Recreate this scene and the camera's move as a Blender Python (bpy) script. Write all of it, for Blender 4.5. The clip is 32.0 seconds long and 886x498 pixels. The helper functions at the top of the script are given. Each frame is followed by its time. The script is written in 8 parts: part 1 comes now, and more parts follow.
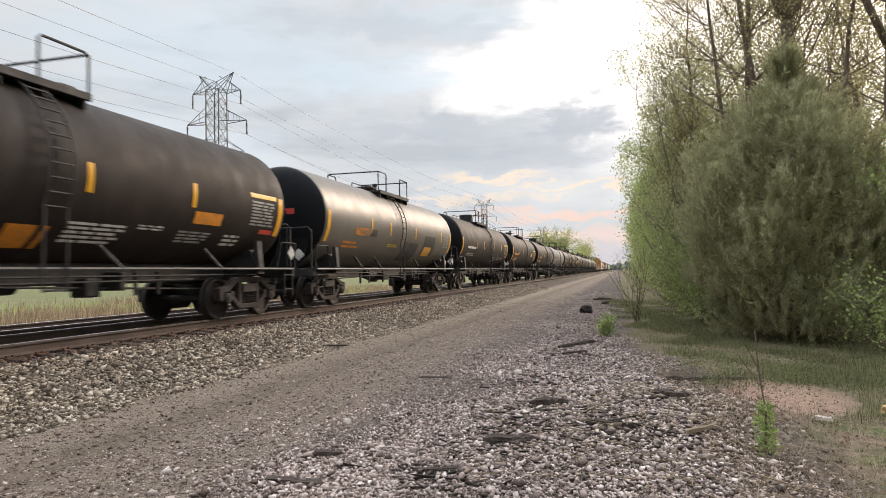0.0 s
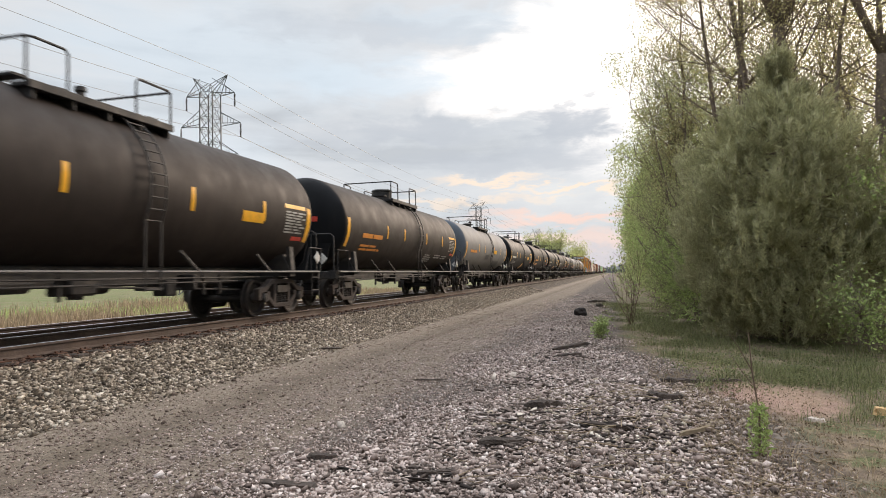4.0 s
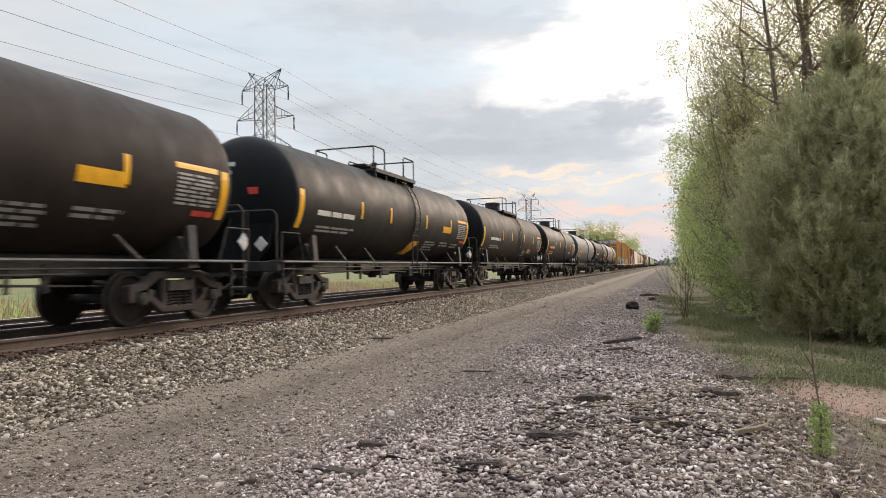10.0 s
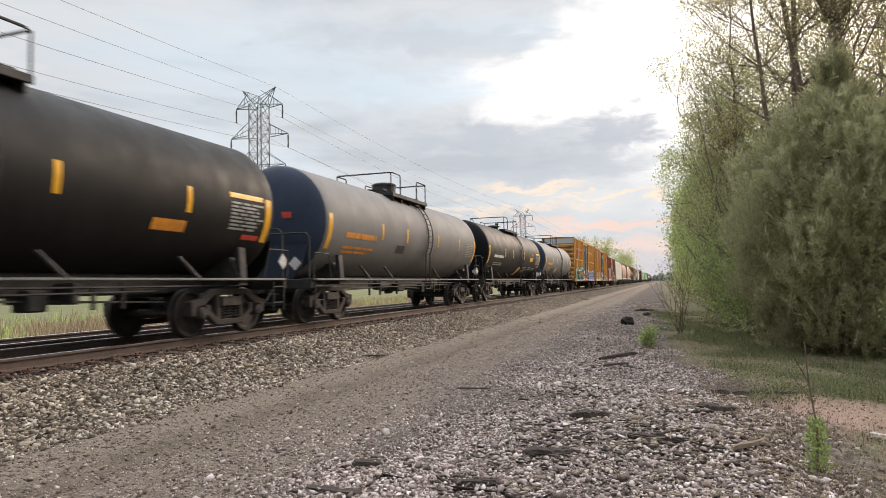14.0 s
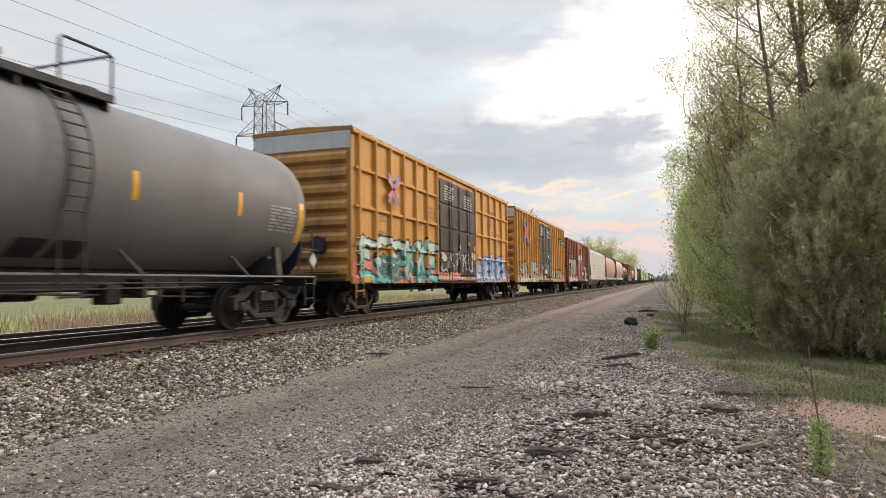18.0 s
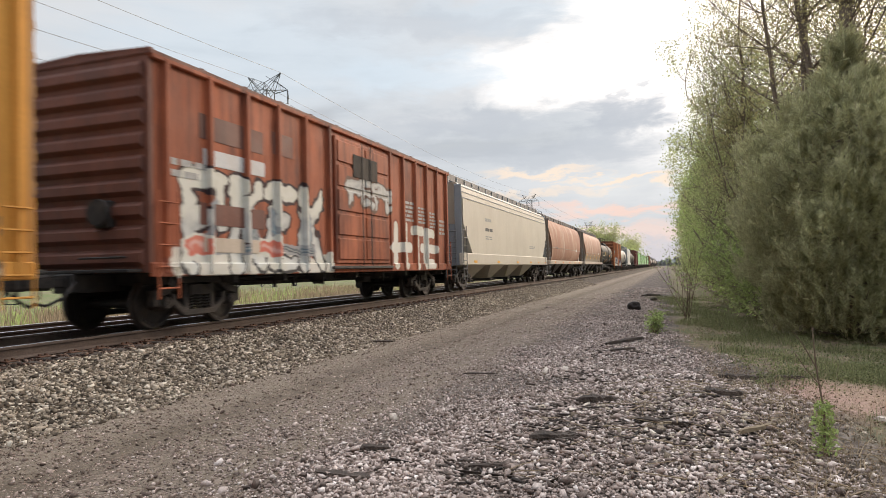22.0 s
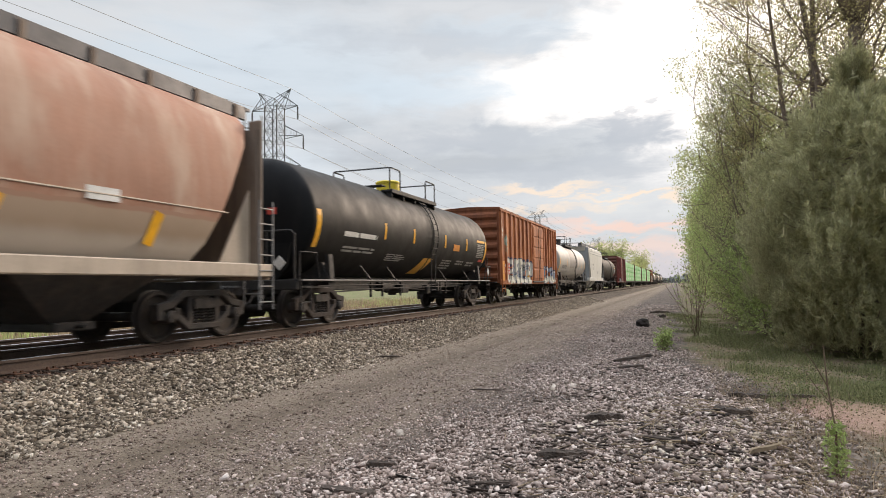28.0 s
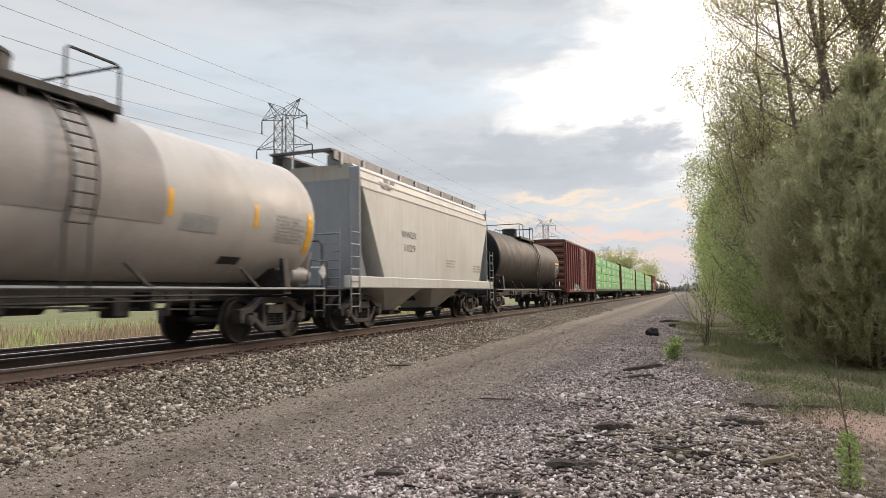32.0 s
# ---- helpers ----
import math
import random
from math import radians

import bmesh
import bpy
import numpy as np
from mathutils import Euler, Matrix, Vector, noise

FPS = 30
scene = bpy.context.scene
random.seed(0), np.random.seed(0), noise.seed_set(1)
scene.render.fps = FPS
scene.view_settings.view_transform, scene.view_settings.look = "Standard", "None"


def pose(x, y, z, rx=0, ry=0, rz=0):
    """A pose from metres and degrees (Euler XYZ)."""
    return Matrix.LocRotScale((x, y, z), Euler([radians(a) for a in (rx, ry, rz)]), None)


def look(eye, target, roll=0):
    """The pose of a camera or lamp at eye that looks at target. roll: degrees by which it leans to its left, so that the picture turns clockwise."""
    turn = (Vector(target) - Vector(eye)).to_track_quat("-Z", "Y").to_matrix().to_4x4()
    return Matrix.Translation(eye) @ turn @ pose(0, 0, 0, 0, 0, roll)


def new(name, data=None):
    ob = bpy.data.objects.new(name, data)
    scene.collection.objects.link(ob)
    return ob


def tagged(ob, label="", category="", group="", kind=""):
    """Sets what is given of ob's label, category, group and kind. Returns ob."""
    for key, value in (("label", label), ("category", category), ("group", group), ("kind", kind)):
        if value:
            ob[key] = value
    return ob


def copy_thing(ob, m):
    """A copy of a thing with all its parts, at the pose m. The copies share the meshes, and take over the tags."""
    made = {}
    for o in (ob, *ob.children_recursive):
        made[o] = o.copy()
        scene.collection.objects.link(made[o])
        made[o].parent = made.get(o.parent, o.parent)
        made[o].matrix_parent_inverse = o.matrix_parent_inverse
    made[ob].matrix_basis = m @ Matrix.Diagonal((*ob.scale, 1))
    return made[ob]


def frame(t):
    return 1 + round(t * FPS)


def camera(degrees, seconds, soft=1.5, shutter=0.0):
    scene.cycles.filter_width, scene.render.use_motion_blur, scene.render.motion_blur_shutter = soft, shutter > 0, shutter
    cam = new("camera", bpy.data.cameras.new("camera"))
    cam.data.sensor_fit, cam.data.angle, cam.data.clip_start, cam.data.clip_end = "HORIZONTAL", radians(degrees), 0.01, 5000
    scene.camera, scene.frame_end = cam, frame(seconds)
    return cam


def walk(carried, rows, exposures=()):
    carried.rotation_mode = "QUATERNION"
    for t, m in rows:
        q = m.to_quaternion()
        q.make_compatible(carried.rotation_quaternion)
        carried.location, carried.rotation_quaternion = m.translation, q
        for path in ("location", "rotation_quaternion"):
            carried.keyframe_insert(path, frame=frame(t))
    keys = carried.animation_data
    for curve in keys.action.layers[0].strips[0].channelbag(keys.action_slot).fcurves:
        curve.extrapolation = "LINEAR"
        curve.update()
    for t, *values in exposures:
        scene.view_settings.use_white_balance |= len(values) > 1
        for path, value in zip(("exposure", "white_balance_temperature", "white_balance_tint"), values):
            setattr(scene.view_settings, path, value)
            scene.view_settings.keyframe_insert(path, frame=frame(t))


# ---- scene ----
EYE = Vector((0.0, 0.0, 1.63))
RAIL = 0.70          # top of the near rails over the service road
TRACK = -9.46        # centre line of the train's track
SPEED = 11.9         # metres a second, towards the camera


def aim(yaw, pitch, roll):
    """A hand-held pose on one spot: yaw to the left of the track's line, pitch up, roll."""
    y, p = radians(yaw), radians(pitch)
    way = Vector((-math.sin(y) * math.cos(p), math.cos(y) * math.cos(p), math.sin(p)))
    return look(EYE, EYE + way, roll)


cam = camera(68.57, 32.0, soft=0.5, shutter=0.3)
walk(cam, [
    (0.0, aim(15.21, 2.07, -1.14)),
    (0.5, aim(15.56, 1.90, -1.02)),
    (1.0, aim(15.33, 1.87, -1.13)),
    (1.5, aim(15.28, 1.95, -1.11)),
    (2.0, aim(15.28, 1.87, -1.00)),
    (2.5, aim(15.27, 2.18, -1.02)),
    (3.0, aim(14.98, 2.13, -1.05)),
    (3.5, aim(14.77, 2.16, -1.14)),
    (5.5, aim(14.65, 2.90, -1.34)),
    (6.0, aim(14.38, 2.97, -1.45)),
    (6.5, aim(14.43, 3.12, -1.57)),
    (7.0, aim(14.91, 2.27, -2.07)),
    (7.5, aim(14.63, 1.03, -0.98)),
    (8.0, aim(17.68, 2.84, 0.02)),
    (8.5, aim(18.69, 3.08, -1.34)),
    (9.0, aim(19.16, 2.71, -1.03)),
    (9.5, aim(19.03, 2.30, -0.54)),
    (10.0, aim(19.08, 1.62, -0.71)),
    (10.5, aim(19.37, 1.93, -1.17)),
    (11.0, aim(18.91, 2.13, -1.02)),
    (11.5, aim(18.82, 2.31, -0.98)),
    (12.0, aim(18.56, 2.33, -0.88)),
    (12.5, aim(18.61, 2.53, -0.82)),
    (13.0, aim(18.65, 2.64, -1.00)),
    (13.5, aim(18.47, 2.95, -1.15)),
    (14.0, aim(18.58, 3.07, -1.11)),
    (14.5, aim(18.60, 2.89, -1.19)),
    (16.5, aim(18.47, 3.76, -1.42)),
    (17.0, aim(18.18, 3.36, -1.52)),
    (17.5, aim(18.58, 2.99, -0.97)),
    (18.0, aim(18.92, 2.97, -0.59)),
    (18.5, aim(19.45, 3.16, -0.87)),
    (19.0, aim(19.83, 3.14, -1.11)),
    (19.5, aim(20.26, 3.20, -1.35)),
    (20.0, aim(20.41, 2.67, -1.25)),
    (20.5, aim(20.25, 2.73, -1.61)),
    (21.0, aim(19.25, 2.60, -1.74)),
    (21.5, aim(18.78, 2.11, -1.61)),
    (22.0, aim(19.17, 1.83, -1.32)),
    (22.5, aim(19.71, 2.62, -1.03)),
    (23.0, aim(19.65, 2.59, -1.03)),
    (23.5, aim(19.96, 3.05, -1.29)),
    (24.0, aim(19.77, 3.20, -1.55)),
    (24.5, aim(19.40, 3.29, -1.73)),
    (25.0, aim(19.35, 3.13, -1.89)),
    (25.5, aim(19.68, 3.30, -1.68)),
    (27.5, aim(19.52, 3.62, -1.37)),
    (28.0, aim(19.83, 3.20, -0.95)),
    (28.5, aim(20.04, 3.13, -0.96)),
    (29.0, aim(20.06, 3.54, -1.10)),
    (29.5, aim(19.90, 3.76, -1.13)),
    (30.0, aim(19.99, 3.56, -0.80)),
    (30.5, aim(19.99, 3.60, -0.93)),
    (31.0, aim(20.16, 3.93, -0.95)),
    (31.5, aim(20.46, 3.80, -0.99)),
    (32.0, aim(20.56, 3.97, -0.88)),
], exposures=[(0.0, 0.10, 6700, 14.0), (15.0, 0.10, 6700, 14.0), (18.0, 0.07, 6700, 14.0), (25.5, 0.06, 6700, 14.0), (32.0, 0.03, 6700, 14.0)])
# ---- light ----
DUSK = 0.64                     # brightness of the sky opposite the sunset
ZENITH = 4.6                    # brightness overhead against that near the horizon
SUN_AZ, SUN_EL = 27.0, 23.0      # degrees to the right of the track's line, and up


def sky_world():
    w = bpy.data.worlds.new("evening_sky")
    scene.world = w
    w.use_nodes = True
    nt = w.node_tree
    nt.nodes.clear()
    N, K = nt.nodes.new, nt.links.new

    def math_node(op, a, b=None, clamp=False):
        n = N("ShaderNodeMath")
        n.operation, n.use_clamp = op, clamp
        for i, v in enumerate((a, b)):
            if v is None:
                continue
            if isinstance(v, (int, float)):
                n.inputs[i].default_value = v
            else:
                K(v, n.inputs[i])
        return n.outputs[0]

    def ramp(fac, stops):
        n = N("ShaderNodeValToRGB")
        e = n.color_ramp.elements
        while len(e) < len(stops):
            e.new(0.5)
        for el, (pos, col) in zip(e, stops):
            el.position, el.color = pos, (*col, 1)
        K(fac, n.inputs[0])
        return n.outputs[0]

    def mix(fac, a, b, kind="MIX"):
        n = N("ShaderNodeMix")
        n.data_type, n.blend_type = "RGBA", kind
        for s, v in ((n.inputs[0], fac), (n.inputs[6], a), (n.inputs[7], b)):
            if isinstance(v, (int, float)):
                s.default_value = v
            elif isinstance(v, tuple):
                s.default_value = (*v, 1)
            else:
                K(v, s)
        return n.outputs[2]

    tc = N("ShaderNodeTexCoord")
    sep = N("ShaderNodeSeparateXYZ")
    K(tc.outputs["Generated"], sep.inputs[0])
    x, y, z = sep.outputs
    zz = math_node("MAXIMUM", z, 0.0)
    az = math_node("MULTIPLY", math_node("ARCTAN2", x, y), 57.29578)
    el = math_node("MULTIPLY", math_node("ARCSINE", z), 57.29578)
    den = math_node("ADD", zz, 0.10)
    comb = N("ShaderNodeCombineXYZ")
    K(math_node("DIVIDE", x, den), comb.inputs[0])
    K(math_node("DIVIDE", y, den), comb.inputs[1])
    polar = N("ShaderNodeCombineXYZ")
    K(az, polar.inputs[0]), K(el, polar.inputs[1])

    def noise_tex(scale, detail, rough, stretch, shift=(0, 0, 0), distort=0.3, src=None):
        m = N("ShaderNodeMapping")
        m.inputs["Scale"].default_value = stretch
        m.inputs["Location"].default_value = shift
        K((src or comb).outputs[0], m.inputs["Vector"])
        n = N("ShaderNodeTexNoise")
        n.inputs["Scale"].default_value, n.inputs["Detail"].default_value = scale, detail
        n.inputs["Roughness"].default_value, n.inputs["Distortion"].default_value = rough, distort
        K(m.outputs[0], n.inputs["Vector"])
        return n.outputs["Fac"]

    sky = N("ShaderNodeTexSky")
    sky.sky_type, sky.sun_disc = "NISHITA", False
    sky.sun_elevation, sky.sun_rotation = radians(SUN_EL), radians(SUN_AZ)
    blue = mix(1.0, sky.outputs[0], (0.085, 0.085, 0.085), "MULTIPLY")

    big = noise_tex(0.8, 7, 0.55, (1.0, 0.75, 1), (3.1, 1.2, 0))
    fine = noise_tex(1.0, 8, 0.6, (0.16, 0.5, 1), (0.4, 5.2, 0), 0.4, polar)
    streak = noise_tex(1.0, 6, 0.5, (0.035, 0.42, 1), (7.7, 2.0, 0), 0.5, polar)
    fac = math_node("ADD", math_node("MULTIPLY", big, 0.45), math_node("ADD", math_node("MULTIPLY", fine, 0.22), math_node("MULTIPLY", streak, 0.33)))
    # veils of cloud: pale blue-white to grey-blue undersides
    cloud = ramp(fac, [(0.36, (0.75, 0.80, 0.82)), (0.46, (0.68, 0.73, 0.76)), (0.53, (0.62, 0.68, 0.72)), (0.60, (0.52, 0.575, 0.615)), (0.70, (0.54, 0.59, 0.625))])
    cover = ramp(fac, [(0.30, (0.82,) * 3), (0.45, (0.96,) * 3)])
    col = mix(cover, blue, cloud)

    # single clouds, bright gaps and warm strips, each with a soft, ragged edge
    wa = math_node("ADD", az, math_node("MULTIPLY", math_node("SUBTRACT", fine, 0.5), 16.0))
    wa = math_node("ADD", wa, math_node("MULTIPLY", math_node("SUBTRACT", streak, 0.5), 10.0))
    wn = noise_tex(1.0, 7, 0.6, (0.22, 0.55, 1), (3.0, 9.2, 0), 0.3, polar)
    we = math_node("ADD", el, math_node("MULTIPLY", math_node("SUBTRACT", wn, 0.5), 4.5))

    def spot(a, e, ra, re, amount, colour, base):
        da = math_node("DIVIDE", math_node("SUBTRACT", wa, a), ra)
        de = math_node("DIVIDE", math_node("SUBTRACT", we, e), re)
        d = math_node("SQRT", math_node("ADD", math_node("MULTIPLY", da, da), math_node("MULTIPLY", de, de)))
        n = N("ShaderNodeMapRange")
        n.interpolation_type = "SMOOTHSTEP"
        n.inputs[1].default_value, n.inputs[2].default_value, n.inputs[3].default_value, n.inputs[4].default_value = 0.35, 1.35, amount, 0.0
        K(d, n.inputs[0])
        return mix(n.outputs[0], base, colour)

    GLOW = (1.85, 1.70, 1.44)       # the veiled sun behind the trees
    WHITE_GAP, PALE_BLUE, GREY, YELLOW, PINK, LILAC_SKY = (1.42, 1.39, 1.32), (0.68, 0.82, 0.92), (0.50, 0.56, 0.62), (1.0, 0.84, 0.66), (0.98, 0.70, 0.58), (0.62, 0.58, 0.63)
    for s in ((-2, 16.6, 15, 3.2, 1.0, WHITE_GAP), (4, 20.5, 13, 6.0, 0.95, WHITE_GAP), (9, 14, 11, 8, 0.95, WHITE_GAP), (24, 22, 19, 13, 0.9, GLOW), (-20, 16.8, 9, 1.6, 0.6, PALE_BLUE), (-34, 18.5, 15, 4.5, 0.5, PALE_BLUE), (-40, 10.5, 12, 3, 0.4, PALE_BLUE), (-14, 21.5, 8, 1.6, 0.45, PALE_BLUE),
              (-16, 12.6, 6, 1.2, 0.6, GREY), (-3.2, 12.6, 4.0, 2.0, 0.8, GREY), (-1.8, 14.6, 1.4, 0.7, 0.6, GREY), (-9, 9.8, 13, 1.1, 0.55, GREY), (-22, 21.0, 12, 1.2, 0.45, GREY), (-26, 12.0, 8, 1.2, 0.35, GREY),
              (-11, 8.2, 6, 0.45, 0.75, YELLOW), (-4, 7.2, 7, 0.35, 0.8, YELLOW), (-14, 6.4, 9, 0.4, 0.55, YELLOW), (-4, 4.8, 8, 0.55, 0.7, PINK), (-2, 2.8, 12, 0.9, 0.5, PINK), (-6, 0.8, 26, 1.6, 0.6, LILAC_SKY)):
        col = spot(*s, col)
    # an overcast dome is brightest overhead
    gain = N("ShaderNodeMapRange")
    gain.interpolation_type = "SMOOTHSTEP"
    gain.inputs[1].default_value, gain.inputs[2].default_value, gain.inputs[3].default_value, gain.inputs[4].default_value = 0.40, 0.95, 1.0, ZENITH
    K(z, gain.inputs[0])
    # the evening side of the sky, behind the camera, is dimmer
    dusk = N("ShaderNodeMapRange")
    dusk.interpolation_type = "SMOOTHSTEP"
    dusk.inputs[1].default_value, dusk.inputs[2].default_value, dusk.inputs[3].default_value, dusk.inputs[4].default_value = -0.55, 0.65, DUSK, 1.0
    K(y, dusk.inputs[0])
    cool = N("ShaderNodeMapRange")
    cool.inputs[1].default_value, cool.inputs[2].default_value, cool.inputs[3].default_value, cool.inputs[4].default_value = -0.5, 0.5, 1.0, 0.0
    K(y, cool.inputs[0])
    col = mix(cool.outputs[0], col, mix(1.0, col, (0.955, 0.995, 1.05), "MULTIPLY"))
    bg = N("ShaderNodeBackground")
    K(math_node("MULTIPLY", gain.outputs[0], dusk.outputs[0]), bg.inputs["Strength"])
    K(col, bg.inputs["Color"])
    out = N("ShaderNodeOutputWorld")
    K(bg.outputs[0], out.inputs[0])


sky_world()
sun_data = bpy.data.lights.new("sun", "SUN")
sun_data.energy, sun_data.angle, sun_data.color = 3.0, radians(20), (1.0, 0.83, 0.66)
sun = new("sun", sun_data)
_a, _e = radians(SUN_AZ), radians(SUN_EL)
sun.matrix_world = look((0, 0, 60), Vector((0, 0, 60)) - Vector((math.sin(_a) * math.cos(_e), math.cos(_a) * math.cos(_e), math.sin(_e))))
# ---- materials ----
def surface(name, base, rough=0.6, metal=0.0, vary=0.3, scale=1.2, grain=0.12, gscale=30.0, bump=0.15, stain=None, stain_amount=0.35,
            streak=0.0, island=0.0, spec=0.5, transl=0.0, tones=None):
    """Colour with two scales of variation, stains, upright streaks and fine relief."""
    m = bpy.data.materials.new(name)
    m.use_nodes = True
    nt = m.node_tree
    nt.nodes.clear()
    N, K = nt.nodes.new, nt.links.new
    out, bsdf = N("ShaderNodeOutputMaterial"), N("ShaderNodeBsdfPrincipled")
    bsdf.inputs["Roughness"].default_value, bsdf.inputs["Metallic"].default_value = rough, metal
    bsdf.inputs["Specular IOR Level"].default_value = spec
    tc = N("ShaderNodeTexCoord")

    def noise_fac(s, detail=4, stretch=(1, 1, 1), shift=0.0):
        mp = N("ShaderNodeMapping")
        mp.inputs["Scale"].default_value, mp.inputs["Location"].default_value = stretch, (shift, shift, shift)
        K(tc.outputs["Object"], mp.inputs["Vector"])
        n = N("ShaderNodeTexNoise")
        n.inputs["Scale"].default_value, n.inputs["Detail"].default_value, n.inputs["Roughness"].default_value = s, detail, 0.6
        K(mp.outputs[0], n.inputs["Vector"])
        return n.outputs["Fac"]

    def remap(fac, lo, hi, a, b):
        n = N("ShaderNodeMapRange")
        n.inputs[1].default_value, n.inputs[2].default_value, n.inputs[3].default_value, n.inputs[4].default_value = lo, hi, a, b
        K(fac, n.inputs[0])
        return n.outputs[0]

    def mul(a, b):
        n = N("ShaderNodeMath")
        n.operation = "MULTIPLY"
        K(a, n.inputs[0]), K(b, n.inputs[1])
        return n.outputs[0]

    tone = mul(remap(noise_fac(scale, 5), 0.3, 0.7, 1 - vary, 1 + vary), remap(noise_fac(gscale, 3), 0.25, 0.75, 1 - grain, 1 + grain))
    if island:
        g = N("ShaderNodeNewGeometry")
        tone = mul(tone, remap(g.outputs["Random Per Island"], 0, 1, 1 - island, 1 + island))
    hsv = N("ShaderNodeHueSaturation")
    hsv.inputs["Color"].default_value = (*base, 1)
    if tones:
        g = N("ShaderNodeNewGeometry")
        rp = N("ShaderNodeValToRGB")
        e = rp.color_ramp.elements
        while len(e) < len(tones):
            e.new(0.5)
        for el, (at, c) in zip(e, tones):
            el.position, el.color = at, (*c, 1)
        K(g.outputs["Random Per Island"], rp.inputs[0])
        K(rp.outputs[0], hsv.inputs["Color"])
    K(tone, hsv.inputs["Value"])
    col = hsv.outputs[0]
    if stain:
        mx = N("ShaderNodeMix")
        mx.data_type = "RGBA"
        f = remap(noise_fac(scale * 2.3, 8, (1, 1, 0.35 if streak else 1), 4.7), 0.48, 0.72, 0, stain_amount)
        if streak:
            s2 = remap(noise_fac(6.0, 5, (1, 1, 0.05), 9.1), 0.42, 0.70, 0, streak)
            ad = N("ShaderNodeMath")
            ad.operation, ad.use_clamp = "ADD", True
            K(f, ad.inputs[0]), K(s2, ad.inputs[1])
            f = ad.outputs[0]
        K(f, mx.inputs[0])
        K(col, mx.inputs[6])
        mx.inputs[7].default_value = (*stain, 1)
        col = mx.outputs[2]
    K(col, bsdf.inputs["Base Color"])
    rv = remap(noise_fac(scale * 3, 4, (1, 1, 1), 2.0), 0.3, 0.7, max(0.03, rough - 0.08), min(1, rough + 0.08))
    K(rv, bsdf.inputs["Roughness"])
    if bump:
        bn = N("ShaderNodeBump")
        bn.inputs["Strength"].default_value, bn.inputs["Distance"].default_value = bump, 0.02
        K(noise_fac(gscale * 1.3, 5), bn.inputs["Height"])
        K(bn.outputs[0], bsdf.inputs["Normal"])
    shader = bsdf.outputs[0]
    if transl:
        tr, ms = N("ShaderNodeBsdfTranslucent"), N("ShaderNodeMixShader")
        K(col, tr.inputs[0])
        ms.inputs[0].default_value = transl
        K(shader, ms.inputs[1]), K(tr.outputs[0], ms.inputs[2])
        shader = ms.outputs[0]
    K(shader, out.inputs[0])
    return m


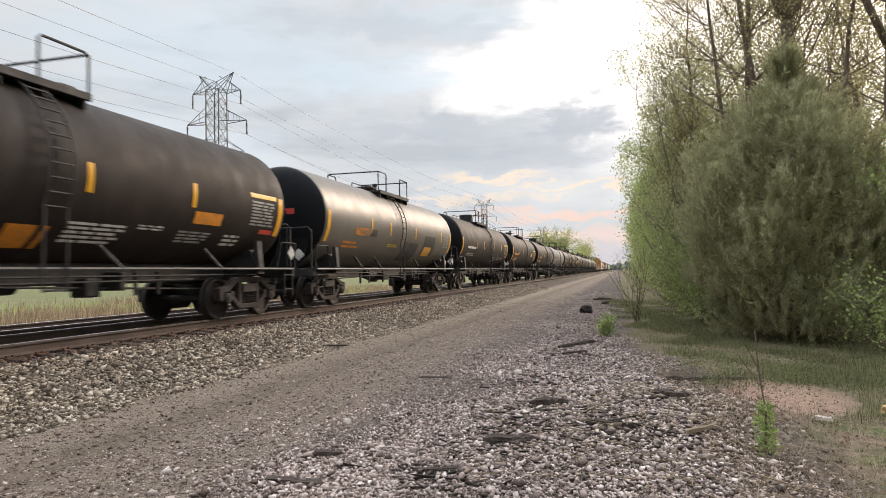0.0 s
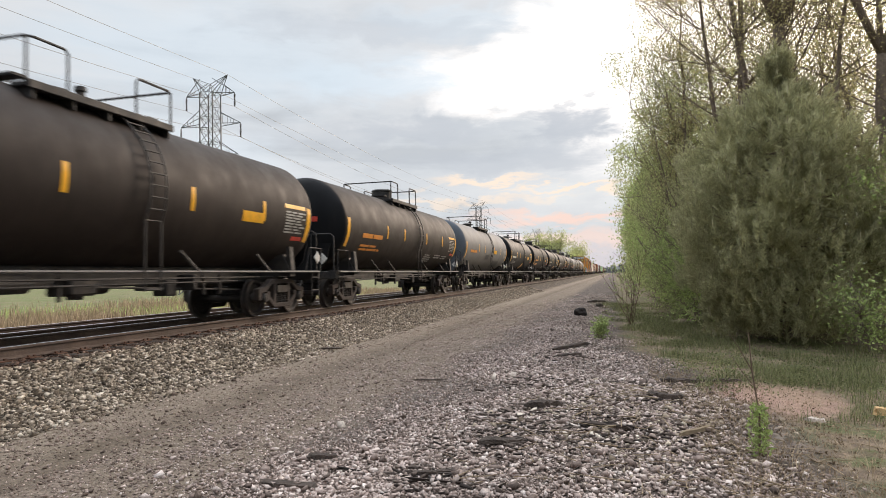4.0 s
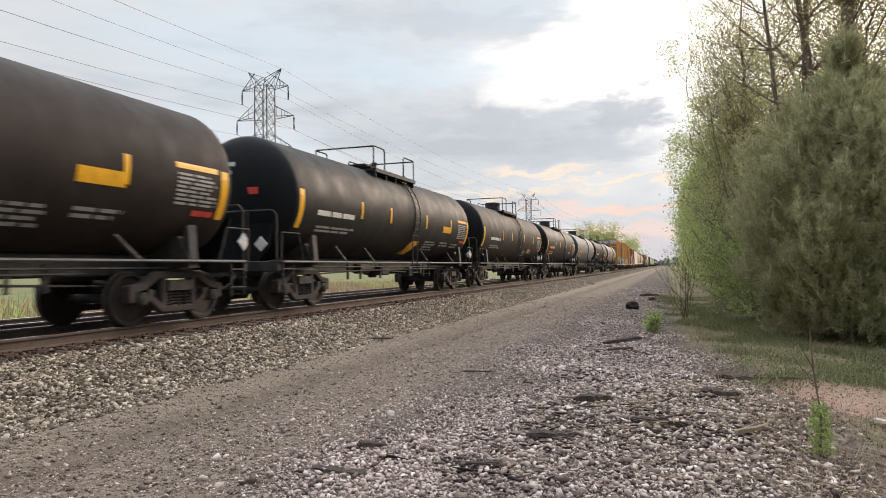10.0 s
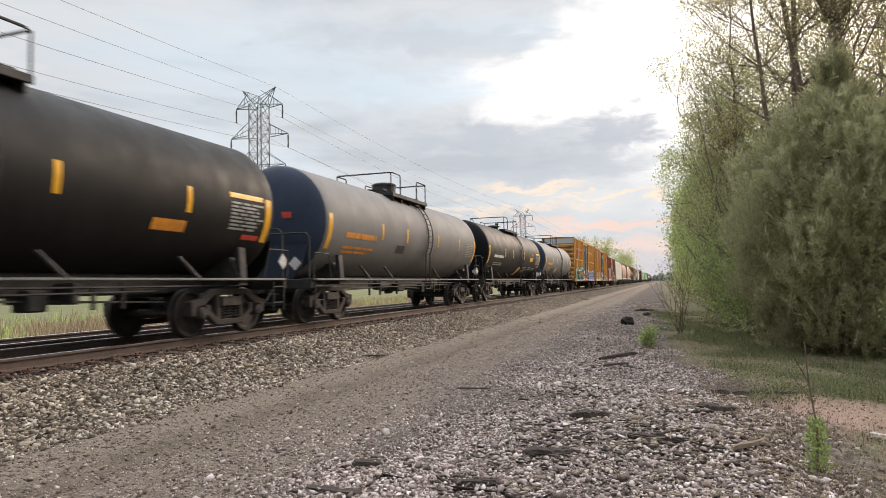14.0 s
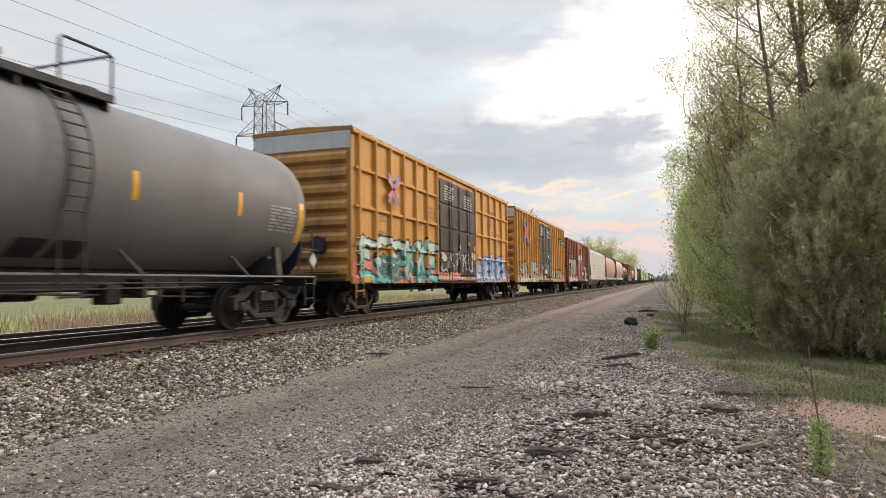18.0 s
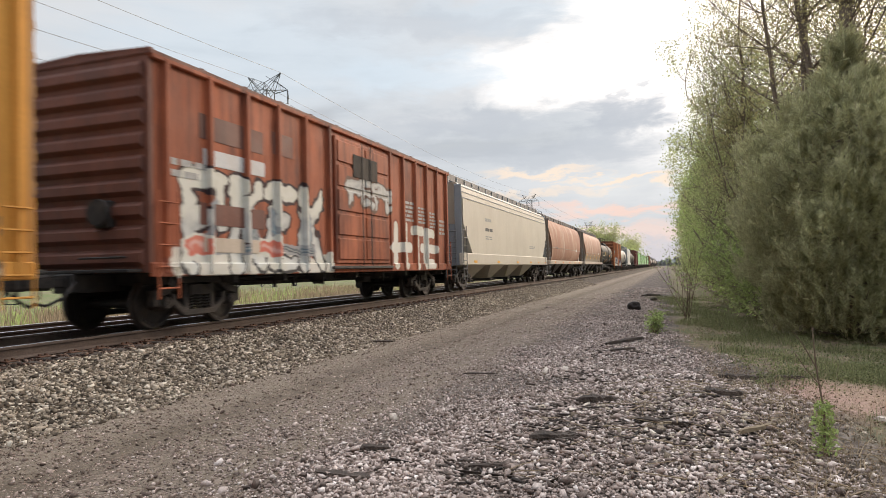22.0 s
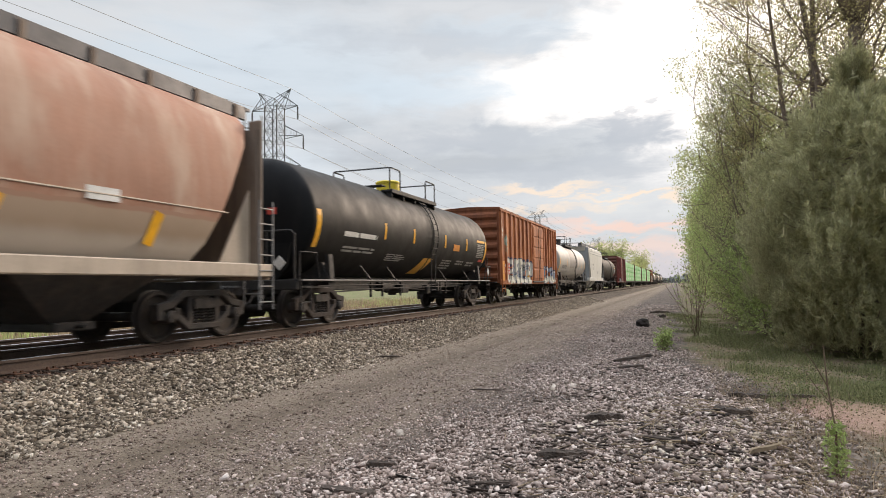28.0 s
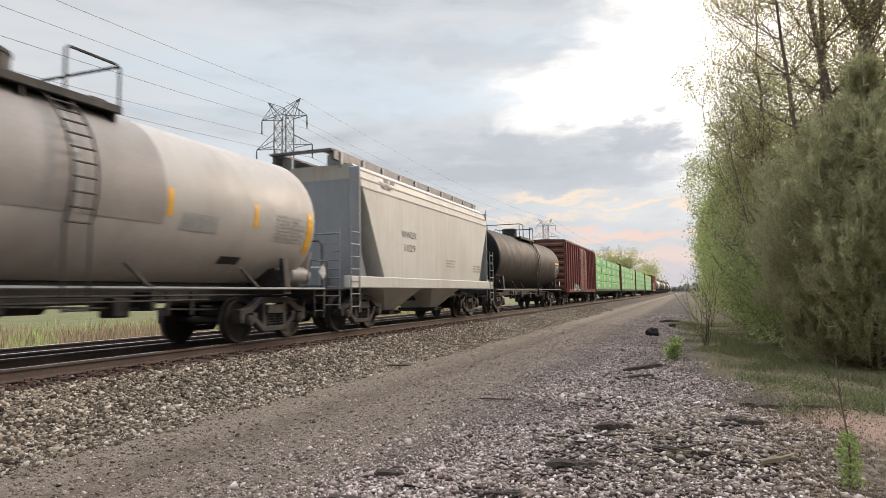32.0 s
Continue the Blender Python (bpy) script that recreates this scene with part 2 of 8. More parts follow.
DUST = (0.16, 0.125, 0.095)
M = {
    "rail": surface("rusty_rail_steel", (0.115, 0.080, 0.062), 0.75, 0.2, 0.3, 0.8, 0.25, 40, 0.3, (0.05, 0.035, 0.03), 0.5),
    "railhead": surface("polished_rail_head", (0.62, 0.61, 0.60), 0.22, 1.0, 0.1, 0.5, 0.05, 60, 0.05),
    "tie": surface("creosoted_timber", (0.07, 0.055, 0.045), 0.9, 0, 0.35, 2, 0.3, 25, 0.5, (0.14, 0.11, 0.09), 0.4),
    "spike": surface("rusty_iron", (0.13, 0.065, 0.04), 0.85, 0.1, 0.3, 4, 0.3, 60, 0.3),
    "wheel": surface("dark_wheel_steel", (0.036, 0.030, 0.027), 0.6, 0.4, 0.3, 2, 0.2, 30, 0.2, (0.11, 0.07, 0.05), 0.4),
    "tread": surface("worn_wheel_tread", (0.5, 0.5, 0.5), 0.3, 1.0, 0.1),
    "cast": surface("rusty_cast_steel", (0.040, 0.029, 0.024), 0.85, 0.0, 0.35, 2.5, 0.25, 40, 0.35, (0.05, 0.04, 0.035), 0.6),
    "castdark": surface("oily_cast_steel", (0.028, 0.024, 0.022), 0.7, 0.0, 0.35, 2.5, 0.25, 40, 0.3, (0.11, 0.075, 0.055), 0.4),
    "under": surface("dark_underframe_steel", (0.018, 0.0165, 0.016), 0.7, 0.0, 0.3, 1.5, 0.2, 30, 0.2, DUST, 0.25),
    "piperail": surface("dull_worn_pipe", (0.095, 0.092, 0.09), 0.6, 0.0, 0.2, 1.5, 0.1, 40, 0.05),
    "palepipe": surface("light_worn_pipe", (0.22, 0.22, 0.215), 0.6, 0.0, 0.2, 1.5, 0.1, 40, 0.05),
    # three tank head colours with the shade and blue sky sheen painted in
    "shaded_head_black": surface("shaded_black_tank_head_paint", (0.0055, 0.0062, 0.0075), 0.6, 0, 0.25, 0.8, 0.10, 18, 0.05, (0.013, 0.012, 0.012), 0.4, 0.2, spec=0.15),
    "shaded_head_blue": surface("shaded_blue_tank_head_paint", (0.030, 0.040, 0.064), 0.6, 0, 0.2, 0.8, 0.10, 18, 0.05, (0.05, 0.05, 0.055), 0.4, 0.2, spec=0.2),
    "shaded_head_bluegrey": surface("shaded_blue_grey_tank_head_paint", (0.105, 0.120, 0.145), 0.6, 0, 0.15, 0.8, 0.08, 18, 0.05, (0.09, 0.085, 0.085), 0.4, 0.2, spec=0.2),
    "steelgrey": surface("grey_painted_steel", (0.20, 0.20, 0.20), 0.55, 0.1, 0.25, 2, 0.15, 40, 0.1, DUST, 0.3),
    "yellow": surface("yellow_reflective_sheet", (0.80, 0.40, 0.02), 0.35, 0, 0.12, 3, 0.08, 50, 0.0, (0.25, 0.13, 0.02), 0.3),
    "orange": surface("orange_lettering", (0.66, 0.24, 0.015), 0.5, 0, 0.2, 4, 0.2, 30, 0.0, DUST, 0.4),
    "white": surface("white_lettering", (0.66, 0.65, 0.62), 0.5, 0, 0.15, 4, 0.15, 30, 0.0, DUST, 0.35),
    "greytext": surface("faded_grey_lettering", (0.30, 0.30, 0.29), 0.5, 0, 0.2, 4, 0.15, 30, 0.0, DUST, 0.35),
    "darktext": surface("dark_lettering", (0.05, 0.05, 0.055), 0.5, 0, 0.2, 4, 0.15, 30, 0.0),
    "red": surface("red_placard", (0.55, 0.05, 0.03), 0.5, 0, 0.15, 4, 0.1, 30, 0.0),
    "blue": surface("blue_emblem_paint", (0.06, 0.10, 0.38), 0.5, 0, 0.15, 4, 0.1, 30, 0.0),
    "blackpatch": surface("black_repaint_patch", (0.022, 0.022, 0.024), 0.5, 0, 0.2, 3, 0.1, 30, 0.0),
    "tank_black": surface("dusty_black_tank_paint", (0.0085, 0.0080, 0.0080), 0.60, 0, 0.2, 0.6, 0.10, 18, 0.05, (0.020, 0.017, 0.016), 0.45, 0.2, spec=0.2),
    "tank_brown": surface("dusty_brown_black_tank_paint", (0.0200, 0.0145, 0.0125), 0.66, 0, 0.2, 0.6, 0.10, 18, 0.05, (0.042, 0.032, 0.026), 0.45, 0.22, spec=0.2),
    "tank_grey": surface("weathered_grey_tank_paint", (0.185, 0.180, 0.178), 0.66, 0, 0.10, 0.5, 0.05, 18, 0.03, (0.12, 0.105, 0.092), 0.3, 0.12, spec=0.15),
    "tank_silver": surface("silver_grey_tank_paint", (0.15, 0.136, 0.120), 0.44, 0.1, 0.10, 0.5, 0.05, 18, 0.02, (0.11, 0.092, 0.078), 0.3, 0.2, spec=0.3),
    "tank_white": surface("off_white_tank_paint", (0.43, 0.40, 0.37), 0.55, 0, 0.07, 0.5, 0.04, 18, 0.03, (0.28, 0.245, 0.21), 0.35, 0.2, spec=0.25),
    "tank_patch": surface("grey_brown_tank_coating", (0.27, 0.24, 0.22), 0.6, 0, 0.15, 0.8, 0.1, 18, 0.06),
    "dome_yellow": surface("yellow_fitting_paint", (0.62, 0.47, 0.03), 0.5, 0, 0.15, 3, 0.1, 30, 0.05),
    "hop_cream": surface("cream_hopper_paint", (0.57, 0.52, 0.435), 0.5, 0, 0.06, 0.4, 0.05, 18, 0.05, (0.42, 0.36, 0.29), 0.25, 0.12, spec=0.25),
    "hop_white": surface("pale_grey_hopper_paint", (0.58, 0.565, 0.525), 0.5, 0, 0.07, 0.4, 0.05, 18, 0.05, (0.36, 0.32, 0.27), 0.3, 0.25, spec=0.25),
    "hop_grey": surface("grey_hopper_end_paint", (0.24, 0.258, 0.275), 0.5, 0, 0.12, 0.6, 0.06, 18, 0.05, DUST, 0.3, 0.2),
    "hop_pink": surface("faded_salmon_hopper_paint", (0.35, 0.185, 0.125), 0.8, 0, 0.14, 0.35, 0.08, 18, 0.06, (0.50, 0.39, 0.30), 0.75, 0.15, spec=0.2),
    # salmon hopper ends: shade painted in as dark brown, with paler grime over it
    "hop_end_shade": surface("shaded_grimy_hopper_end", (0.17, 0.135, 0.11), 0.8, 0, 0.2, 0.6, 0.1, 18, 0.06, (0.32, 0.25, 0.19), 0.4, 0.3, spec=0.2),
    "hop_sill": surface("pale_sill_paint", (0.50, 0.41, 0.32), 0.6, 0, 0.12, 0.6, 0.08, 18, 0.05, DUST, 0.35, 0.2),
    "roofwalk": surface("galvanised_walkway", (0.10, 0.10, 0.105), 0.55, 0.5, 0.2, 2, 0.1, 30, 0.1),
    "ridge_grey": surface("pale_end_panel_paint", (0.46, 0.47, 0.48), 0.5, 0, 0.1, 1, 0.08, 20, 0.05, (0.3, 0.2, 0.12), 0.3, 0.2),
    "end_yellow": surface("grimy_yellow_end_paint", (0.42, 0.20, 0.045), 0.6, 0, 0.18, 0.6, 0.1, 18, 0.06, (0.16, 0.085, 0.04), 0.6, 0.45),
    "end_brown": surface("grimy_red_brown_end_paint", (0.15, 0.055, 0.036), 0.7, 0, 0.22, 0.6, 0.12, 18, 0.08, (0.07, 0.035, 0.03), 0.6, 0.45),
    "end_rust": surface("rusty_orange_brown_end_paint", (0.25, 0.088, 0.042), 0.75, 0, 0.2, 0.6, 0.12, 18, 0.08, (0.11, 0.042, 0.028), 0.6, 0.5, spec=0.25),
    "door_black": surface("black_plug_door_paint", (0.014, 0.013, 0.013), 0.75, 0, 0.3, 0.8, 0.15, 18, 0.08, (0.11, 0.085, 0.06), 0.5, 0.4, spec=0.2),
    "wrap_green": surface("green_lumber_wrap", (0.16, 0.50, 0.14), 0.4, 0, 0.25, 1.3, 0.1, 12, 0.25, (0.55, 0.68, 0.5), 0.4),
    "wrap_end": surface("sawn_lumber_ends", (0.50, 0.36, 0.20), 0.8, 0, 0.2, 3, 0.2, 20, 0.3),
    "pylon": surface("weathered_galvanised_lattice", (0.10, 0.105, 0.11), 0.6, 0.4, 0.15, 1, 0.1, 20, 0.0),
    "insul": surface("brown_porcelain", (0.07, 0.05, 0.045), 0.3, 0, 0.1),
    "wire": surface("weathered_conductor", (0.12, 0.125, 0.13), 0.5, 0.5, 0.1),
    "bark": surface("grey_brown_bark", (0.20, 0.155, 0.12), 0.95, 0, 0.3, 2, 0.35, 18, 0.7, (0.06, 0.05, 0.04), 0.5),
    "twig": surface("brown_twig_bark", (0.16, 0.11, 0.075), 0.95, 0, 0.3, 2, 0.3, 30, 0.3),
    "leaf": surface("spring_leaf_green", (0.44, 0.465, 0.215), 0.6, 0, 0.3, 0.5, 0.1, 10, 0.0, island=0.4, transl=0.6, spec=0.2),
    "leaf_olive": surface("young_olive_leaf", (0.44, 0.395, 0.205), 0.6, 0, 0.3, 0.5, 0.1, 10, 0.0, island=0.4, transl=0.6, spec=0.2),
    "leaf_bright": surface("bright_leaf_green", (0.37, 0.45, 0.165), 0.55, 0, 0.2, 0.5, 0.1, 10, 0.0, island=0.35, transl=0.5, spec=0.2),
    "leaf_deep": surface("deep_leaf_green", (0.36, 0.375, 0.185), 0.6, 0, 0.25, 0.4, 0.1, 10, 0.0, island=0.45, transl=0.5, spec=0.2),
    "needle": surface("pine_needle_green", (0.46, 0.445, 0.265), 0.8, 0, 0.2, 0.7, 0.1, 10, 0.0, island=0.35, transl=0.5, spec=0.08),
    "candle": surface("pale_pine_shoot", (0.42, 0.38, 0.245), 0.8, 0, 0.2, 1, 0.1, 10, 0.0, island=0.3, spec=0.1),
    "grass": surface("spring_grass", (0.18, 0.19, 0.088), 0.7, 0, 0.3, 0.5, 0.1, 10, 0.0, island=0.5, transl=0.4, spec=0.2),
    "straw": surface("dry_straw", (0.33, 0.25, 0.165), 0.8, 0, 0.2, 0.5, 0.1, 10, 0.0, island=0.45, transl=0.25, spec=0.25),
    "stone": surface("crushed_limestone", (0.3, 0.27, 0.25), 0.92, 0, 0.2, 0.5, 0.22, 40, 0.4, tones=((0.0, (0.105, 0.076, 0.062)), (0.25, (0.245, 0.182, 0.152)), (0.62, (0.430, 0.336, 0.292)), (0.92, (0.590, 0.487, 0.436)), (1.0, (0.730, 0.628, 0.575)))),
    "rustballast": surface("rust_stained_ballast", (0.12, 0.07, 0.05), 0.92, 0, 0.25, 0.5, 0.25, 40, 0.4, tones=((0.0, (0.030, 0.018, 0.013)), (0.5, (0.105, 0.060, 0.042)), (0.85, (0.190, 0.115, 0.080)), (1.0, (0.32, 0.24, 0.19)))),
    "splinter": surface("dark_rotten_wood_splinter", (0.06, 0.045, 0.036), 0.95, 0, 0.3, 3, 0.3, 40, 0.4, tones=((0.0, (0.022, 0.016, 0.013)), (0.6, (0.070, 0.050, 0.040)), (1.0, (0.150, 0.115, 0.092)))),
    "ballast": surface("track_ballast_stone", (0.3, 0.27, 0.23), 0.92, 0, 0.2, 0.5, 0.22, 40, 0.4, tones=((0.0, (0.052, 0.037, 0.025)), (0.38, (0.175, 0.132, 0.092)), (0.70, (0.365, 0.292, 0.216)), (0.90, (0.545, 0.452, 0.352)), (1.0, (0.740, 0.648, 0.540)))),
    "pebble": surface("road_pebble", (0.2, 0.17, 0.15), 0.92, 0, 0.2, 0.5, 0.22, 40, 0.4, tones=((0.0, (0.098, 0.067, 0.052)), (0.5, (0.224, 0.161, 0.125)), (0.85, (0.376, 0.283, 0.234)), (1.0, (0.628, 0.500, 0.435)))),
    "litter": surface("dead_brown_leaves", (0.24, 0.17, 0.115), 0.9, 0, 0.3, 1.5, 0.2, 30, 0.0, island=0.4, spec=0.2),
    "wood": surface("weathered_tie_wood", (0.066, 0.047, 0.036), 0.95, 0, 0.4, 5, 0.4, 40, 0.8, (0.022, 0.017, 0.014), 0.6),
    "palewood": surface("pale_broken_wood", (0.55, 0.47, 0.40), 0.9, 0, 0.2, 6, 0.25, 40, 0.4),
    "charred": surface("black_rotten_stump_wood", (0.020, 0.014, 0.012), 0.95, 0, 0.4, 5, 0.3, 40, 0.8),
    "tanchunk": surface("tan_sawn_block", (0.55, 0.36, 0.17), 0.85, 0, 0.15, 6, 0.2, 40, 0.3),
    # leaf colour paled to grey in place of distance haze
    "haze_tint": surface("far_wood_haze_tint", (0.20, 0.21, 0.20), 0.9, 0, 0.25, 0.05, 0.2, 0.5, 0.0, island=0.3),
}
# ---- mesh tools ----
rng = np.random.default_rng(7)


def mesh_of(name, bm, material=None, smooth=False):
    me = bpy.data.meshes.new(name)
    bm.normal_update()
    bm.to_mesh(me)
    bm.free()
    if material is not None:
        me.materials.append(material)
    if smooth:
        me.polygons.foreach_set("use_smooth", [True] * len(me.polygons))
    return me


def part(name, data, material, parent, label="", at=(0, 0, 0), smooth=False):
    """Links a bmesh (or a ready mesh) as one mesh object under a thing or a part."""
    me = mesh_of(name, data, material, smooth) if isinstance(data, bmesh.types.BMesh) else data
    ob = new(name, me)
    ob.parent = parent
    ob.location = at
    if label:
        ob["label"] = label
    return ob


def thing(name, label, category, at=(0, 0, 0), group="", kind="", data=None, rz=0.0):
    ob = new(name, data)
    ob.matrix_basis = pose(*at, 0, 0, rz)
    return tagged(ob, label, category, group, kind)


def bmnew():
    return bmesh.new()


def box(b, x0, x1, y0, y1, z0, z1):
    v = [b.verts.new(p) for p in ((x0, y0, z0), (x1, y0, z0), (x1, y1, z0), (x0, y1, z0), (x0, y0, z1), (x1, y0, z1), (x1, y1, z1), (x0, y1, z1))]
    for f in ((3, 2, 1, 0), (4, 5, 6, 7), (0, 1, 5, 4), (1, 2, 6, 5), (2, 3, 7, 6), (3, 0, 4, 7)):
        b.faces.new([v[i] for i in f])
    return b


def rbox(b, x0, x1, y0, y1, z0, z1, r=0.03):
    """A box with all its edges chamfered by r."""
    t = bmesh.new()
    box(t, x0, x1, y0, y1, z0, z1)
    bmesh.ops.bevel(t, geom=t.edges[:], offset=r, segments=1, affect="EDGES")
    join(b, t)
    return b


def join(b, t, m=None):
    if m is not None:
        t.transform(m)
    idx = {}
    for v in t.verts:
        idx[v] = b.verts.new(v.co)
    for f in t.faces:
        b.faces.new([idx[v] for v in f.verts])
    t.free()
    return b


def prism(b, outline, axis, lo, hi):
    """A polygon in the two other axes, extruded along axis from lo to hi."""
    def at(p, w):
        return {"x": (w, p[0], p[1]), "y": (p[0], w, p[1]), "z": (p[0], p[1], w)}[axis]
    a, c = [b.verts.new(at(p, lo)) for p in outline], [b.verts.new(at(p, hi)) for p in outline]
    n = len(outline)
    b.faces.new(a[::-1]), b.faces.new(c)
    for i in range(n):
        b.faces.new((a[i], a[(i + 1) % n], c[(i + 1) % n], c[i]))
    return b


def tube(b, pts, r, n=6, r1=None):
    """A round bar along a line of points, its radius going from r to r1."""
    pts = [Vector(p) for p in pts]
    rings = []
    for i, p in enumerate(pts):
        d = (pts[min(i + 1, len(pts) - 1)] - pts[max(i - 1, 0)]).normalized()
        u = d.orthogonal().normalized() if i == 0 else (u - d * u.dot(d)).normalized()
        w = d.cross(u)
        rr = r if r1 is None else r + (r1 - r) * i / (len(pts) - 1)
        rings.append([b.verts.new(p + (u * math.cos(2 * math.pi * k / n) + w * math.sin(2 * math.pi * k / n)) * rr) for k in range(n)])
    for a, c in zip(rings, rings[1:]):
        for k in range(n):
            b.faces.new((a[k], a[(k + 1) % n], c[(k + 1) % n], c[k]))
    b.faces.new(rings[0][::-1]), b.faces.new(rings[-1])
    return b


def lathe(b, prof, axis="y", n=32, centre=(0, 0, 0)):
    """Turns (along, radius) pairs about an axis; radius 0 closes an end."""
    cx, cy, cz = centre
    rings = []
    for a, r in prof:
        def at(k):
            c, s = r * math.cos(2 * math.pi * k / n), r * math.sin(2 * math.pi * k / n)
            return {"x": (cx + a, cy + c, cz + s), "y": (cx + c, cy + a, cz + s), "z": (cx + c, cy + s, cz + a)}[axis]
        rings.append([b.verts.new(at(0))] if r < 1e-6 else [b.verts.new(at(k)) for k in range(n)])
    for p, q in zip(rings, rings[1:]):
        for k in range(n):
            f = [p[k % len(p)], p[(k + 1) % len(p)], q[(k + 1) % len(q)], q[k % len(q)]]
            f = list(dict.fromkeys(f))
            if len(f) > 2:
                b.faces.new(f)
    bmesh.ops.recalc_face_normals(b, faces=b.faces[:])
    return b


def shade(me, angle=40):
    """Smooth shading with sharp edges kept where the surface turns by more than angle."""
    me.polygons.foreach_set("use_smooth", [True] * len(me.polygons))
    bm = bmesh.new()
    bm.from_mesh(me)
    for e in bm.edges:
        e.smooth = len(e.link_faces) == 2 and e.calc_face_angle(0) < radians(angle)
    bm.to_mesh(me)
    bm.free()
    return me


def raw_mesh(name, co, faces, material, per=3):
    """A mesh from arrays: co (n, 3), faces (m, per)."""
    me = bpy.data.meshes.new(name)
    me.vertices.add(len(co))
    me.vertices.foreach_set("co", np.asarray(co, np.float32).ravel())
    f = np.asarray(faces, np.int32)
    me.loops.add(f.size)
    me.loops.foreach_set("vertex_index", f.ravel())
    me.polygons.add(len(f))
    me.polygons.foreach_set("loop_start", np.arange(0, f.size, per, dtype=np.int32))
    me.materials.append(material)
    me.update(calc_edges=True)
    me.validate()
    return me


def turns(n):
    """n random rotation matrices."""
    q = rng.normal(size=(n, 4))
    q /= np.linalg.norm(q, axis=1, keepdims=True)
    w, x, y, z = q.T
    return np.stack([1 - 2 * (y * y + z * z), 2 * (x * y - w * z), 2 * (x * z + w * y), 2 * (x * y + w * z), 1 - 2 * (x * x + z * z), 2 * (y * z - w * x),
                     2 * (x * z - w * y), 2 * (y * z + w * x), 1 - 2 * (x * x + y * y)], 1).reshape(n, 3, 3)


def stones(name, places, sizes, material):
    """Many small broken stones with flat faces and sharp corners, joined."""
    v = np.array([(x, y, z) for z in (-1, 1) for y in (-1, 1) for x in (-1, 1)], float) * 0.72
    f = np.array([(0, 2, 1), (1, 2, 3), (4, 5, 6), (5, 7, 6), (0, 1, 4), (1, 5, 4), (2, 6, 3), (3, 6, 7), (0, 4, 2), (2, 4, 6), (1, 3, 5), (3, 7, 5)])
    n = len(places)
    w = v[None] * rng.uniform(0.30, 1.45, (n, 8, 3))
    w[:, 4:, :2] *= rng.uniform(0.35, 1.0, (n, 1, 1))
    w = w * np.stack([rng.uniform(0.85, 1.55, n), rng.uniform(0.7, 1.1, n), rng.uniform(0.45, 0.85, n)], 1)[:, None]
    w = np.einsum("nij,nkj->nki", turns(n), w) * (1.12, 1.12, 0.80) * np.asarray(sizes)[:, None, None] + np.asarray(places)[:, None]
    faces = (f[None] + (np.arange(n) * 8)[:, None, None]).reshape(-1, 3)
    return raw_mesh(name, w.reshape(-1, 3), faces, material)


def leaves(name, places, sizes, material, aspect=1.7, droop=0.0):
    """Many small folded leaves, joined: two triangles each."""
    n = len(places)
    base = np.array([[-0.5, 0, 0], [0, 0.5 / aspect, 0.12], [0.5, 0, 0], [0, -0.5 / aspect, 0.12]])
    w = np.einsum("nij,kj->nki", turns(n), base) * np.asarray(sizes)[:, None, None] + np.asarray(places)[:, None]
    i = np.arange(n)[:, None] * 4
    faces = np.concatenate([i + [0, 1, 2], i + [0, 2, 3]], 1).reshape(-1, 3)
    return raw_mesh(name, w.reshape(-1, 3), faces, material)


def blades(name, roots, heights, material, lean=0.35, width=0.012):
    """Grass blades: one bent strip of three triangles each."""
    n = len(roots)
    a = rng.uniform(0, 2 * np.pi, n)
    side = np.stack([np.cos(a), np.sin(a), 0 * a], 1)
    way = np.stack([-np.sin(a), np.cos(a), 0 * a], 1) * (rng.uniform(0.1, 1.0, n) * lean)[:, None]
    h = np.asarray(heights)[:, None]
    up = np.array([0, 0, 1.0])
    roots = np.asarray(roots)
    w = width * rng.uniform(0.6, 1.4, (n, 1)) * np.clip(h / 0.25, 0.6, 2.5)
    p = np.stack([roots - side * w, roots + side * w, roots + h * (0.55 * up + 0.35 * way) - side * w * 0.7, roots + h * (0.55 * up + 0.35 * way) + side * w * 0.7, roots + h * (0.95 * up + way)], 1)
    i = np.arange(n)[:, None] * 5
    faces = np.concatenate([i + [0, 1, 3], i + [0, 3, 2], i + [2, 3, 4]], 1).reshape(-1, 3)
    return raw_mesh(name, p.reshape(-1, 3), faces, material)


def smoothstep(a, b, v):
    t = np.clip((v - a) / (b - a), 0, 1)
    return t * t * (3 - 2 * t)


def bumps(x, y):
    return 0.5 * np.sin(x * 1.7 + 0.6 * np.sin(y * 0.9)) * np.sin(y * 1.1 + 0.8 * np.sin(x * 0.7)) + 0.3 * np.sin(x * 3.9 + y * 2.3) * np.sin(y * 3.1 - x * 1.2)


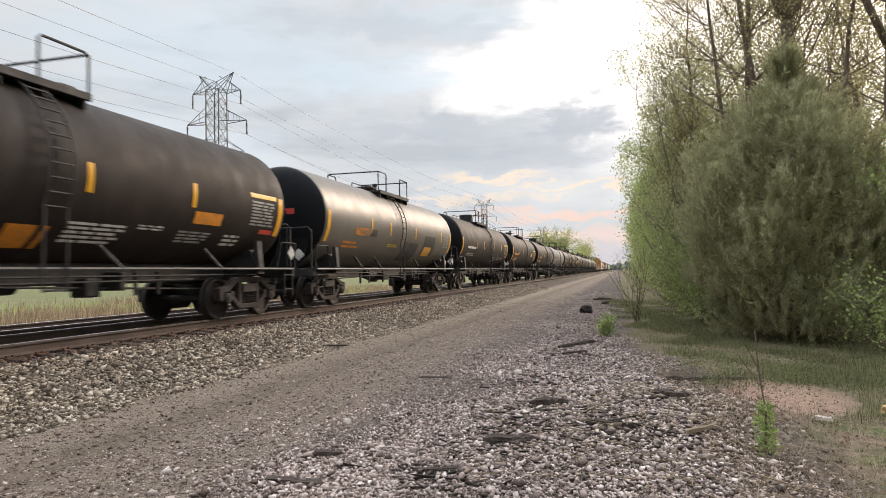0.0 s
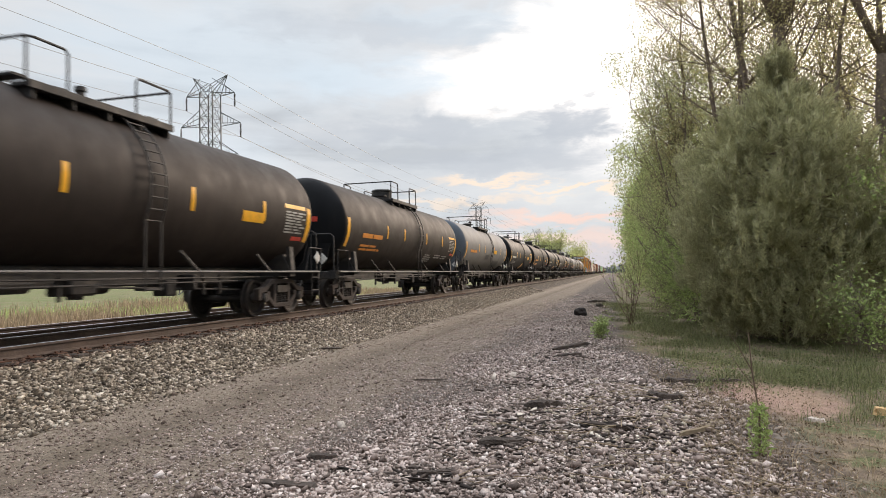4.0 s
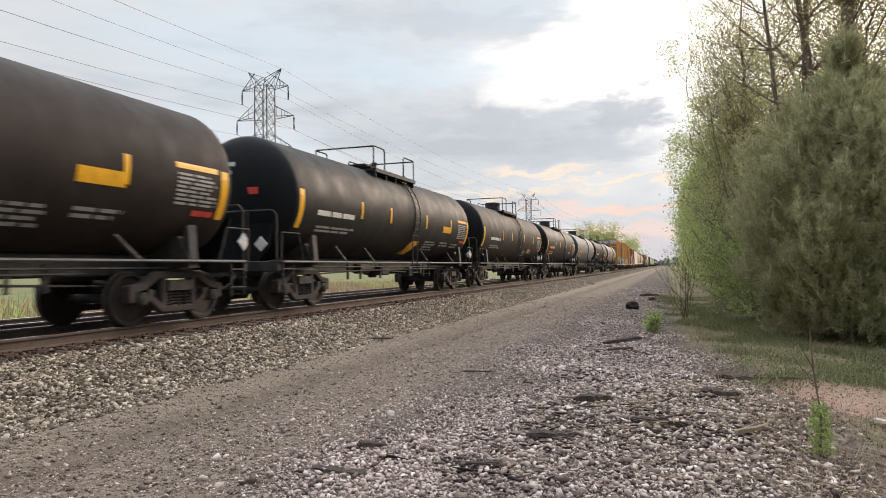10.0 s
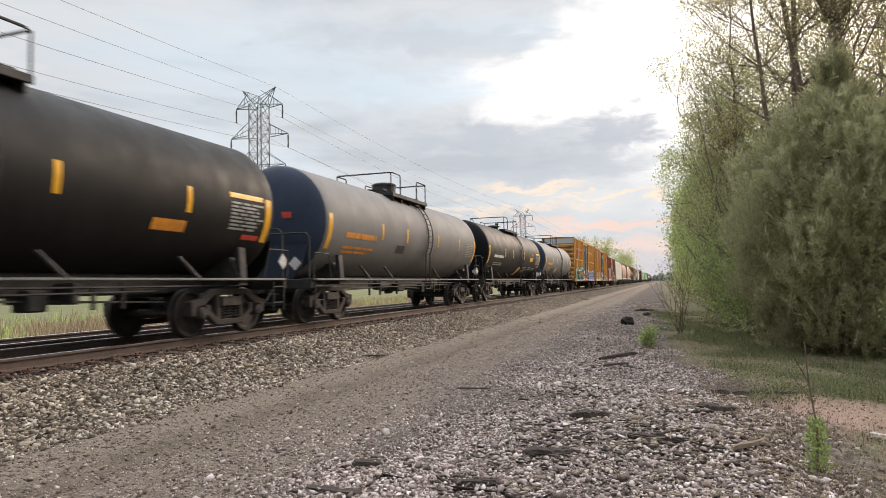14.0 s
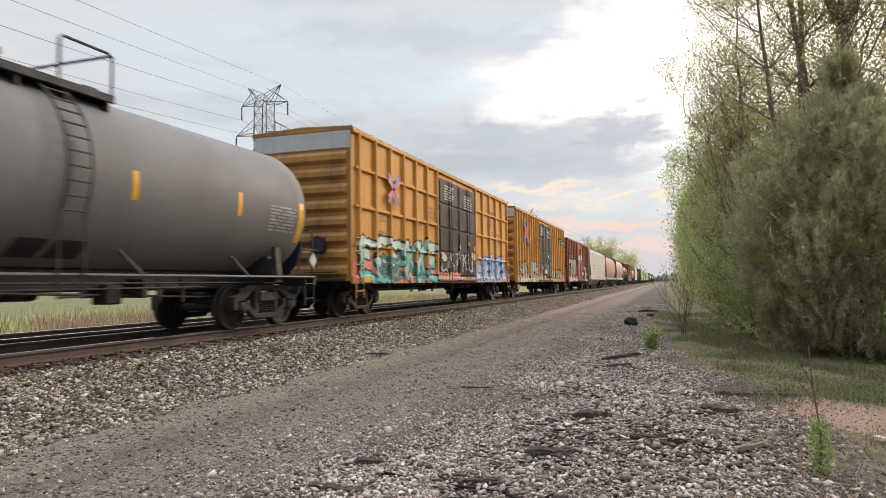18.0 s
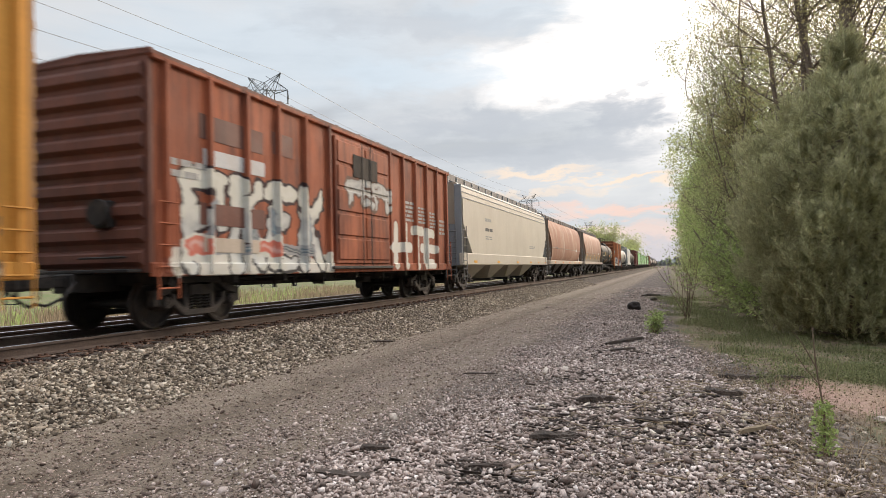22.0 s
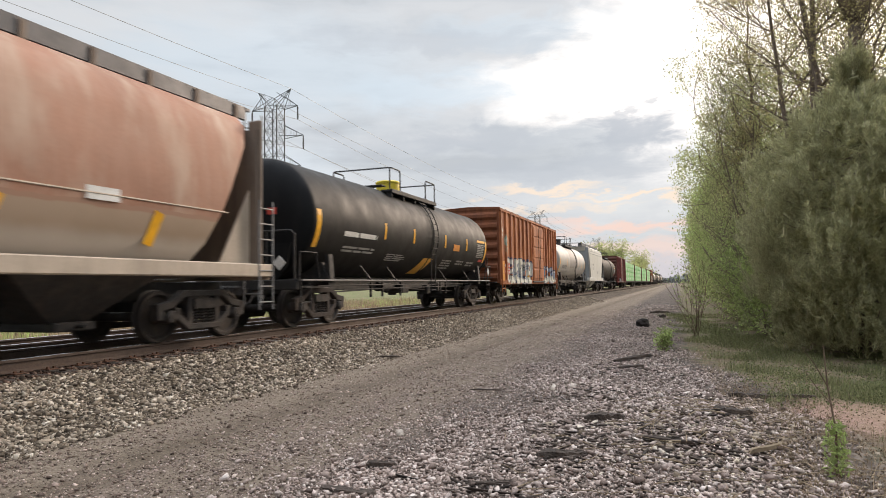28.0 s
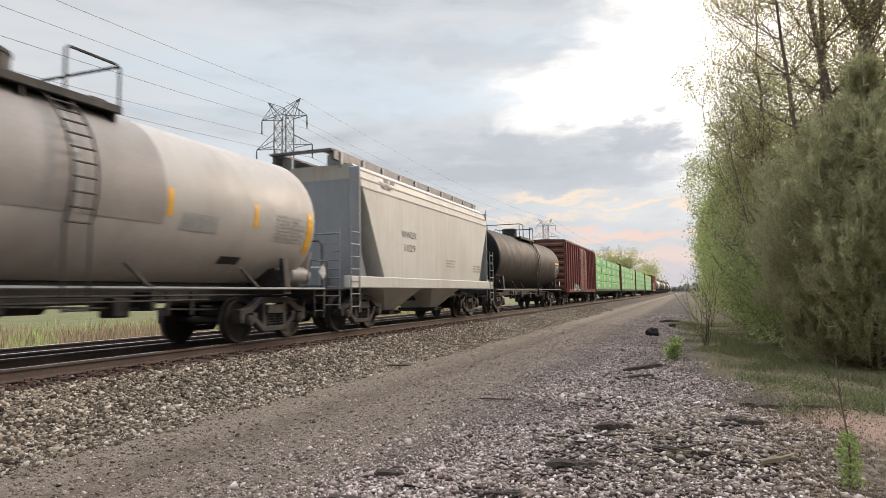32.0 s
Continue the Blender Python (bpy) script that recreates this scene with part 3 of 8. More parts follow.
def ground_z(x, y):
    """The height of the ground: field, two-track bed, ballast slope, service road, gravel heap, verge."""
    x, y = np.asarray(x, float), np.asarray(y, float)
    z = -0.25 * smoothstep(-15.2, -17.6, x)
    z = np.where(x < -15.2, 0.40 + (-0.65) * smoothstep(-15.2, -17.8, x), z)
    bed = 0.40 + 0.06 * smoothstep(-11.8, -11.0, x)
    z = np.where((x >= -15.2) & (x < -8.15), bed, z)
    z = np.where((x >= -8.15) & (x < -6.0), 0.46 * (1 - smoothstep(-8.25, -6.15, x)), z)
    rut = -0.045 * np.exp(-((x + 4.95) / 0.22) ** 2) - 0.03 * np.exp(-((x + 3.3) / 0.25) ** 2)
    z = np.where((x >= -6.0) & (x < 60), rut, z)
    heap = 0.27 * np.exp(-((x - 0.1) / 1.1) ** 2 - ((y - 7.2) / 2.2) ** 2) + 0.05 * np.exp(-((x + 1.2) / 0.9) ** 2)
    z = z + np.where(x > -3.2, heap * smoothstep(-3.2, -2.2, x), 0)
    z = z + 0.03 * bumps(x, y) * smoothstep(-2.9, -1.5, x) + 0.012 * bumps(x * 2.1, y * 2.0) * (x > -6.2)
    z = z + 0.10 * bumps(x * 0.2, y * 0.17) * smoothstep(-18, -30, x)
    return z
# ---- ground, tracks ----
def ground_material():
    m = bpy.data.materials.new("ground_earth_stone_and_grass")
    m.use_nodes = True
    nt = m.node_tree
    nt.nodes.clear()
    N, K = nt.nodes.new, nt.links.new
    tc = N("ShaderNodeTexCoord")
    sep = N("ShaderNodeSeparateXYZ")
    K(tc.outputs["Object"], sep.inputs[0])
    X, Y = sep.outputs[0], sep.outputs[1]

    def noise_fac(s, detail=5, stretch=(1, 1, 1), rough=0.6, shift=0.0):
        mp = N("ShaderNodeMapping")
        mp.inputs["Scale"].default_value, mp.inputs["Location"].default_value = stretch, (shift, shift, 0)
        K(tc.outputs["Object"], mp.inputs["Vector"])
        n = N("ShaderNodeTexNoise")
        n.inputs["Scale"].default_value, n.inputs["Detail"].default_value, n.inputs["Roughness"].default_value = s, detail, rough
        K(mp.outputs[0], n.inputs["Vector"])
        return n.outputs["Fac"]

    def op(kind, a, b, clamp=False):
        n = N("ShaderNodeMath")
        n.operation, n.use_clamp = kind, clamp
        for i, v in enumerate((a, b)):
            if isinstance(v, (int, float)):
                n.inputs[i].default_value = v
            else:
                K(v, n.inputs[i])
        return n.outputs[0]

    def step(v, lo, hi):
        n = N("ShaderNodeMapRange")
        n.interpolation_type = "SMOOTHSTEP"
        n.inputs[1].default_value, n.inputs[2].default_value = lo, hi
        K(v, n.inputs[0])
        return n.outputs[0]

    def two(fac, a, b, lo=0.38, hi=0.62):
        n = N("ShaderNodeMix")
        n.data_type = "RGBA"
        K(step(fac, lo, hi), n.inputs[0])
        for s, v in ((n.inputs[6], a), (n.inputs[7], b)):
            if isinstance(v, tuple):
                s.default_value = (*v, 1)
            else:
                K(v, s)
        return n.outputs[2]

    def over(mask, a, b):
        n = N("ShaderNodeMix")
        n.data_type = "RGBA"
        K(mask, n.inputs[0])
        K(a, n.inputs[6])
        if isinstance(b, tuple):
            n.inputs[7].default_value = (*b, 1)
        else:
            K(b, n.inputs[7])
        return n.outputs[2]

    def cells(scale):
        n = N("ShaderNodeTexVoronoi")
        n.inputs["Scale"].default_value = scale
        K(tc.outputs["Object"], n.inputs["Vector"])
        return n

    wob = op("ADD", X, op("MULTIPLY", op("SUBTRACT", noise_fac(1.3), 0.5), 0.9))
    wob2 = op("ADD", X, op("MULTIPLY", op("SUBTRACT", noise_fac(0.45), 0.5), 1.6))
    field = two(noise_fac(0.22), two(noise_fac(3.0), (0.095, 0.122, 0.042), (0.145, 0.165, 0.066)), (0.17, 0.15, 0.085))
    v1, v2 = cells(17), cells(38)
    stone = two(v1.outputs["Color"], (0.040, 0.030, 0.023), (0.17, 0.135, 0.105), 0.25, 0.95)
    chips = two(v2.outputs["Color"], (0.097, 0.071, 0.057), (0.308, 0.237, 0.195), 0.25, 0.95)
    dirt = two(noise_fac(9), (0.145, 0.112, 0.082), (0.212, 0.168, 0.128))
    road = two(noise_fac(2.2, 6, (1, 0.35, 1)), dirt, chips, 0.35, 0.75)
    tan = two(noise_fac(12), (0.186, 0.146, 0.110), (0.246, 0.198, 0.152))
    damp = two(noise_fac(10), (0.108, 0.083, 0.060), (0.155, 0.121, 0.089))
    gravel = two(noise_fac(1.1, 6), two(v1.outputs["Color"], (0.060, 0.045, 0.038), (0.215, 0.176, 0.152), 0.25, 0.95), (0.085, 0.065, 0.053), 0.42, 0.70)
    litter = two(noise_fac(6, 6), (0.125, 0.090, 0.064), (0.235, 0.175, 0.122))
    turf = two(noise_fac(1.6, 6), two(noise_fac(14), (0.075, 0.082, 0.035), (0.13, 0.135, 0.058)), litter, 0.38, 0.56)
    pink = two(noise_fac(9, 6), (0.36, 0.215, 0.165), (0.47, 0.30, 0.24))
    woodfloor = two(noise_fac(3, 6), (0.07, 0.065, 0.035), (0.14, 0.115, 0.075))

    col = field
    col = over(op("MULTIPLY", step(wob, -16.8, -16.2), 1.0), col, stone)
    bed = op("MULTIPLY", step(X, -15.4, -15.0), op("SUBTRACT", 1.0, step(X, -8.5, -8.2)))
    col = over(op("MULTIPLY", bed, 0.75), col, (0.085, 0.068, 0.055))
    col = over(step(wob, -6.75, -6.25), col, road)
    col = over(op("MULTIPLY", step(wob, -6.5, -6.0), op("MULTIPLY", op("SUBTRACT", 1.0, step(wob, -5.55, -5.2)), 0.9)), col, tan)
    col = over(op("MULTIPLY", op("MULTIPLY", step(wob, -5.3, -5.0), op("SUBTRACT", 1.0, step(wob, -4.95, -4.5))), 0.85), col, damp)
    col = over(step(wob2, -3.3, -2.4), col, gravel)
    # verge: turf beyond the gravel, nearer to the road farther off
    edge = op("ADD", wob2, op("MULTIPLY", step(Y, 9.0, 16.0), 1.4))
    col = over(step(edge, 1.2, 1.9), col, turf)
    px = op("DIVIDE", op("SUBTRACT", X, 1.85), 0.75)
    py = op("DIVIDE", op("SUBTRACT", Y, 8.9), 1.1)
    blob = op("ADD", op("ADD", op("MULTIPLY", px, px), op("MULTIPLY", py, py)), op("MULTIPLY", op("SUBTRACT", noise_fac(2.0), 0.5), 1.6))
    col = over(op("MULTIPLY", op("SUBTRACT", 1.0, step(blob, 0.2, 1.5)), 0.65), col, pink)
    col = over(step(op("SUBTRACT", wob2, 4.2), 0.0, 1.5), col, woodfloor)

    # grit: light and dark grains
    grit = op("MULTIPLY", op("ADD", 0.40, op("MULTIPLY", noise_fac(42, 3), 1.2)), op("ADD", 0.45, op("MULTIPLY", noise_fac(130, 2), 1.1)))
    gm = N("ShaderNodeHueSaturation")
    K(col, gm.inputs["Color"]), K(grit, gm.inputs["Value"])
    col = gm.outputs[0]
    b = N("ShaderNodeBsdfPrincipled")
    b.inputs["Roughness"].default_value = 0.95
    b.inputs["Specular IOR Level"].default_value = 0.2
    K(col, b.inputs["Base Color"])
    bn = N("ShaderNodeBump")
    bn.inputs["Strength"].default_value, bn.inputs["Distance"].default_value = 0.7, 0.03
    h = op("ADD", op("MULTIPLY", v1.outputs["Distance"], -0.6), op("ADD", op("MULTIPLY", v2.outputs["Distance"], -0.35), op("MULTIPLY", noise_fac(30, 4), 0.4)))
    K(h, bn.inputs["Height"])
    K(bn.outputs[0], b.inputs["Normal"])
    o = N("ShaderNodeOutputMaterial")
    K(b.outputs[0], o.inputs[0])
    return m


def make_ground():
    xs = np.concatenate([[-3000, -1200, -500, -250, -140, -90, -60, -45], np.arange(-36, -20, 2.0), np.arange(-20, -8.4, 0.4), np.arange(-8.4, 6, 0.14), [6.5, 7.2, 8, 9, 10, 12, 15, 20, 30, 50, 100, 300, 1000, 3000]])
    ys = np.concatenate([[-3000, -800, -250, -90, -40, -20, -10, -5, -2, 0], np.arange(1, 16, 0.14), np.arange(16, 34, 0.4), np.arange(34, 80, 2.0), [85, 95, 110, 130, 160, 200, 260, 340, 450, 600, 900, 1500, 3000]])
    gx, gy = np.meshgrid(xs, ys)
    co = np.stack([gx, gy, ground_z(gx, gy)], -1).reshape(-1, 3)
    nx, ny = len(xs), len(ys)
    i = (np.arange(ny - 1)[:, None] * nx + np.arange(nx - 1)[None]).reshape(-1, 1)
    me = raw_mesh("ground", co, i + [0, 1, nx + 1, nx], ground_material(), 4)
    me.polygons.foreach_set("use_smooth", [True] * len(me.polygons))
    return tagged(new("ground", me), "gravel service road, ballast slope, grassy verge and field", "ground", kind="structure")


make_ground()


def gravel(name, label, n, xr, yr, sizes, material, keep=None, even=False, lift=0.5):
    x = rng.uniform(*xr, n)
    y = rng.uniform(*yr, n) if even else yr[0] * (yr[1] / yr[0]) ** rng.uniform(0, 1, n)
    if keep is not None:
        k = keep(x, y)
        x, y = x[k], y[k]
    s = np.exp(rng.normal(math.log(sizes[0]), sizes[1], len(x)))
    z = ground_z(x, y) + s * rng.uniform(0.0, lift, len(x))
    return tagged(new(name, stones(name, np.stack([x, y, z], 1), s, material)), label, "gravel", kind="stuff")


def heap_keep(x, y):
    edge = -2.2 + 0.5 * np.sin(y * 0.9) + 0.3 * np.sin(y * 2.3)
    right = 1.15 - 0.14 * (np.minimum(y, 18) - 7) * (y > 7) + 0.3 * np.sin(y * 1.7)
    p = smoothstep(-0.6, 0.5, x - edge) * smoothstep(0.5, -0.5, x - right)
    return rng.uniform(0, 1, len(x)) < p


gravel("ballast_stones", "angular grey-brown ballast stones on the sloping track bed", 72000, (-8.25, -6.0), (3.5, 60), (0.0200, 0.36), M["ballast"],
       lambda x, y: rng.uniform(0, 1, len(x)) < smoothstep(-5.9, -6.7, x))
gravel("gravel_heap", "loose pale crushed stones heaped beside the road", 165000, (-3.4, 2.2), (3.0, 48), (0.0134, 0.38), M["stone"], heap_keep, lift=1.1)
gravel("road_pebbles", "small scattered pebbles on the dirt road", 42000, (-6.4, -1.8), (3.2, 34), (0.0075, 0.5), M["pebble"])
gravel("gravel_underfoot", "loose crushed stones around the standing place", 26000, (-3.4, 2.2), (-7.0, 3.2), (0.0145, 0.42), M["stone"], heap_keep, even=True)
gravel("ballast_behind", "angular ballast stones on the slope behind", 12000, (-8.25, -6.0), (-8.0, 3.6), (0.022, 0.36), M["ballast"], lambda x, y: rng.uniform(0, 1, len(x)) < smoothstep(-5.9, -6.7, x), even=True)
gravel("pebbles_behind", "small scattered pebbles on the dirt road", 9000, (-6.4, -1.8), (-7.0, 3.4), (0.0085, 0.5), M["pebble"], even=True)
gravel("mound_stones", "coarse brown-grey broken stones on the mound", 7000, (-1.6, 1.7), (4.6, 10.5), (0.0185, 0.35), M["ballast"], lambda x, y: rng.uniform(0, 1, len(x)) < np.exp(-((x - 0.15) / 0.95) ** 2 - ((y - 7.0) / 1.9) ** 2))
gravel("road_chips", "grey crushed chips spread over the middle of the road", 36000, (-4.7, -1.6), (3.2, 40), (0.0095, 0.42), M["stone"], lambda x, y: rng.uniform(0, 1, len(x)) < smoothstep(-4.9, -2.6, x + 0.35 * np.sin(y * 1.3)))
gravel("track_bed_stones", "dark dusty ballast stones between the rails", 5000, (-15.0, -8.9), (3.5, 40), (0.024, 0.3), M["ballast"])
gravel("tie_end_stones", "rust-stained stones packed round the tie ends", 20000, (-8.72, -8.12), (3.5, 60), (0.018, 0.32), M["rustballast"], lift=1.5)


def splinters(name, label, spots, n):
    """Scattered slivers of rotten tie wood, lying flat in patches: spots of (x, y, half width, half length)."""
    k = rng.integers(0, len(spots), n)
    c = np.array(spots)[k]
    x, y = c[:, 0] + rng.normal(0, 1, n) * c[:, 2], c[:, 1] + rng.normal(0, 1, n) * c[:, 3]
    ln, w, h = np.exp(rng.normal(-2.9, 0.5, n)), rng.uniform(0.004, 0.013, n), rng.uniform(0.004, 0.012, n)
    a = rng.normal(0.2, 0.6, n)
    v = np.array([(i, j, k) for k in (-1, 1) for j in (-1, 1) for i in (-1, 1)], float)
    f = np.array([(0, 2, 1), (1, 2, 3), (4, 5, 6), (5, 7, 6), (0, 1, 4), (1, 5, 4), (2, 6, 3), (3, 6, 7), (0, 4, 2), (2, 4, 6), (1, 3, 5), (3, 7, 5)])
    q = v[None] * np.stack([ln, w, h], 1)[:, None] * rng.uniform(0.55, 1.2, (n, 8, 3))
    q[:, :, 2] += q[:, :, 0] * rng.normal(0, 0.12, (n, 1))
    p = np.stack([q[:, :, 0] * np.cos(a)[:, None] - q[:, :, 1] * np.sin(a)[:, None] + x[:, None], q[:, :, 0] * np.sin(a)[:, None] + q[:, :, 1] * np.cos(a)[:, None] + y[:, None], q[:, :, 2] + (ground_z(x, y) + 0.022)[:, None]], 2)
    me = raw_mesh(name, p.reshape(-1, 3), (f[None] + (np.arange(n) * 8)[:, None, None]).reshape(-1, 3), M["splinter"])
    return tagged(new(name, me), label, "wood debris", kind="stuff")


SPLINTER_SPOTS = [(-0.78, 7.09, 0.32, 0.31), (-0.99, 5.74, 0.29, 0.27), (0.47, 7.34, 0.32, 0.32), (0.19, 8.99, 0.36, 0.37), (-0.95, 12.21, 0.43, 0.47), (-0.96, 6.51, 0.30, 0.30), (-1.42, 4.94, 0.27, 0.25), (-0.22, 6.27, 0.30, 0.29), (0.14, 5.81, 0.29, 0.27), (-0.95, 9.16, 0.36, 0.37)]
splinters("wood_splinters", "dark slivers of rotten tie wood strewn over the gravel", SPLINTER_SPOTS, 480)

RAIL_Y = (-60.0, 1400.0)


def rail_section(b, x, top, y0, y1):
    o = [(-0.075, 0), (0.075, 0), (0.075, 0.012), (0.012, 0.04), (0.010, 0.135), (0.036, 0.145), (0.036, 0.172), (0.028, 0.180), (-0.028, 0.180), (-0.036, 0.172), (-0.036, 0.145), (-0.010, 0.135), (-0.012, 0.04), (-0.075, 0.012)]
    return prism(b, [(x + px, top - 0.18 + pz) for px, pz in o], "y", y0, y1)


def tie_mesh():
    b = bmnew()
    rbox(b, -1.32, 1.32, -0.115, 0.115, -0.17, 0.0, 0.015)
    return mesh_of("tie", b, M["tie"])


def plate_mesh():
    b = bmnew()
    rbox(b, -0.19, 0.19, -0.10, 0.10, 0.0, 0.018, 0.005)
    for sx in (-0.11, 0.11):
        for sy in (-0.05, 0.05):
            box(b, sx - 0.016, sx + 0.016, sy - 0.016, sy + 0.016, 0.018, 0.045)
    return mesh_of("tie_plate", b, M["spike"])


def make_track(name, x, top, first, count, label):
    t = thing(name, label, "railway track", (x, 0, 0), kind="structure")
    for sx in (-0.753, 0.753):
        b = bmnew()
        rail_section(b, sx, top, *RAIL_Y)
        r = part("rail", b, M["rail"], t, "rust-brown steel rail")
        b = bmnew()
        rbox(b, sx - 0.027, sx + 0.027, RAIL_Y[0], RAIL_Y[1], top - 0.004, top + 0.003, 0.002)
        part("rail_head", b, M["railhead"], r, "shiny worn running surface")
    tm, pm = tie_mesh(), plate_mesh()
    r = random.Random(5)
    for i in range(count):
        y = first + i * 0.50
        o = part("tie", tm, None, t, at=(r.uniform(-0.03, 0.03), y + r.uniform(-0.02, 0.02), top - 0.195))
        o.rotation_euler.z = r.uniform(-0.01, 0.01)
        if i < 70:
            part("tie_plate", pm, None, t, at=(0.753, y, top - 0.196))
    b = bmnew()
    for i in range(count, count + 260):
        y = first + i * 0.5
        box(b, -1.3, 1.3, y - 0.11, y + 0.11, top - 0.36, top - 0.197)
    tagged(part("far_ties", b, M["tie"], t), kind="stuff")
    return t


make_track("track_1", TRACK, RAIL, 3.0, 120, "rusty rails on dark timber ties in ballast")
make_track("track_2", TRACK - 4.05, RAIL - 0.13, 3.0, 80, "second track with shiny rail tops beyond the train")
# ---- rolling stock ----
WHEEL_R = 0.457
_cache = {}


def cached(key, build):
    if key not in _cache:
        _cache[key] = build()
    return _cache[key]


def wheelset_mesh():
    b = bmnew()
    for s in (-1, 1):
        prof = [(0.66, 0), (0.66, 0.11), (0.705, 0.13), (0.735, 0.34), (0.69, 0.40), (0.69, WHEEL_R + 0.025), (0.715, WHEEL_R + 0.027), (0.73, WHEEL_R), (0.83, WHEEL_R - 0.006), (0.83, 0.395),
                (0.775, 0.35), (0.765, 0.14), (0.83, 0.12), (0.83, 0)]
        lathe(b, [(s * a, r) for a, r in prof], "x", 28, (0, 0, 0))
    tube(b, [(-1.08, 0, 0), (1.08, 0, 0)], 0.085, 12)
    return shade(mesh_of("wheelset", b, M["wheel"]), 35)


def bearing_mesh():
    b = bmnew()
    lathe(b, [(-0.10, 0), (-0.10, 0.115), (0.09, 0.115), (0.12, 0.09), (0.12, 0.05), (0.135, 0.05), (0.135, 0)], "x", 14)
    return shade(mesh_of("bearing", b, M["castdark"]), 35)


def frame_mesh():
    """One cast side frame with its spring window and pedestal jaws."""
    b = bmnew()
    t0, t1 = -0.07, 0.09
    prism(b, [(-1.16, 0.56), (-0.82, 0.60), (-0.50, 0.80), (0.50, 0.80), (0.82, 0.60), (1.16, 0.56), (1.18, 0.68), (0.86, 0.73), (0.52, 0.92), (-0.52, 0.92), (-0.86, 0.73), (-1.18, 0.68)], "x", t0, t1)
    prism(b, [(-0.74, 0.44), (-0.42, 0.20), (0.42, 0.20), (0.74, 0.44), (0.74, 0.58), (0.36, 0.31), (-0.36, 0.31), (-0.74, 0.58)], "x", t0, t1)
    for s in (-1, 1):
        prism(b, sorted_loop([(s * 0.30, 0.30), (s * 0.42, 0.30), (s * 0.42, 0.82), (s * 0.30, 0.82)]), "x", t0 + 0.01, t1 - 0.01)
        prism(b, sorted_loop([(s * 1.02, 0.40), (s * 1.16, 0.40), (s * 1.17, 0.60), (s * 1.02, 0.60)]), "x", t0, t1)
        prism(b, sorted_loop([(s * 0.62, 0.40), (s * 0.74, 0.42), (s * 0.76, 0.62), (s * 0.62, 0.60)]), "x", t0, t1)
    bmesh.ops.recalc_face_normals(b, faces=b.faces[:])
    bmesh.ops.bevel(b, geom=[e for e in b.edges if e.is_manifold and e.calc_face_angle(0) > 0.6], offset=0.012, segments=1, affect="EDGES")
    return mesh_of("side_frame", b, M["cast"])


def sorted_loop(p):
    c = (sum(a for a, _ in p) / len(p), sum(q for _, q in p) / len(p))
    return sorted(p, key=lambda a: math.atan2(a[1] - c[1], a[0] - c[0]))


def springs_mesh():
    b = bmnew()
    for y in (-0.2, 0.0, 0.2):
        pts = [(0.075 * math.cos(k * 0.9), y + 0.075 * math.sin(k * 0.9), 0.31 + 0.27 * k / 35) for k in range(36)]
        tube(b, pts, 0.017, 5)
    box(b, -0.12, 0.12, -0.3, 0.3, 0.58, 0.76)
    return mesh_of("spring", b, M["castdark"])


def bolster_mesh():
    b = bmnew()
    rbox(b, -1.0, 1.0, -0.20, 0.20, 0.50, 0.76, 0.04)
    rbox(b, -0.35, 0.35, -0.35, 0.35, 0.72, 0.84, 0.03)
    for s in (-1, 1):
        rbox(b, -0.80, 0.80, s * 0.36 - 0.05, s * 0.36 + 0.05, 0.36, 0.48, 0.02)
        for e in (-1, 1):
            rbox(b, e * 0.76 - 0.05, e * 0.76 + 0.05, s * 0.40 - 0.03, s * 0.40 + 0.05, 0.32, 0.56, 0.015)
    return mesh_of("truck", b, M["castdark"])


def add_trucks(car, half, frame_material="cast"):
    for y in (-half, half):
        t = part("truck", cached("bolster", bolster_mesh), None, car, "two-axle freight truck of rusty cast steel", (0, y, 0))
        for s in (-1, 1):
            f = part("side_frame", cached("frame", frame_mesh), None, t, at=(s * 0.99, 0, 0))
            recolour(f, M[frame_material])
            part("spring", cached("spring", springs_mesh), None, t, at=(s * 0.99, 0, 0))
            for w in (-0.89, 0.89):
                part("bearing", cached("bearing", bearing_mesh), None, t, at=(s * 1.02, w, WHEEL_R))
        for w in (-0.89, 0.89):
            part("wheelset", cached("wheelset", wheelset_mesh), None, t, at=(0, w, WHEEL_R))


def recolour(ob, material):
    if len(ob.material_slots):
        ob.material_slots[0].link = "OBJECT"
        ob.material_slots[0].material = material


def coupler_mesh(s):
    b = bmnew()
    rbox(b, -0.07, 0.07, 0, s * 0.55, 0.78, 0.95, 0.02)
    rbox(b, -0.15, 0.13, s * 0.50, s * 0.78, 0.74, 1.0, 0.04)
    rbox(b, 0.05, 0.17, s * 0.66, s * 0.86, 0.76, 0.98, 0.03)
    tube(b, [(0.25, s * 0.2, 0.86), (0.27, s * 0.45, 0.62), (0.2, s * 0.7, 0.50), (0.12, s * 0.85, 0.55)], 0.025, 6)
    return mesh_of("coupler", b, M["castdark"])


def add_couplers(car, y):
    for s in (-1, 1):
        part("coupler", cached(("coupler", s), lambda: coupler_mesh(s)), None, car, at=(0, s * (y - 0.80), 0))


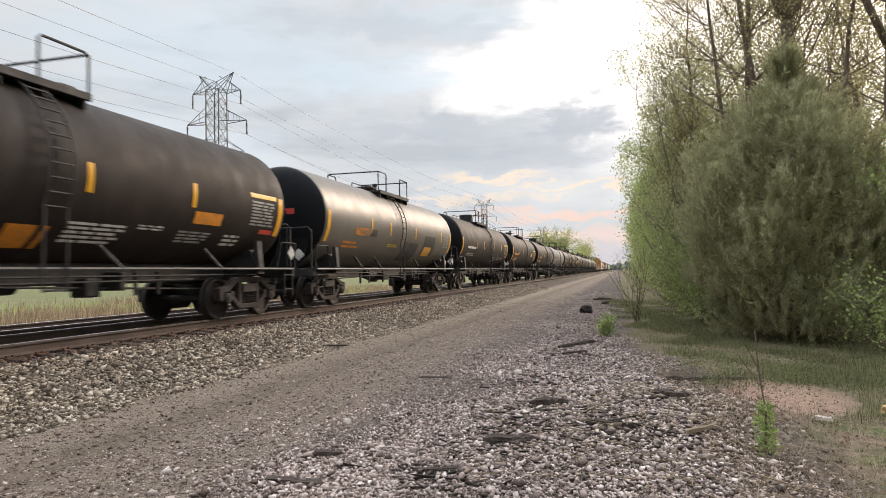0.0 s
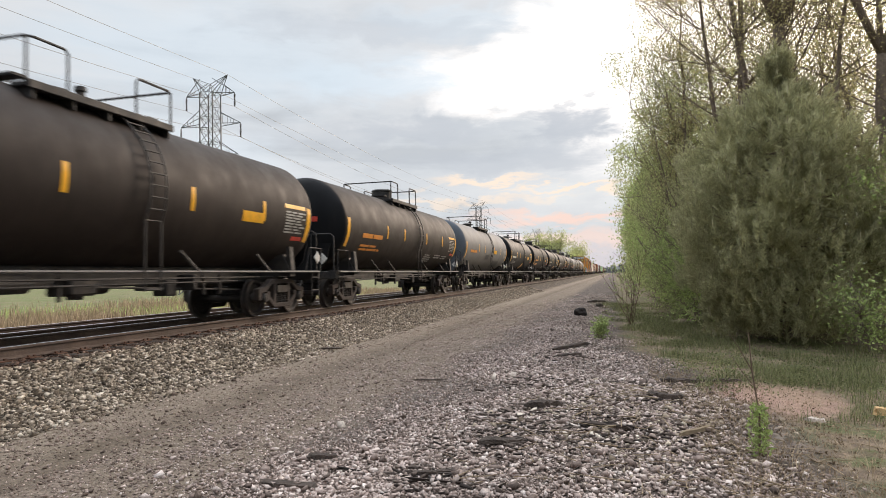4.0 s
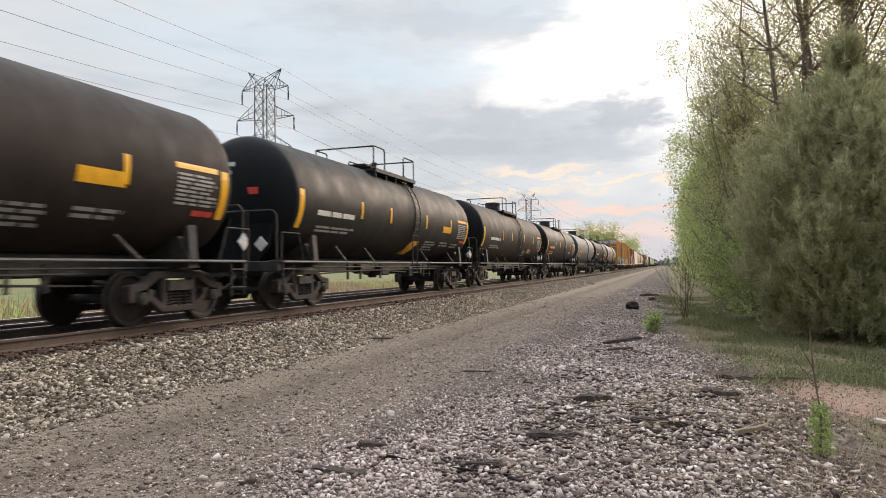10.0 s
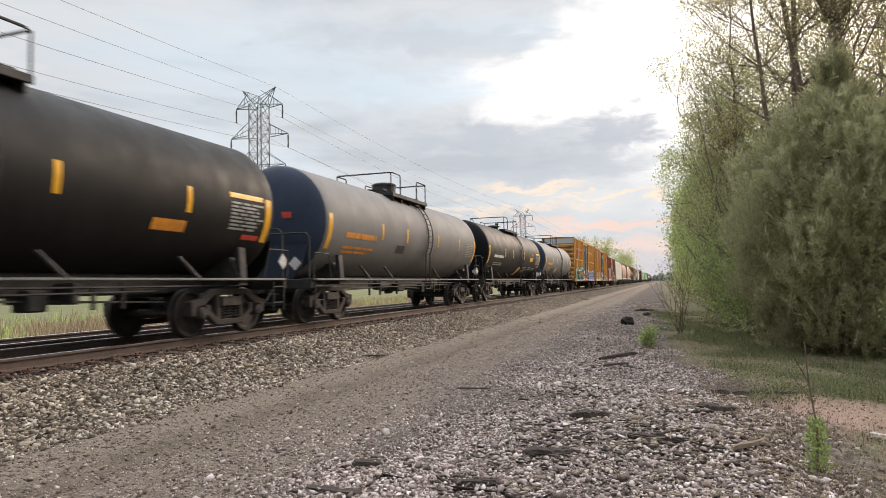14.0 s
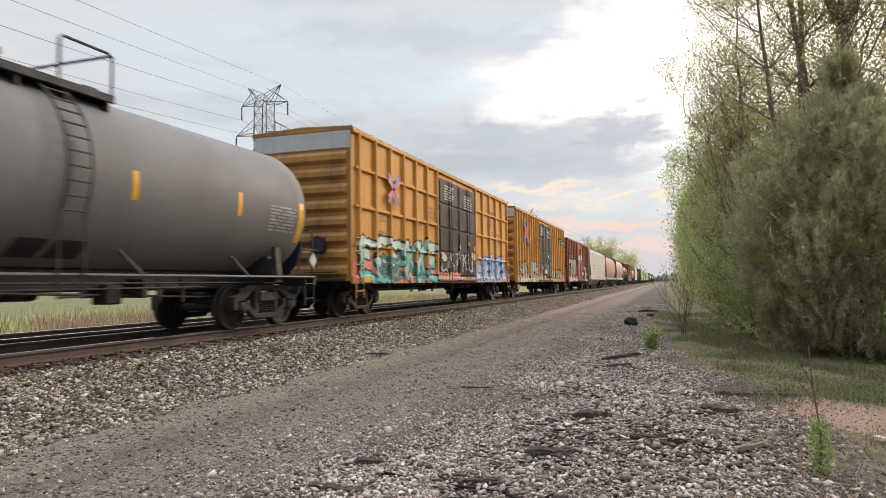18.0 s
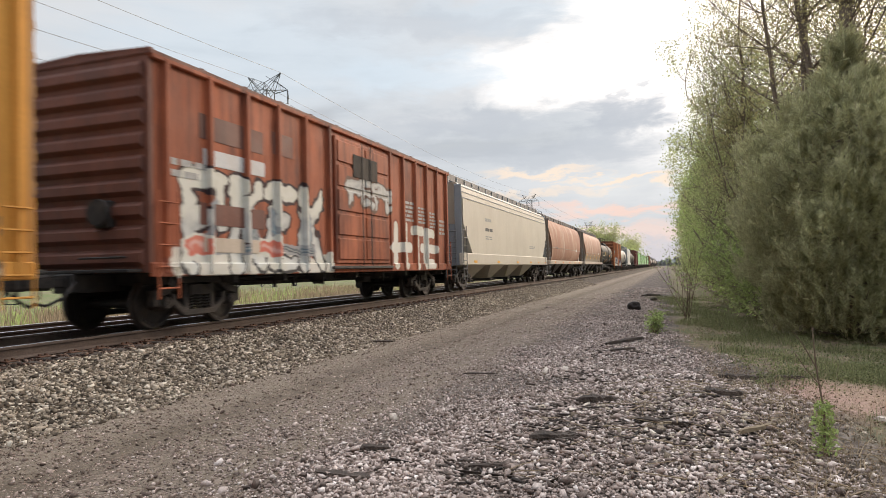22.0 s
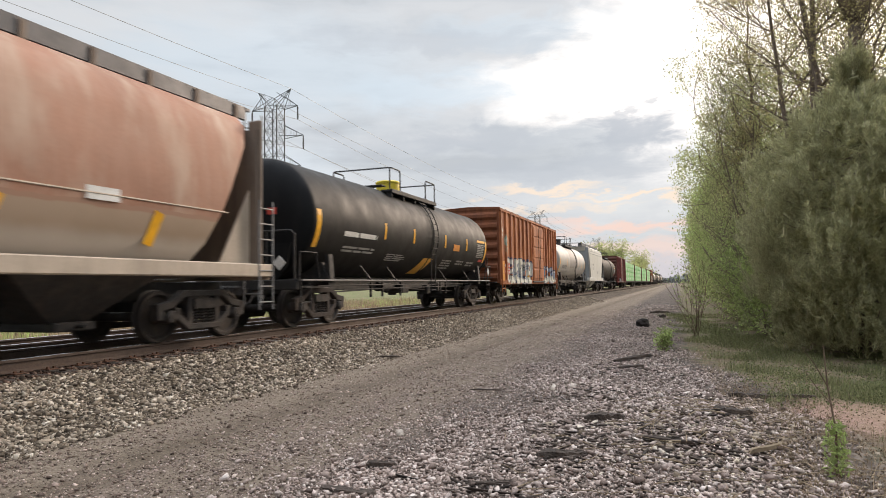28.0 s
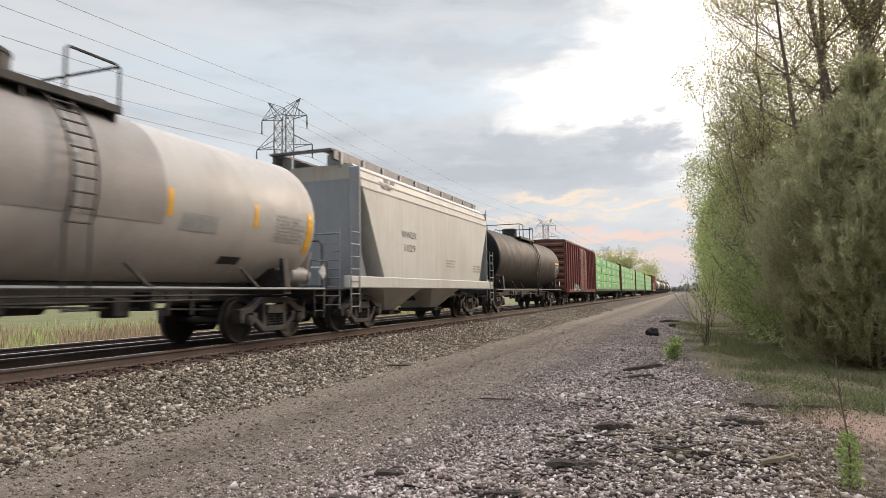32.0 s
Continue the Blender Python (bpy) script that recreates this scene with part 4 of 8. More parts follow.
def curved(outline_y, zs, r, zc, off=0.006, nz=6, ny=2, lean=0.0):
    """A sheet lying on the near side of a tank: from y0 to y1 and from z0 to z1; lean shifts its top along y."""
    (y0, y1), (z0, z1) = outline_y, zs
    b = bmnew()
    g = []
    for i in range(nz + 1):
        z = z0 + (z1 - z0) * i / nz
        a = math.asin(max(-1, min(1, (z - zc) / r)))
        g.append([b.verts.new(((r + off) * math.cos(a), y0 + (y1 - y0) * j / ny + lean * i / nz, zc + (r + off) * math.sin(a))) for j in range(ny + 1)])
    for p, q in zip(g, g[1:]):
        for j in range(ny):
            b.faces.new((p[j], p[j + 1], q[j + 1], q[j]))
    return b


def text_mesh(words, height, material, width=None, bold=0.0):
    """Writing in the built-in font as a flat mesh in y (along) and z (up), its middle at 0."""
    cu = bpy.data.curves.new("writing", "FONT")
    cu.body, cu.size, cu.align_x, cu.align_y, cu.extrude = words, height * 1.4, "CENTER", "CENTER", 0.0
    cu.resolution_u, cu.offset = 3, bold
    ob = new("writing", cu)
    me = bpy.data.meshes.new_from_object(ob.evaluated_get(bpy.context.evaluated_depsgraph_get()))
    bpy.data.objects.remove(ob)
    bpy.data.curves.remove(cu)
    me.materials.clear()
    me.materials.append(material)
    co = np.empty(len(me.vertices) * 3, np.float32)
    me.vertices.foreach_get("co", co)
    co = co.reshape(-1, 3)
    w = np.ptp(co[:, 0])
    k = 1 if width is None else width / w
    out = np.stack([0 * co[:, 0], co[:, 0] * k, co[:, 1]], 1)
    me.vertices.foreach_set("co", out.ravel())
    me.update()
    return me


def lay_on_tank(me, y, z, r, zc, off=0.008):
    co = np.empty(len(me.vertices) * 3, np.float32)
    me.vertices.foreach_get("co", co)
    co = co.reshape(-1, 3)
    a = np.arcsin((z - zc) / r) + co[:, 2] / r
    me.vertices.foreach_set("co", np.stack([(r + off) * np.cos(a), y + co[:, 1], zc + (r + off) * np.sin(a)], 1).astype(np.float32).ravel())
    me.update()
    return me


def bars(car, name, y0, y1, z0, z1, rows, material, rnd, on=None, x=None, label=""):
    """Lettering too small to read, as rows of plain bars. on=(r, zc): on a tank; x: on a flat side."""
    b = bmnew()
    h = (z1 - z0) / rows
    for i in range(rows):
        y = y0
        end = y1 - rnd.uniform(0, 0.25) * (y1 - y0)
        while y < end:
            w = min(rnd.uniform(0.18, 0.5) * max(0.3, y1 - y0), end - y)
            za, zb = z1 - (i + 0.8) * h, z1 - (i + 0.22) * h
            if on:
                join(b, curved((y, y + w), (za, zb), on[0], on[1], 0.008, 2, 1))
            else:
                f = [b.verts.new((x, yy, zz)) for yy, zz in ((y, za), (y + w, za), (y + w, zb), (y, zb))]
                b.faces.new(f)
            y += w + 0.07
    return tagged(part(name, b, material, car, label), kind="stuff")


# --- tank cars ---
def tank_shell(lt, r, zc, sag=0.0):
    b = bmnew()
    d = 0.46
    prof = [(-lt / 2, 0)] + [(-lt / 2 + d - d * math.cos(a), r * math.sin(a)) for a in np.linspace(0.15, math.pi / 2, 9)]
    prof += [(y, r) for y in np.linspace(-lt / 2 + d + 0.3, lt / 2 - d - 0.3, 10)]
    prof += [(lt / 2 - d + d * math.cos(a), r * math.sin(a)) for a in np.linspace(math.pi / 2, 0.15, 9)] + [(lt / 2, 0)]
    lathe(b, prof, "y", 48, (0, 0, zc))
    me = shade(mesh_of("tank", b, M["tank_black"]), 50)
    me.materials.append(M["shaded_head_black"])
    me.polygons.foreach_set("material_index", [int(abs(p.center.y) > lt / 2 - d * 0.9) for p in me.polygons])
    return me


def ring_mesh(r, zc, w=0.05, off=0.012):
    b = bmnew()
    n = 48
    for k in range(n):
        a, c = 2 * math.pi * k / n, 2 * math.pi * (k + 1) / n
        q = [((r + off) * math.cos(t), y, zc + (r + off) * math.sin(t)) for t, y in ((a, -w), (c, -w), (c, w), (a, w))]
        b.faces.new([b.verts.new(p) for p in q])
    return mesh_of("weld_band", b, M["tank_black"])


def tank_platform(zt, half):
    """The top walkways beside the manway, and the two U-shaped railings, as separate meshes."""
    out = {}
    zw = zt - 0.17
    b = bmnew()
    for s in (-1, 1):
        box(b, *sorted((s * 0.70, s * 1.06)), -half, half, zw - 0.03, zw + 0.03)
        rbox(b, *sorted((s * 1.02, s * 1.08)), -half, half, zw - 0.08, zw + 0.05, 0.01)
        for i in range(5):
            y = -half + 0.1 + (2 * half - 0.2) * i / 4
            box(b, *sorted((s * 0.62, s * 1.04)), y - 0.02, y + 0.02, zw - 0.22, zw - 0.02)
    for s in (-1, 1):
        y0, y1 = sorted((s * half, s * (half - 0.30)))
        box(b, -0.72, 0.72, y0, y1, zt - 0.01, zt + 0.03)
    out["platform"] = mesh_of("platform", b, M["under"])
    rails = []
    for s, back in ((-1, 0.75), (1, 1.0)):
        b = bmnew()
        y, top = s * half, zw + 0.72
        tube(b, [(-1.03, y - s * back, zw), (-1.03, y - s * back, top - 0.06), (-1.03, y - s * (back - 0.06), top), (-1.03, y - s * 0.10, top), (-0.95, y, top), (0.95, y, top), (1.03, y - s * 0.10, top),
                 (1.03, y - s * (back - 0.06), top), (1.03, y - s * back, top - 0.06), (1.03, y - s * back, zw)], 0.024, 6)
        for x in (-1.0, 1.0):
            tube(b, [(x, y, zw), (x, y, top)], 0.022, 6)
        rails.append(mesh_of("railing", b, M["under"]))
    out["rails"] = rails
    return out


def manway_mesh(zt, kind):
    b = bmnew()
    if kind == "housing":
        lathe(b, [(zt - 0.3, 0), (zt - 0.3, 0.42), (zt + 0.36, 0.42), (zt + 0.37, 0.44), (zt + 0.42, 0.44), (zt + 0.46, 0.38), (zt + 0.47, 0)], "z", 20)
    else:
        lathe(b, [(zt - 0.15, 0), (zt - 0.15, 0.28), (zt + 0.10, 0.28), (zt + 0.10, 0.36), (zt + 0.16, 0.36), (zt + 0.22, 0.16), (zt + 0.23, 0)], "z", 18)
        lathe(b, [(zt - 0.1, 0), (zt - 0.1, 0.08), (zt + 0.28, 0.08), (zt + 0.30, 0.11), (zt + 0.38, 0.1), (zt + 0.39, 0)], "z", 10, (0.1, 0.62, 0))
    return shade(mesh_of("manway", b, M["under"]), 40)


def ladder(b, x, y, z0, z1, w=0.42, axis="y", n=None, r=0.018):
    n = n or max(2, int((z1 - z0) / 0.36))
    for s in (-1, 1):
        p = (x, y + s * w / 2) if axis == "y" else (x + s * w / 2, y)
        tube(b, [(p[0], p[1], z0), (p[0], p[1], z1)], r, 5)
    for i in range(n):
        z = z0 + (z1 - z0) * (i + 0.5) / n
        p, q = ((x, y - w / 2, z), (x, y + w / 2, z)) if axis == "y" else ((x - w / 2, y, z), (x + w / 2, y, z))
        tube(b, [p, q], r * 0.9, 5)
    return b


def tank_ladder(r, zc):
    """A ladder bent round the tank's flank, from the sill to the platform."""
    b = bmnew()
    angs = np.radians(np.linspace(-38, 62, 14))
    for s in (-0.21, 0.21):
        pts = [(1.46, s, 0.75), (1.46, s, 1.1)] + [((r + 0.12) * math.cos(a), s, zc + (r + 0.12) * math.sin(a)) for a in angs[2:]]
        tube(b, pts, 0.02, 5)
    for a in angs[2:]:
        p = ((r + 0.12) * math.cos(a), zc + (r + 0.12) * math.sin(a))
        tube(b, [(p[0], -0.21, p[1]), (p[0], 0.21, p[1])], 0.016, 5)
    tube(b, [(1.46, -0.21, 0.78), (1.46, 0.21, 0.78)], 0.018, 5)
    return mesh_of("ladder", b, M["under"])


def end_frame_mesh(L, lt, r, zc, s):
    """Stub sill, end beam, bolster web and saddle of one end; s = -1 or 1."""
    b = bmnew()
    e = L / 2 - 0.55
    y0, y1 = sorted((s * e, s * (e - 3.4)))
    rbox(b, -0.17, 0.17, y0, y1, 0.78, 1.14, 0.02)
    y0, y1 = sorted((s * e, s * (e - 0.16)))
    rbox(b, -1.38, 1.38, y0, y1, 0.88, 1.12, 0.02)
    tc = L / 2 - 2.15
    # bolster with a saddle rising to the shell
    prism(b, [(-1.38, 0.98), (1.38, 0.98), (1.38, 1.10), (1.15, 1.55), (0.85, 1.50), (-0.85, 1.50), (-1.15, 1.55), (-1.38, 1.10)], "y", s * tc - 0.14, s * tc + 0.14)
    for x in (-1, 1):
        prism(b, sorted_loop([(x * 1.20, 1.08), (x * 1.40, 1.08), (x * 1.34, 1.75), (x * 1.25, 1.75)]), "y", s * tc - 0.10, s * tc + 0.10)
    y0, y1 = sorted((s * e, s * (tc - 0.3)))
    rbox(b, 1.12, 1.42, y0, y1, 1.08, 1.13, 0.01)
    rbox(b, -1.42, -1.12, y0, y1, 1.08, 1.13, 0.01)
    bmesh.ops.recalc_face_normals(b, faces=b.faces[:])
    return mesh_of("end_frame", b, M["under"])


def end_rail_mesh(L, s):
    """Handholds, steps and the hand-brake stand of a tank car's end."""
    b = bmnew()
    e = s * (L / 2 - 0.60)
    tube(b, [(-1.3, e, 1.1), (-1.3, e, 2.15), (-1.2, e, 2.25), (1.2, e, 2.25), (1.3, e, 2.15), (1.3, e, 1.1)], 0.022, 6)
    tube(b, [(0.55, e, 1.1), (0.55, e, 2.25)], 0.02, 6)
    for x in (-1, 1):
        ladder(b, x * 1.40, e - s * 0.30, 0.42, 1.12, 0.40, "y", 2)
        tube(b, [(x * 1.42, e, 1.1), (x * 1.44, e, 1.75), (x * 1.44, e - s * 0.7, 1.75), (x * 1.42, e - s * 0.9, 1.1)], 0.02, 6)
    tube(b, [(-1.25, e + s * 0.05, 0.72), (-1.05, e + s * 0.05, 0.68), (-0.85, e + s * 0.05, 0.72)], 0.016, 5)
    return mesh_of("end_railing", b, M["under"])


def rigging_mesh(L):
    """Brake cylinder, reservoir, rods and piping under the tank's middle."""
    b = bmnew()
    lathe(b, [(-0.45, 0), (-0.45, 0.15), (0.35, 0.15), (0.45, 0.08), (0.45, 0)], "y", 12, (0.55, -1.6, 0.92))
    lathe(b, [(-0.35, 0), (-0.33, 0.19), (0.33, 0.19), (0.35, 0)], "y", 12, (-0.5, 1.2, 0.88))
    tube(b, [(0.62, -L / 2 + 3.4, 0.80), (0.62, -1.9, 0.86)], 0.022, 5)
    tube(b, [(0.62, -1.0, 0.88), (0.58, L / 2 - 3.2, 0.68)], 0.022, 5)
    tube(b, [(0.9, -L / 2 + 1.6, 0.98), (0.9, L / 2 - 1.6, 0.98)], 0.02, 5)
    tube(b, [(1.1, -L / 2 + 3.2, 0.86), (1.05, L / 2 - 4.2, 0.90)], 0.018, 5)
    lathe(b, [(0.62, 0), (0.62, 0.14), (0.80, 0.18), (1.2, 0.25), (1.3, 0.25)], "z", 12, (0, 0.3, 0))
    rbox(b, 0.2, 0.75, -0.55, 0.05, 0.70, 1.0, 0.04)
    rbox(b, 0.35, 0.7, 1.9, 2.25, 0.62, 0.95, 0.03)
    rbox(b, -0.6, 0.9, 2.5, 2.62, 0.72, 1.05, 0.02)
    for y in (-3.1, -2.3, 2.9, 3.5, -0.9):
        box(b, 0.80, 0.86, y, y + 0.05, 0.62, 1.05)
    return mesh_of("brake_rigging", b, M["under"])


def strut_mesh():
    b = bmnew()
    tube(b, [(1.43, 0.32, 1.10), (1.28, -0.05, 1.50)], 0.035, 5)
    return mesh_of("rail_strut", b, M["under"])


def tank_car(label, L, paint="tank_black", r=1.48, zc=2.63, top="housing", stripe="yellow", text="orange", name_rows=(), extra=(), dome="under", pipe="piperail", tank_gap=0.80,
             frames="cast", seed=0, brake=True, deck=1.65, flank=(-3.4, -1.4, 1.7, 4.4), drum=None, ladder_y=0.55, head=None):
    """A tank car; returns its Empty at rail level under its middle."""
    rnd = random.Random(seed)
    car = thing("tank_car", label, "tank car", group="tank cars of the train")
    lt = L - 2 * tank_gap
    key = (round(L, 2), r, zc)
    shell = part("tank", cached(("shell", key), lambda: tank_shell(lt, r, zc)), None, car, "cylindrical tank with dished heads")
    recolour(shell, M[paint])
    # heads take a darker colour than the shell, standing in for their shade
    head_paint = M[head or ("shaded_head_black" if paint in ("tank_black", "tank_brown") else paint)]
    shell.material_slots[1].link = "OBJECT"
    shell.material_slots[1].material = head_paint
    b = bmnew()
    rbox(b, -0.50, 0.50, -L / 2 + 2.3, L / 2 - 2.3, 0.84, 1.22, 0.03)
    part("belly_sill", b, M["under"], car, "deep dark sill under the tank")
    for y in (0.55,):
        o = part("weld_band", cached(("ring", r, zc), lambda: ring_mesh(r, zc)), None, car, at=(0, y, 0))
        recolour(o, M[paint])
    zt = zc + r + 0.02
    pf = cached(("pf", zt, deck), lambda: tank_platform(zt, deck))
    p = part("platform", pf["platform"], None, car, "dark steel walkways on top")
    for me in pf["rails"]:
        part("railing", me, None, p)
    mw = part("manway", cached(("mw", zt, top), lambda: manway_mesh(zt, top)), None, car, at=(0, 0.05 if top == "housing" else -0.3, 0))
    recolour(mw, M[dome])
    part("ladder", cached(("tl", r, zc), lambda: tank_ladder(r, zc)), None, car, at=(0, ladder_y, 0))
    for s in (-1, 1):
        part("end_frame", cached(("ef", key, s), lambda: end_frame_mesh(L, lt, r, zc, s)), None, car)
        part("end_railing", cached(("er", round(L, 2), s), lambda: end_rail_mesh(L, s)), None, car)
        b = bmnew()
        prism(b, [(-1.12, 1.98), (-0.98, 1.42), (-0.72, 1.12), (0.72, 1.12), (0.98, 1.42), (1.12, 1.98)], "y", *sorted((s * (lt / 2 + 0.015), s * (lt / 2 + 0.05))))
        bmesh.ops.recalc_face_normals(b, faces=b.faces[:])
        part("head_shield", b, head_paint, car, "half-height plate before the tank head")
        b = bmnew()
        tube(b, [(s * 1.43, -L / 2 + 0.7, 1.10), (s * 1.43, L / 2 - 0.7, 1.10)], 0.026, 6)
        part("running_rail", b, M[pipe], car, "long pipe rail beside the tank")
    for y in (-4.6, -2.9, 1.6, 4.4):
        part("rail_strut", cached("strut", strut_mesh), None, car, at=(0, y, 0))
    if brake:
        part("brake_rigging", cached(("rig", round(L, 1)), lambda: rigging_mesh(L)), None, car)
    add_trucks(car, L / 2 - 2.15, frames)
    add_couplers(car, L / 2)
    tk = (r, zc)
    # conspicuity stripes: one at each end, short ones along the flank
    if stripe:
        for y, z0, z1, w in ((-lt / 2 + 0.60, 1.90, 2.80, 0.10), (lt / 2 - 0.60, 1.90, 2.80, 0.10)) + tuple((yy, 2.30, 2.77, 0.06) for yy in flank):
            part("stripe", curved((y - w, y + w), (z0, z1), *tk), M[stripe], car, "reflective yellow stripe")
    for kind, y0, y1, z0, z1, rows, mat in name_rows:
        bars(car, kind, y0, y1, z0, z1, rows, M[mat], rnd, on=tk)
    for kind, y0, y1, z0, z1, mat in extra:
        part(kind, curved((y0, y1), (z0, z1), *tk, 0.007, 18, 3, 0.45 if kind == "flag" else 0.0), M[mat], car, smooth=True)
    # data stencils towards the far end, and a warning diamond on the near end
    bars(car, "stencil", lt / 2 - 1.85, lt / 2 - 0.75, 2.08, 2.66, 8, M["greytext"], rnd, on=tk)
    if paint in ("tank_black", "tank_brown"):
        part("panel", curved((lt / 2 - 1.9, lt / 2 - 0.8), (2.72, 2.82), *tk), M["yellow"], car)
        part("panel", curved((lt / 2 - 1.35, lt / 2 - 0.8), (1.92, 2.02), *tk), M["red"], car)
    for y, x in ((L / 2 - 0.66, 1.36), (-L / 2 + 0.52, 0.95)):
        b = bmnew()
        if y > 0:
            rbox(b, -0.01, 0.01, -0.13, 0.13, -0.13, 0.13, 0.004)
        else:
            rbox(b, -0.12, 0.12, -0.01, 0.01, -0.12, 0.12, 0.004)
        o = part("placard", b, M["white"], car, "white diamond placard", (x, y, 1.50))
        o.rotation_euler = (radians(45), 0, 0) if y > 0 else (0, radians(45), 0)
    b = bmnew()
    rbox(b, 0.22, 0.66, -0.015, 0.0, 2.66, 2.82, 0.004)
    part("end_label", b, M["red"], car, "red stencil on the tank head", (0, -lt / 2 + 0.035, 0))
    if drum:
        b = bmnew()
        lathe(b, [(-0.42, 0), (-0.40, 0.16), (-0.36, 0.20), (0.36, 0.20), (0.40, 0.16), (0.42, 0)], "y", 16, (0.85, L / 2 - 1.05, 1.42))
        part("air_reservoir", shade(mesh_of("air_reservoir", b, M[drum]), 40), None, car, "small cylindrical air reservoir on the end platform")
    b = bmnew()
    ink = "orange" if any(row[6] == "orange" for row in name_rows) else ("white" if text == "orange" else text)
    for i in range(3):
        z = 3.34 - i * 0.20
        for k in range(2):
            x0, w = -0.78 + 0.44 * k, rnd.uniform(0.25, 0.40)
            xm, zm = abs(x0 + w / 2) + w / 4, z + 0.045 - zc
            yb = 0.46 * (1 - math.sqrt(1 - (xm * xm + zm * zm) / (r * r)))
            box(b, x0, x0 + w, yb - 0.035, yb + 0.01, z, z + 0.09)
    tagged(part("end_lettering", b, M[ink], car, at=(0, -lt / 2, 0)), kind="stuff")
    return car


# --- box cars ---
def scrawl(y0, y1, z0, z1, letters, seed):
    """Thick strokes of spray paint that fill a stretch of wall: end points in y and z."""
    r = random.Random(seed)
    out = []
    w = (y1 - y0) / letters
    for i in range(letters):
        a, c = y0 + w * (i + 0.15), y0 + w * (i + 0.85)
        lo, hi, mid = z0 + r.uniform(0, 0.08), z1 - r.uniform(0, 0.12), (z0 + z1) / 2 + r.uniform(-0.15, 0.15)
        out.append(((a, lo), (a + r.uniform(-0.1, 0.25) * w, hi)))
        kind = r.randint(0, 3)
        if kind == 0:
            out += [((a, hi), (c, hi)), ((a, mid), (c, mid + 0.1)), ((c, hi), (c, mid))]
        elif kind == 1:
            out += [((a, lo), (c, lo)), ((c, lo), (c - 0.1 * w, hi))]
        elif kind == 2:
            out += [((a, hi), (c, lo)), ((a, mid), (c, hi))]
        else:
            out += [((a, hi), (c, hi)), ((a, lo), (c, lo)), ((a, mid), (c - 0.2 * w, mid))]
    return out


